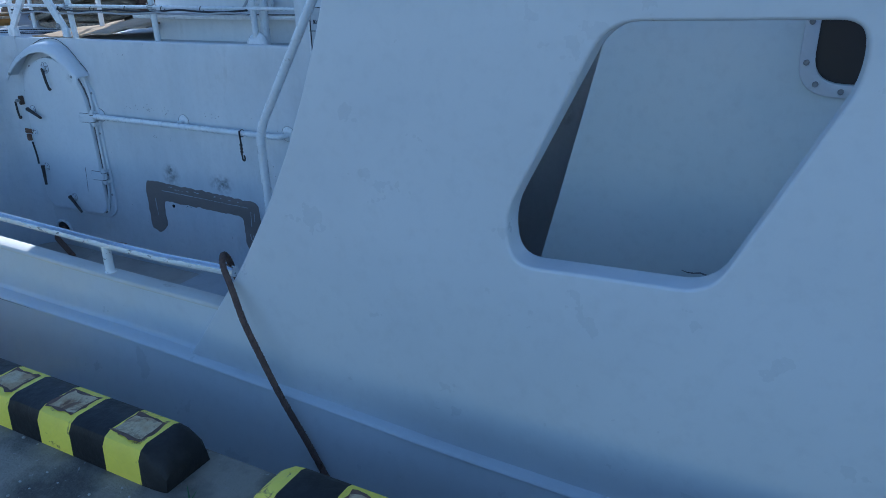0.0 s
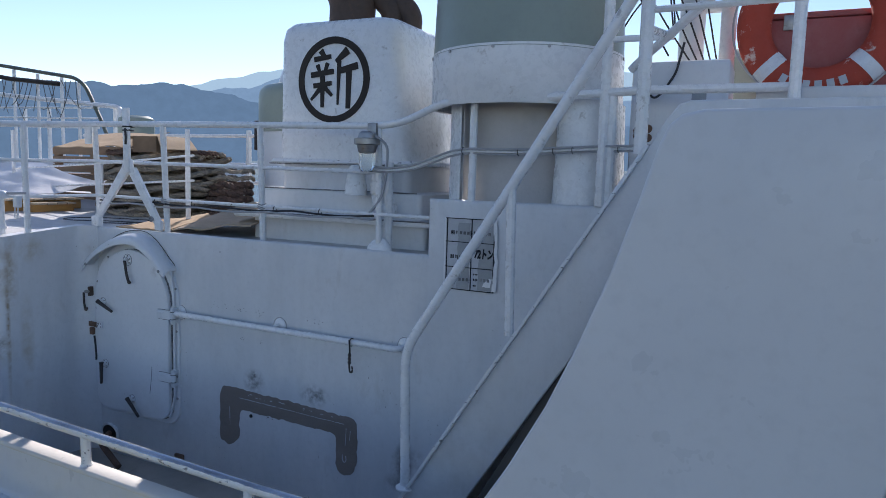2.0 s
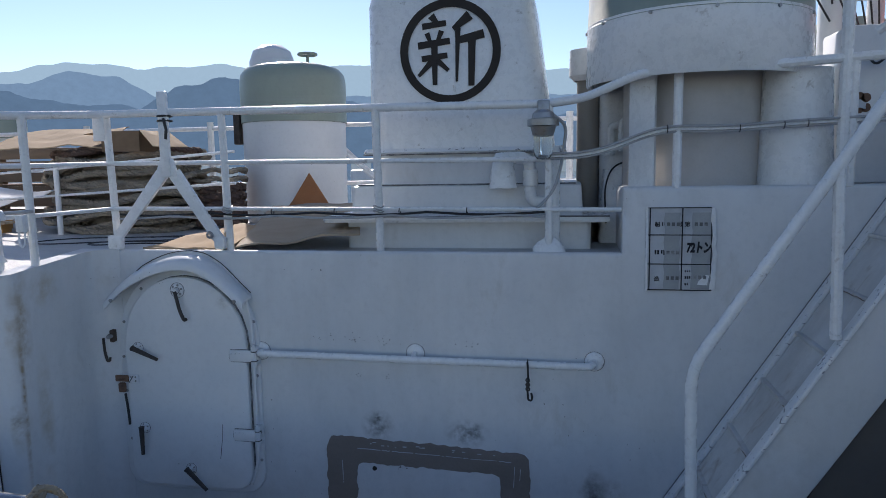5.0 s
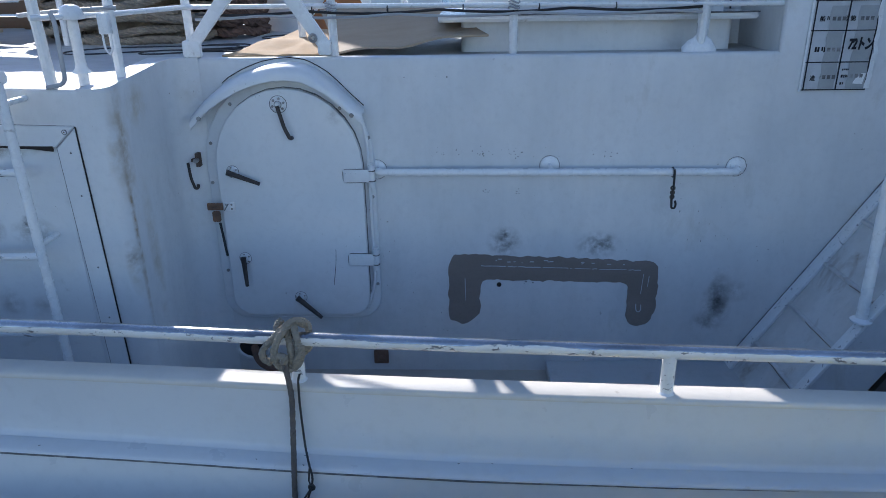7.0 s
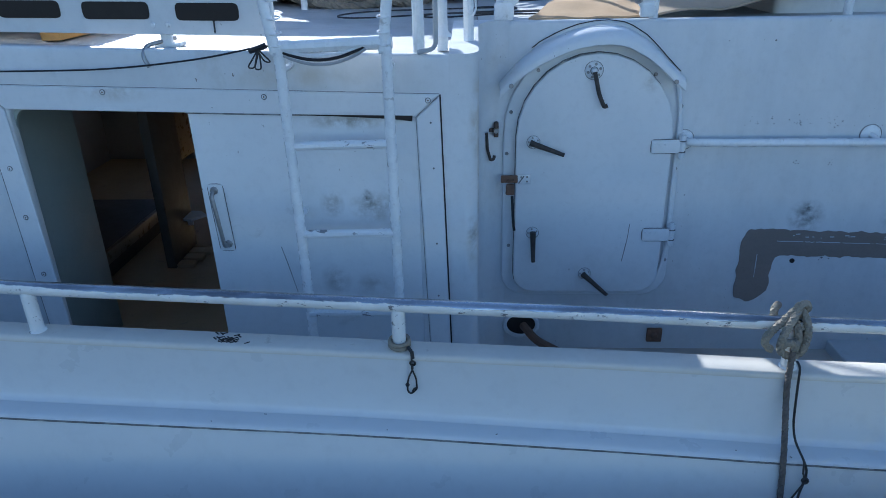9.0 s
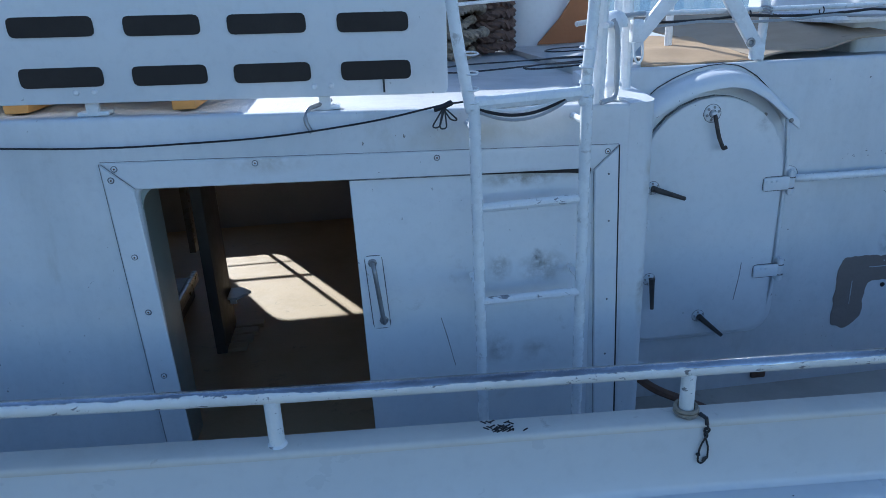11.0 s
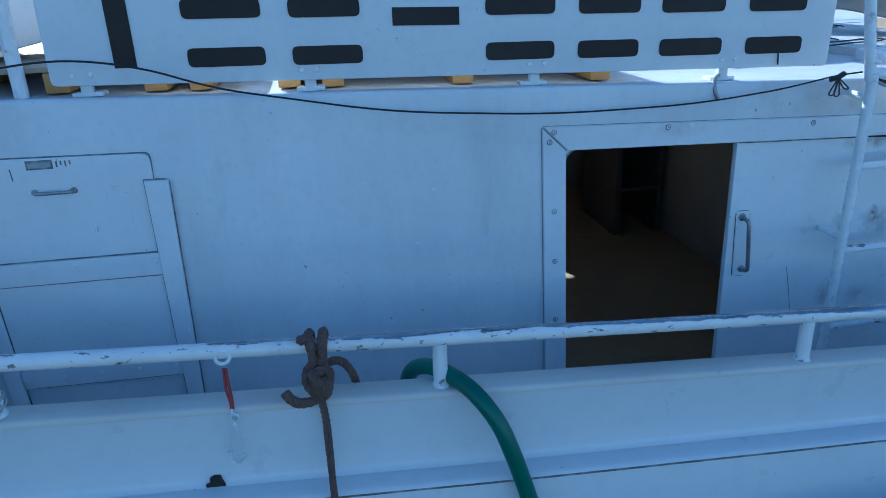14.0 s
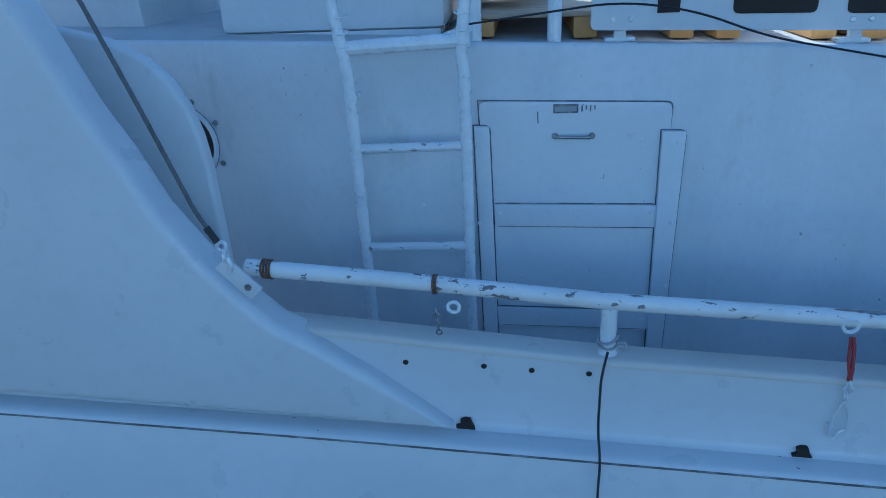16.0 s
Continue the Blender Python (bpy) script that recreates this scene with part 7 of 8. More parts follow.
brn = knot(-8.395, ROPEBROWN, 0.0135, "dark brown rope hitched round the gunwale rail", (
    ((-0.014, -0.04, -0.06), (-0.012, -0.04, -0.01), (-0.018, -0.03, 0.025), (-0.018, 0.0, 0.038), (-0.018, 0.03, 0.02), (-0.018, 0.032, -0.03)),
    ((0.010, -0.04, -0.06), (0.010, -0.04, -0.01), (0.016, -0.03, 0.025), (0.018, 0.0, 0.038), (0.018, 0.03, 0.02), (0.018, 0.032, -0.03)),
    ((-0.045, -0.02, 0.028), (-0.032, -0.025, 0.034), (-0.02, -0.02, 0.034)),
    ((-0.014, -0.04, -0.03), (-0.034, -0.05, -0.05), (-0.035, -0.06, -0.085), (-0.007, -0.066, -0.11), (0.023, -0.06, -0.09), (0.026, -0.05, -0.055), (0.007, -0.056, -0.04), (-0.015, -0.068, -0.055), (-0.012, -0.074, -0.09), (0.011, -0.078, -0.095), (0.014, -0.07, -0.06)),
    ((0.020, -0.05, -0.06), (0.020, -0.06, -0.1), (0.000, -0.068, -0.125), (-0.020, -0.06, -0.105)),
    ((-0.024, -0.07, -0.04), (-0.003, -0.085, -0.07), (0.019, -0.075, -0.105)),
    ((0.014, -0.045, -0.03), (0.000, -0.05, -0.07), (-0.007, -0.05, -0.10)),
    ((0.01, -0.06, -0.118), (-0.03, -0.075, -0.125), (-0.062, -0.085, -0.118), (-0.082, -0.085, -0.098), (-0.09, -0.08, -0.085)),
), ((-8.385, 1.65, -0.4), (-8.375, 1.55, -1.65)), (-0.005, -0.068, -0.11))
part("loop_end", laid_rope(fillet([(-8.40, 1.925, 0.50), (-8.385, 1.95, 0.535), (-8.36, 1.968, 0.54), (-8.335, 1.99, 0.52), (-8.315, 2.01, 0.48), (-8.303, 2.026, 0.43), (-8.30, 2.05, 0.38)], 0.03, 5), 0.012, 0.055, 3, None, 5), ROPEBROWN, brn)
mr = thing("dark_mooring_hose", (-1.9, 1.8, 0.4), "dark ribbed mooring line running over the rail to the quay", "mooring line")
pts = [(-2.10, 2.10, 0.15), (-2.03, 1.98, 0.30), (-1.97, 1.90, 0.42), (-1.94, 1.845, 0.462), (-1.90, 1.795, 0.44), (-1.83, 1.76, 0.37), (-1.745, 1.71, 0.27), (-1.59, 1.695, -0.01), (-1.47, 1.69, -0.19), (-1.29, 1.65, -0.42), (-0.95, 1.55, -1.0)]
part("line", laid_rope(fillet(pts, 0.08, 5), 0.0132, 0.03, 3, None, 5), ROPEBROWN, mr)
hose = thing("green_hose", (-8.0, 1.9, 0.4), "thick green rubber hose hanging over the gunwale", "hose")
pts = [(-8.16, 2.28, -0.5), (-8.16, 2.24, 0.15), (-8.14, 2.14, 0.385), (-8.08, 2.02, 0.458), (-8.00, 1.89, 0.452), (-7.937, 1.83, 0.375), (-7.90, 1.81, 0.27), (-7.85, 1.79, 0.10), (-7.81, 1.72, -0.15), (-7.79, 1.59, -0.6), (-7.79, 1.55, -1.65)]
part("hose_body", tube(fillet(pts, 0.1, 6), 0.024, 14), HOSE, hose)
hose2 = thing("green_hose", (-10.1, 2.2, 0.5), "green rubber hose lying along the side deck", "hose")
part("hose_body", tube(fillet([(-11.2, 2.62, 0.62), (-10.75, 2.60, 0.47), (-10.55, 2.6, 0.33), (-10.4, 2.6, 0.19), (-10.2, 2.6, -0.1), (-10.0, 2.55, -0.5)], 0.15), 0.0265, 14), HOSE, hose2)


def thin_cord(name, pts, r, mat, label, cat="cord"):
    ob = thing(name, pts[0], label, cat)
    part("strand", tube(fillet(pts, 0.04, 4), r, 6), mat, ob)
    return ob


cz = cap_z(-9.2)
cord = thin_cord("tether_line", [(-9.205, 1.91, cz + 0.03), (-9.215, 1.885, cz + 0.006), (-9.222, 1.875, cz - 0.03), (-9.225, 1.86, 0.33), (-9.217, 1.832, 0.25), (-9.224, 1.808, 0.16), (-9.214, 1.78, 0.05), (-9.20, 1.67, -0.2), (-9.2, 1.56, -1.6)], 0.0033, RUBBER, "thin black cord tied to a rail post")
b = bmesh.new()
for k in range(2):
    tube([(-9.2 + 0.0245 * math.cos(a), cap_y(-9.2) + 0.0245 * math.sin(a), cz + 0.03 + 0.014 * k + 0.010 * math.sin(a + k)) for a in np.arange(0, 6.28, 0.5)], 0.0038, 5, b, closed=True)
tube(fillet([(-9.18, 1.925, cz + 0.045), (-9.165, 1.91, cz + 0.06), (-9.16, 1.905, cz + 0.045), (-9.175, 1.92, cz + 0.03)], 0.01), 0.004, 5, b)
part("binding", b, GREYCABLE, cord)
tag_line = thin_cord("tether_line", [(-4.70, 1.885, 0.315), (-4.70, 1.862, 0.31), (-4.70, 1.852, 0.24), (-4.695, 1.842, 0.128), (-4.688, 1.825, 0.08), (-4.672, 1.79, 0.045), (-4.662, 1.778, 0.018), (-4.666, 1.770, -0.013), (-4.684, 1.757, -0.063), (-4.69, 1.70, -0.22)], 0.0036, RUBBER, "thin black cord with a knot hanging beside the mooring line")
part("strand", tube([(-4.672, 1.784, 0.045), (-4.674, 1.772, 0.01), (-4.666, 1.766, -0.013), (-4.705, 1.752, -0.07), (-4.73, 1.70, -0.2)], 0.003, 6), RUBBER, tag_line)
part("knot", lump(ring(-4.666, 1.768, -0.013, 0.007, 0.005, 10, 6, "y"), 0.002, 60.0), RUBBER, tag_line)


hang = thing("hanging_strap", (-5.9, 2.72, 1.42), "thin black cord with a hook hanging by the ladder", "cord")
part("strap", tube([(-5.89, 2.72, 1.80), (-5.898, 2.72, 1.70), (-5.908, 2.72, 1.60)], 0.008, 6), RUBBER, hang)
part("cord", tube([(-5.908, 2.72, 1.60), (-5.912, 2.72, 1.50), (-5.916, 2.72, 1.42)], 0.0035, 6), RUBBER, hang)


def snap_wire(x, y, z, size, r, mat, ob):
    """Swivel links and a wire snap that hangs from z."""
    for k in range(3):
        part("link", ring(x + 0.002 * (k % 2), y, z - size * (0.05 + 0.1 * k), size * 0.06, r * 1.2, 10, 5, "y" if k % 2 else "x"), mat, ob)
    z -= size * 0.33
    pts = [(0.0, 0.0), (-0.10, -0.22), (-0.13, -0.45), (-0.13, -0.60), (-0.05, -0.67), (0.03, -0.60), (0.10, -0.50), (0.02, -0.52), (-0.02, -0.60)]
    b2 = tube(fillet([(x + size * u, y, z + size * v) for u, v in pts], 0.012, 3), r, 6)
    tube([(x, y, z), (x + 0.08 * size, y, z - 0.25 * size), (x + 0.09 * size, y, z - 0.5 * size)], r, 6, b2)
    ring(x - 0.13 * size, y, z - 0.42 * size, size * 0.03, r * 1.2, 8, 5, "z", b2)
    part("snap", b2, mat, ob)


rc = thing("snap_clip", (-8.63, 1.87, 0.3), "steel wire snap on a red strap under the rail", "snap clip")
part("ring", ring(-8.636, 1.94, 0.60, 0.018, 0.0052, 18), PIPEWHITE, rc, "white ring under the rail")
part("strap", tube([(-8.63, 1.93, 0.575), (-8.628, 1.92, 0.555), (-8.625, 1.914, 0.50)], 0.0045, 6), REDSTRAP, rc, "red woven strap")
part("strap", tube([(-8.635, 1.93, 0.575), (-8.636, 1.918, 0.52), (-8.627, 1.911, 0.468)], 0.004, 6), REDSTRAP, rc, "red woven strap")
part("strap_end", tube([(-8.626, 1.914, 0.50), (-8.627, 1.911, 0.464)], 0.0065, 6), REDSTRAP, rc, "red woven strap")
snap_wire(-8.627, 1.909, 0.464, 0.175, 0.0026, GALV, rc)
bc = thing("snap_clip", (-5.84, 1.87, 0.1), "black snap clip tied round a rail post", "snap clip")
for k in range(2):
    part("binding", tube([(-5.84 + 0.029 * math.cos(a), cap_y(-5.84) + 0.029 * math.sin(a), cap_z(-5.84) + 0.012 + 0.012 * k + 0.003 * math.sin(a)) for a in np.arange(0, 6.28, 0.4)], 0.0065, 5, None, closed=True), ROPEGREY, bc)
part("lead", tube([(-5.812, 1.93, 0.325), (-5.80, 1.913, 0.319), (-5.798, 1.909, 0.30)], 0.006, 6), RUBBER, bc)
snap_wire(-5.800, 1.908, 0.303, 0.128, 0.0028, RUBBER, bc)
eye = thing("rail_eye", (-9.60, 1.93, 0.6), "white eye ring and chain under the rail", "eye ring")
part("ring", ring(-9.588, 1.925, 0.642, 0.0145, 0.005, 18), PIPEWHITE, eye)
b = bmesh.new()
for k in range(6):
    ring(-9.632 + 0.001 * k, 1.92, 0.632 - 0.012 * k, 0.007, 0.0023, 10, 5, "y" if k % 2 else "x", b)
part("chain", b, STEEL, eye)
for x, y0, z0 in ((-9.64, 1.957, rail_at(-9.64)[2]), (-10.075, 1.943, 0.737)):
    b = bmesh.new()
    for k in range(2 if x > -10 else 4):
        tube([(x + 0.007 * k, y0 + 0.0235 * math.cos(a), z0 - 0.001 * k * (x < -10) + 0.0235 * math.sin(a)) for a in np.arange(0, 6.28, 0.5)], 0.0032, 5, b, closed=True)
    part("rope_binding", b, RUST, eye)

# holes and scuppers in the bulwark
b = bmesh.new()
for x, hz in ((-9.72, 0.478), (-9.515, 0.472), (-9.392, 0.463), (-9.247, 0.457)):
    y = cap_y(x) - 0.0368
    bolt(x, y, hz, 0.008, 0.003, b)
structure(part("trim_holes", b, BLACK), "row of small dark holes in the bulwark", "holes")


def scupper(x, z):
    pts = [(-0.03, -0.012), (-0.015, -0.016), (0.0, -0.012), (0.03, -0.015), (0.026, -0.004), (0.018, 0.008), (0.014, 0.022), (-0.004, 0.024), (-0.018, 0.018), (-0.016, 0.004), (-0.032, 0.0)]
    y = cap_y(x) - 0.0385
    structure(part("trim_scupper", slab([(x + u * 0.85, z + v * 0.9) for u, v in pts], y - 0.014, y + 0.03), BLACK, smooth=False), "ragged dark scupper hole in the bulwark", "scupper")


scupper(-9.565, rub_z(-9.565) + 0.030)
scupper(-8.70, rub_z(-8.70) + 0.028)
b = bmesh.new()
rnd = random.Random(8)
for _ in range(26):
    x, y = -6.365 + rnd.gauss(0, 0.026), cap_y(-6.36) + 0.006 + rnd.uniform(-0.028, 0.028)
    a = rnd.choice((0.5, 0.6, 2.2, 2.4, 0.4))
    t = box(-0.009, 0.009, -0.0022, 0.0022, 0, 0.001)
    turned(t, Matrix.Translation((x, y, cap_z(x) + 0.0004)) @ Matrix.Rotation(a, 4, "Z"))
    add(b, t)
structure(part("trim_flaked_paint", b, BLACK, smooth=False), "small dark flakes where the cap's paint has worn", "paint wear")
b = bmesh.new()
for k in range(22):
    x = rnd.uniform(-10.2, -3.0)
    e = rnd.choice((0.05, 0.055, 0.06, 0.09, 0.1))
    t = box(-rnd.uniform(0.001, 0.006), rnd.uniform(0.001, 0.004), -0.0012, 0.0012, -0.001, 0.0012)
    turned(t, Matrix.Translation((x, cap_y(x) - e, rub_z(x) + table(e, (0.03, 0.052, 0.085, 0.104), (0.021, 0.019, 0.016, 0.0125)))) @ Matrix.Rotation(rnd.gauss(0, 0.35), 4, "Z"))
    add(b, t)
structure(part("trim_chips", b, SEAM, smooth=False), "tiny dark chips in the rubbing ledge", "paint chips")

# wire stay on the bow bulwark
stay = thing("wire_stay", (-10.2, 1.9, 0.7), "steel wire stay with a shackle on the bow bulwark", "wire stay")
part("wire", laid_rope([(-10.72, 1.86, 2.45), (-10.351, 1.86, 1.401), (-10.27, 1.86, 1.172), (-10.186, 1.86, 0.923), (-10.158, 1.86, 0.869)], 0.0055, 0.025, 4, None, 5), DARKSTEEL, stay)
part("ferrule", tube([(-10.166, 1.86, 0.883), (-10.145, 1.86, 0.845)], 0.0085, 8), RUBBER, stay, "black ferrule")
b = ring(-10.136, 1.86, 0.833, 0.012, 0.005, 14, 6)
ring(-10.128, 1.858, 0.81, 0.013, 0.005, 14, 6, "x", b)
tube(fillet([(-10.128, 1.858, 0.805), (-10.118, 1.855, 0.782), (-10.128, 1.86, 0.762)], 0.01), 0.008, 6, b)
part("shackle", b, GALV, stay, "galvanised shackle")
t = box(-0.022, 0.022, -0.005, 0.005, -0.058, 0.058, 0.0015)
turned(t, Matrix.Translation((-10.107, 1.8605, 0.749)) @ Matrix.Rotation(radians(-43), 4, "Y"))
pad = part("pad_plate", t, GELCOAT, stay)
part("bolt", bolt(-10.085, 1.855, 0.726, 0.009, 0.006), STEEL, pad)
# ---- behind the ventilator ----
eb = thing("electric_cabinet", (-1.4, 3.9, 1.41), "white steel electrical cabinet with stickers", "cabinet")
part("body", box(-1.70, -1.225, 3.66, 4.0, 1.416, 2.165, 0.02), DOORWHITE, eb)
b = bmesh.new()
for k in range(7):
    a = k * 0.9
    slab(circle(-1.625 + 0.035 * math.cos(a) * (k > 0), 1.80 + 0.03 * math.sin(a) * (k > 0), 0.022, 10), 3.656, 3.662, bm=b)
part("dark_sticker", b, RUST, eb, "dark peeled sticker", smooth=False)
part("sticker_middle", slab(ragged([(-1.65, 1.775), (-1.60, 1.77), (-1.598, 1.80), (-1.63, 1.815)], 0.008, 6.0, 0.01), 3.6535, 3.656), PAPER, eb, "pale torn paper", smooth=False)
b = bmesh.new()
for z in (1.96, 1.89):
    box(-1.40, -1.33, 3.657, 3.662, z, z + 0.05, 0, b)
part("faded_print", b, TAPE, eb, "faded grey printed blocks", smooth=False)
lettering("printed_mark", "圧", -1.405, 3.657, 1.83, 0.08, INK, eb, "black printed character")
part("hook_wire", tube(fillet([(-1.62, 3.64, 2.02), (-1.58, 3.63, 1.97), (-1.54, 3.63, 2.0), (-1.48, 3.64, 2.10), (-1.45, 3.65, 2.25)], 0.03), 0.006, 6), RUBBER, eb)
mast = thing("mast", (-1.45, 4.35, 1.4), "white ship's mast with pipes, cables and a beige lamp", "mast")
part("mast_pole", tube([(-1.508, 4.45, 1.4), (-1.508, 4.45, 4.4)], 0.075, 18), DOORWHITE, mast)
part("side_pipe", tube([(-1.30, 4.40, 1.9), (-1.30, 4.40, 4.4)], 0.045, 12), PIPEWHITE, mast)
b = slab([(-1.45, 2.62), (-1.43, 2.78), (-1.38, 2.86), (-1.28, 2.915), (-0.84, 2.97), (3.0, 3.35), (3.0, 3.75), (-1.45, 3.30)], 4.36, 4.54, bev=0.015)
part("beam", b, BEIGE, mast, "cream overhead beam with a rounded knee")
part("cross_arm", tube([(-2.15, 4.40, 3.075), (-1.508, 4.42, 3.05)], 0.04, 12), BEIGE, mast, "cream cross arm")
part("work_lamp", lathe([(0.0, 3.215), (0.05, 3.21), (0.085, 3.17), (0.095, 3.11), (0.08, 3.05), (0.045, 3.02), (0, 3.015)], (-2.01, 4.31, 0), 20), GREENDARK, mast, "round green lamp housing")
t = lathe([(0.0, 0.0), (0.055, 0.0), (0.065, 0.02), (0.07, 0.05), (0.093, 0.125), (0.085, 0.122), (0.05, 0.04)], n=24)
turned(t, Matrix.Translation((-1.345, 4.13, 2.745)) @ Matrix.Rotation(radians(84), 4, "Y"))
part("lamp_shell", t, YELLOW, mast, "beige horn-shaped lamp shell")
part("lamp_arm", tube(fillet([(-1.29, 4.15, 2.665), (-1.29, 4.20, 2.60), (-1.30, 4.44, 2.59), (-1.508, 4.45, 2.59)], 0.05), 0.03, 10), PIPEWHITE, mast)
part("lamp_arm", tube([(-1.30, 4.30, 2.60), (-0.9, 4.32, 2.62)], 0.035, 10), PIPEWHITE, mast)
part("hoop", tube([(-1.62 + 0.05 * math.cos(a), 4.36, 2.90 + 0.07 * math.sin(a)) for a in np.arange(0.6, 5.2, 0.3)], 0.008, 6), PIPEWHITE, mast, "white pipe hoop")
for pts in (((-1.868, 4.2, 2.781), (-1.77, 4.2, 2.60), (-1.673, 4.2, 2.407), (-1.60, 4.2, 2.28)), ((-1.635, 4.2, 2.80), (-1.66, 4.2, 2.72), (-1.81, 4.2, 2.548), (-1.87, 4.2, 2.45)), ((-1.66, 4.22, 3.06), (-1.64, 4.2, 2.85), (-1.60, 4.2, 2.7), (-1.575, 4.24, 2.4)), ((-1.66, 4.22, 3.06), (-1.62, 4.2, 2.84), (-1.615, 4.2, 2.66), (-1.58, 4.24, 2.38))):
    part("mast_cable", tube(fillet([Vector(q) for q in pts], 0.08), 0.0055, 6), RUBBER, mast)
for k in range(5):
    x = -1.85 + 0.12 * k
    part("mast_cable", tube(fillet([(x, 4.2, 3.3), (x + 0.1 * math.sin(k * 2.0), 4.15, 2.85), (-1.62 + 0.05 * k, 4.1, 2.45 + 0.05 * k), (-1.45 + 0.03 * k, 4.25, 2.2)], 0.2), 0.005, 6), RUBBER, mast)
for x, y in ((-1.865, 3.95), (-1.738, 3.95)):
    rib = [(r, 0.035 * k + h) for k in range(12) for r, h in ((0.02, 0), (0.038, 0.012), (0.02, 0.03))]
    part("insulator", lathe(rib, (x, y, 2.82), 12), CREAM, mast, "ribbed pale insulator")
    part("insulator_clamp", box(x - 0.035, x + 0.035, y - 0.03, y + 0.03, 2.74, 2.815, 0.01), HANDLE, mast)
for x, y, z in ((-2.65, 4.9, 2.35), (-1.15, 5.2, 2.45)):
    v2 = thing("small_ventilator", (x, y, 1.1), "smaller green and white mushroom ventilator", "ventilator")
    part("cap", lathe([(0, z + 0.02), (0.2, z), (0.26, z - 0.06), (0.27, z - 0.45)], (x, y, 0), 28), GREEN, v2, "sage green cap")
    part("stem", lathe([(0.2, z - 0.44), (0.2, 1.09)], (x, y, 0), 28), DOORWHITE, v2, "white stem")

# ---- neighbouring gear further forward ----
b = bmesh.new()
rows = []
for j in range(25):
    v = j / 24
    row = []
    for i in range(33):
        u = i / 32
        x = -9.6 + (2.2 + 0.5 * v) * u
        y = 3.95 + 0.75 * v
        z = 1.17 + 0.38 * v * (1.12 - 0.30 * u) + 0.05 * math.sin(9 * u + 3 * v) * v + 0.03 * noise.noise(Vector((u * 7, v * 5, 2.0))) - 0.05 * u * v
        row.append(b.verts.new((x, y, z)))
    rows.append(row)
for p0, p1 in zip(rows, rows[1:]):
    for i in range(32):
        b.faces.new((p0[i], p0[i + 1], p1[i + 1], p1[i]))
res = bmesh.ops.extrude_face_region(b, geom=b.faces[:])
bmesh.ops.translate(b, verts=[v for v in res["geom"] if isinstance(v, bmesh.types.BMVert)], vec=(0, 0, 0.006))
tagged(part("tarpaulin", b, TARP), "white tarpaulin draped over gear on the roof", "tarpaulin")
for zc in (1.12, 1.44):
    cr = thing("wooden_crate", (-8.05, 5.6, zc), "slatted brown wooden crate on the roof", "crate")
    for k in range(3):
        part("board", box(-8.70, -7.40, 5.35, 5.37, zc + 0.02 + 0.1 * k, zc + 0.10 + 0.1 * k, 0.003), CRATEWOOD, cr)
        part("board", box(-7.42, -7.40, 5.38, 5.95, zc + 0.02 + 0.1 * k, zc + 0.10 + 0.1 * k, 0.003), CRATEWOOD, cr)
    for x in (-8.70, -8.08, -7.48):
        part("post", box(x, x + 0.08, 5.371, 5.43, zc, zc + 0.315, 0.004), CRATEWOOD, cr)
    part("lid_board", box(-8.69, -7.43, 5.38, 5.95, zc + 0.30, zc + 0.318, 0.003), CRATEWOOD, cr)
pallet(-8.0, -7.0, 4.0, 4.4, 1.12, 4, "pale timber planks on the roof by the fence")
gan = thing("far_boat_frame", (-12.5, 9.5, 1.0), "white pipe frame of a neighbouring boat hung with dark line", "frame")
for x, top in ((-15.17, 3.43), (-14.43, 3.32), (-13.71, 3.23), (-13.22, 3.14)):
    part("post", tube([(x, 9.1, 0.5), (x, 9.1, top)], 0.032, 8), PIPEWHITE, gan)
part("rail", tube(fillet([(-17, 9.1, 3.73), (-15.17, 9.1, 3.47), (-13.33, 9.1, 3.21), (-13.03, 9.1, 3.05), (-12.56, 9.1, 2.3), (-12.2, 9.1, 1.6)], 0.15), 0.036, 8), GREENDARK, gan, "dull green top rail")
part("rail", tube(fillet([(-17, 9.1, 3.08), (-15.18, 9.1, 2.90), (-12.2, 9.1, 2.64), (-12.1, 9.1, 2.60), (-12.1, 9.1, 1.6)], 0.08), 0.045, 8), PIPEWHITE, gan)
for z in (2.68, 2.48, 2.3):
    part("rail", tube([(-17, 9.12, z + 0.02), (-12.7, 9.12, z - 0.05)], 0.018, 8), PIPEWHITE, gan)
part("spar", tube([(-17, 9.02, 3.50), (-15.2, 9.02, 3.24), (-13.7, 9.02, 3.09)], 0.045, 8), BLACK, gan, "black spar")
for x in (-14.95, -14.2, -12.3):
    part("post", tube([(x, 9.16, 0.5), (x, 9.16, 2.64)], 0.04, 8), PIPEWHITE, gan)
b = bmesh.new()
rnd = random.Random(12)
for k in range(20):
    x = -15.9 + 0.14 * k
    tube(sag((x, 9.05, 3.3 - 0.06 * (x + 15.9)), (x + rnd.uniform(-0.5, 0.6), 9.05, rnd.uniform(2.3, 2.75)), rnd.uniform(0.02, 0.2), 8), 0.006, 4, b)
part("slack_line", b, RUBBER, gan, "dark slack net")
hullb = box(-20, -11.5, 8.8, 12, -1.7, 1.6, 0.1)
part("boat_side", hullb, GELCOAT, gan, "white side of the boat")
wl = thing("white_launch", (0, 25, -1.7), "white work boat moored across the basin", "boat")
part("hull", loft([(-1.7, -14, 4, 24, 27, 0.5), (-0.4, -15, 5, 23.6, 27.4, 0.5)]), GELCOAT, wl)
part("cabin", box(-11, -5, 24.3, 26.7, -0.4, 1.5, 0.1), WALL, wl)

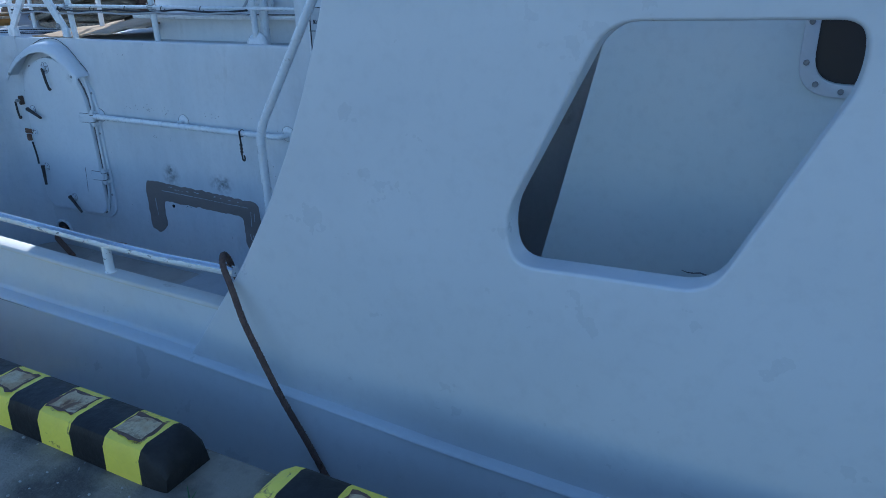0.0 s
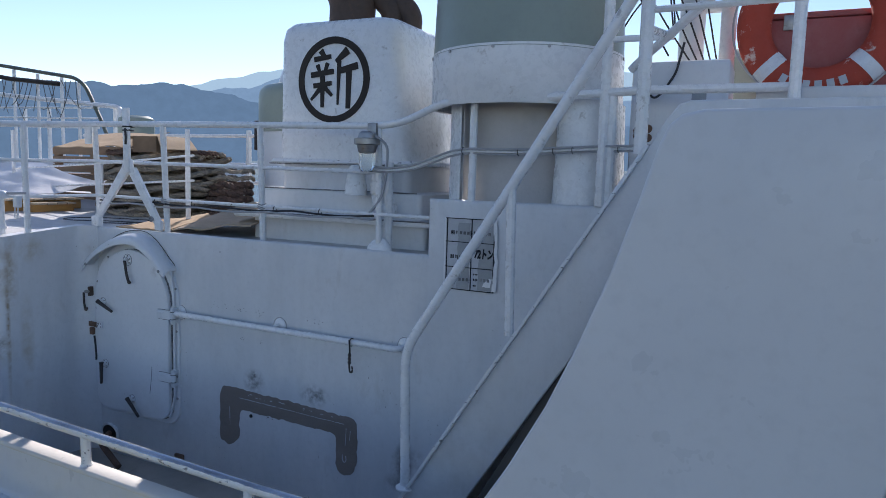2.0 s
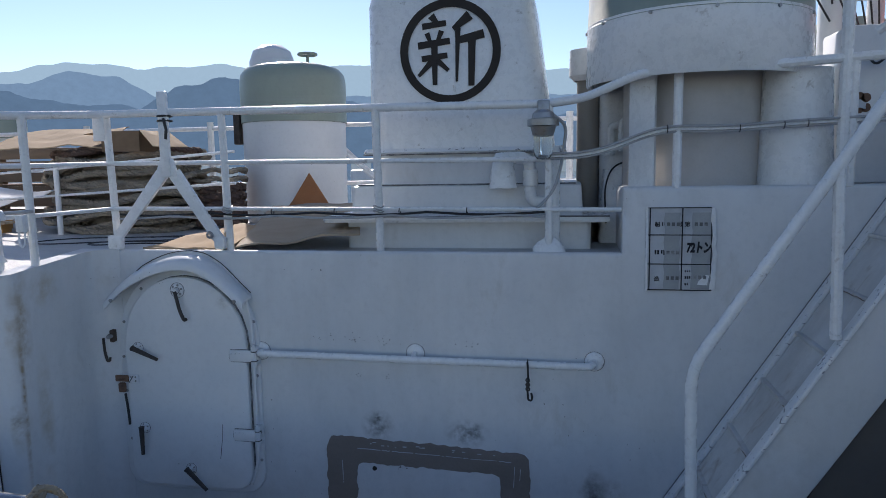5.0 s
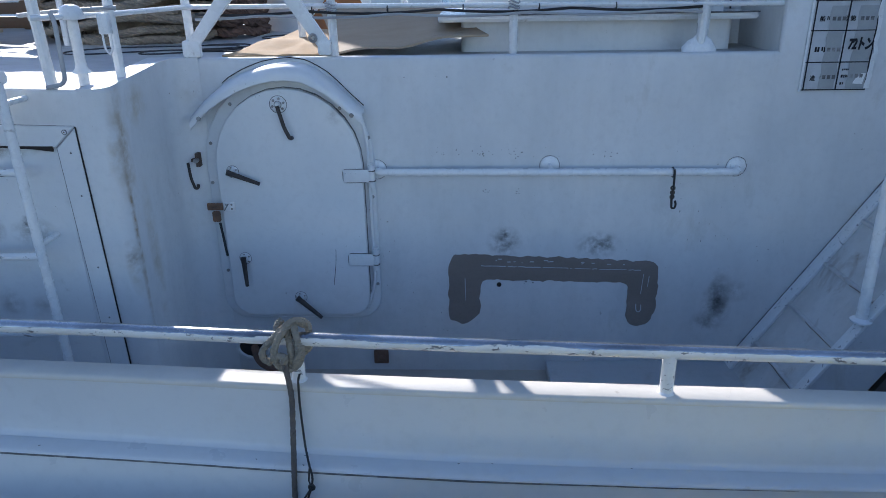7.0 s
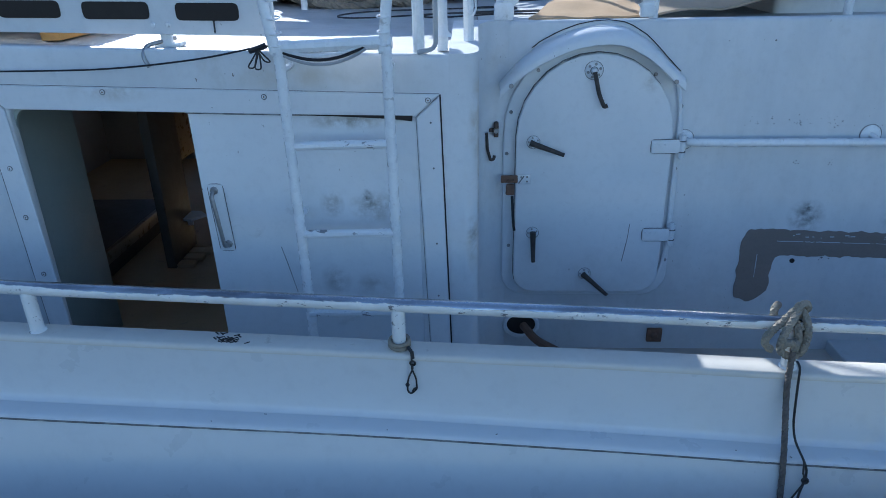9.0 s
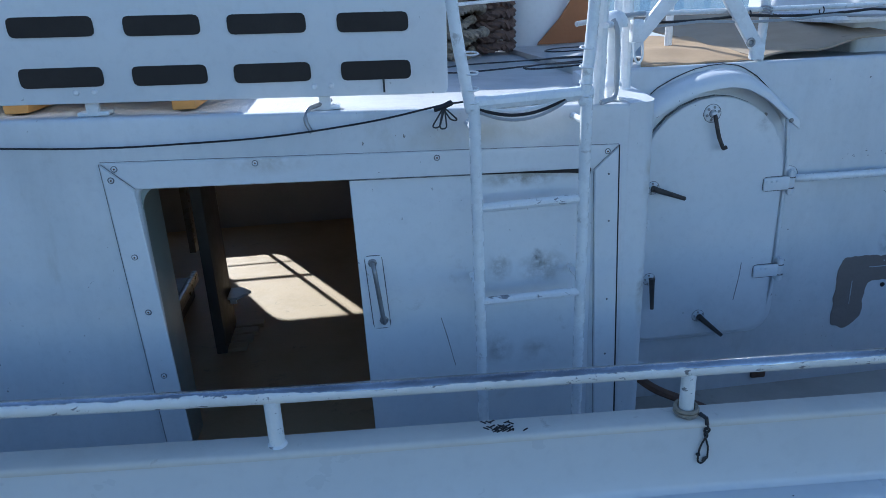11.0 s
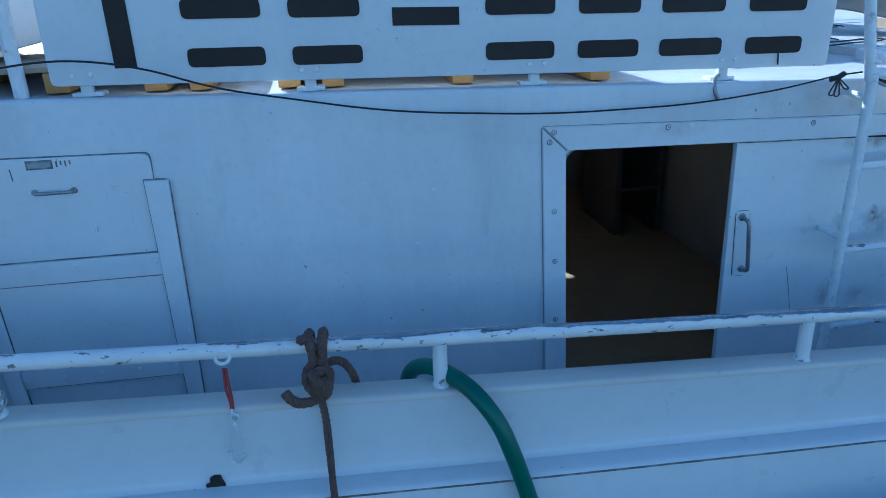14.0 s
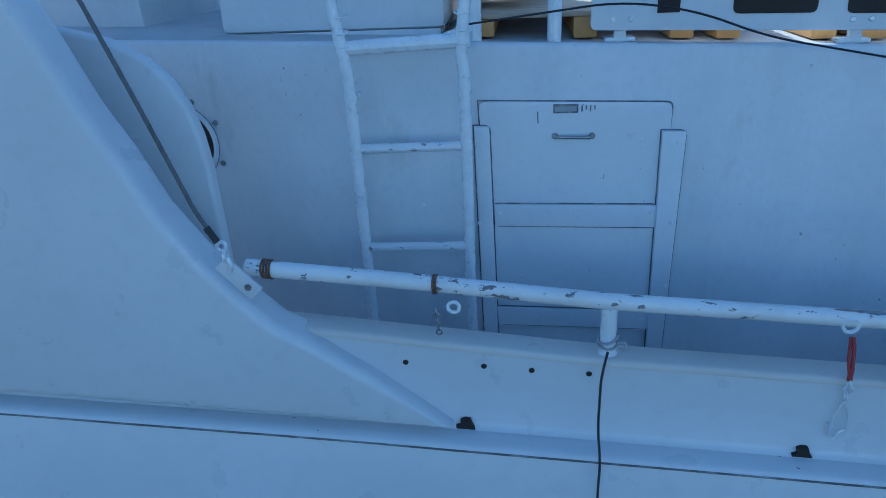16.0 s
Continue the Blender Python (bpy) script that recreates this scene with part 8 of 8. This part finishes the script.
# ---- quay edge stops ----
def kerb(x0, x1, label, flip=False):
    """A quay-edge stop: a concrete bar with sloping faces and rounded ends, banded in yellow and black."""
    ob = thing("quay_stop", ((x0 + x1) / 2, 1.19, 0), label, "kerb stop", "quay stops")
    prof = [(1.10, 0.0), (1.105, 0.09), (1.12, 0.118), (1.145, 0.13), (1.255, 0.13), (1.278, 0.12), (1.292, 0.095), (1.30, 0.0)]
    band, k = 0.163, int(flip)
    x = x1
    while x > x0 + 0.01:
        w = min(0.10 if x == x1 else band, x - x0)
        b = bmesh.new()
        sec = [x, x - w]
        shrink = [1.0, 1.0]
        if x == x1:
            sec, shrink = [x, x - 0.02, x - 0.06, x - w], [0.45, 0.75, 0.95, 1.0]
        rows = []
        for sx, s in zip(sec, shrink):
            sx = x0 + x1 - sx if flip else sx
            rows.append([b.verts.new((sx, 1.19 + (yy - 1.19) * (0.8 + 0.2 * s), zz * s if zz > 0 else 0)) for yy, zz in prof])
        for p0, p1 in zip(rows, rows[1:]):
            for j in range(len(prof) - 1):
                b.faces.new((p0[j], p0[j + 1], p1[j + 1], p1[j]))
        b.faces.new(rows[0])
        b.faces.new(rows[-1][::-1])
        yellow = k % 2 == 1
        part("yellow_band" if yellow else "black_band", b, KERBYELLOW if yellow else KERBBLACK, ob, "chipped yellow paint" if yellow else "chipped black paint")
        if yellow and x < x1:
            e3 = ragged([(x - 0.03, 1.15), (x - w + 0.015, 1.15), (x - w + 0.015, 1.24), (x - 0.03, 1.24)], 0.012, x * 5)
            b = bmesh.new()
            vs = [b.verts.new((x0 + x1 - u if flip else u, v, 0.1315)) for u, v in e3]
            b.faces.new(vs)
            part("worn_patch", b, KERBWORN, ob, "rust-edged bare patch", smooth=False)
            e3 = ragged([(x - 0.018, 1.138), (x - w + 0.006, 1.138), (x - w + 0.006, 1.252), (x - 0.018, 1.252)], 0.02, x * 9 + 2)
            b = bmesh.new()
            b.faces.new([b.verts.new((x0 + x1 - u if flip else u, v, 0.1306)) for u, v in e3])
            part("rust_rim", b, RUST, ob, "dark rust rim", smooth=False)
        x -= w
        k += 1


kerb(-4.6, -1.545, "yellow and black banded concrete stop along the quay edge")
kerb(-1.23, 2.2, "yellow and black banded concrete stop along the quay edge", True)

# weeds and grit by the stops
tuft = thing("weed_tuft", (-1.42, 1.08, 0.0), "small green weed growing at the foot of a quay stop", "weed")
rnd = random.Random(3)
for k in range(9):
    a, ln = rnd.uniform(0, 6.28), rnd.uniform(0.03, 0.07)
    p0 = Vector((-1.42 + rnd.uniform(-0.02, 0.02), 1.08 + rnd.uniform(-0.01, 0.01), -0.002))
    tip = p0 + Vector((ln * 0.7 * math.cos(a), ln * 0.7 * math.sin(a), ln))
    part("blade", tube([p0, p0.lerp(tip, 0.5) + Vector((0, 0, 0.012)), tip], 0.004, 4, taper=lambda s: 1.0 - 0.85 * s), WEED, tuft)
grit = bmesh.new()
for k in range(900):
    x, y, r = rnd.uniform(-4.6, 0.8), rnd.uniform(0.72, 1.09), rnd.uniform(0.002, 0.007)
    t = bmesh.new()
    bmesh.ops.create_icosphere(t, subdivisions=0 + 1, radius=r)
    turned(t, Matrix.Translation((x, y, r * 0.3)) @ Matrix.Diagonal((rnd.uniform(0.7, 1.5), 1.0, 0.7, 1)))
    if k % 3:
        t.free()
        continue
    add(grit, t)
tagged(part("gravel", grit, STONE, smooth=False), "loose pale grit on the quay", "grit", kind="stuff")
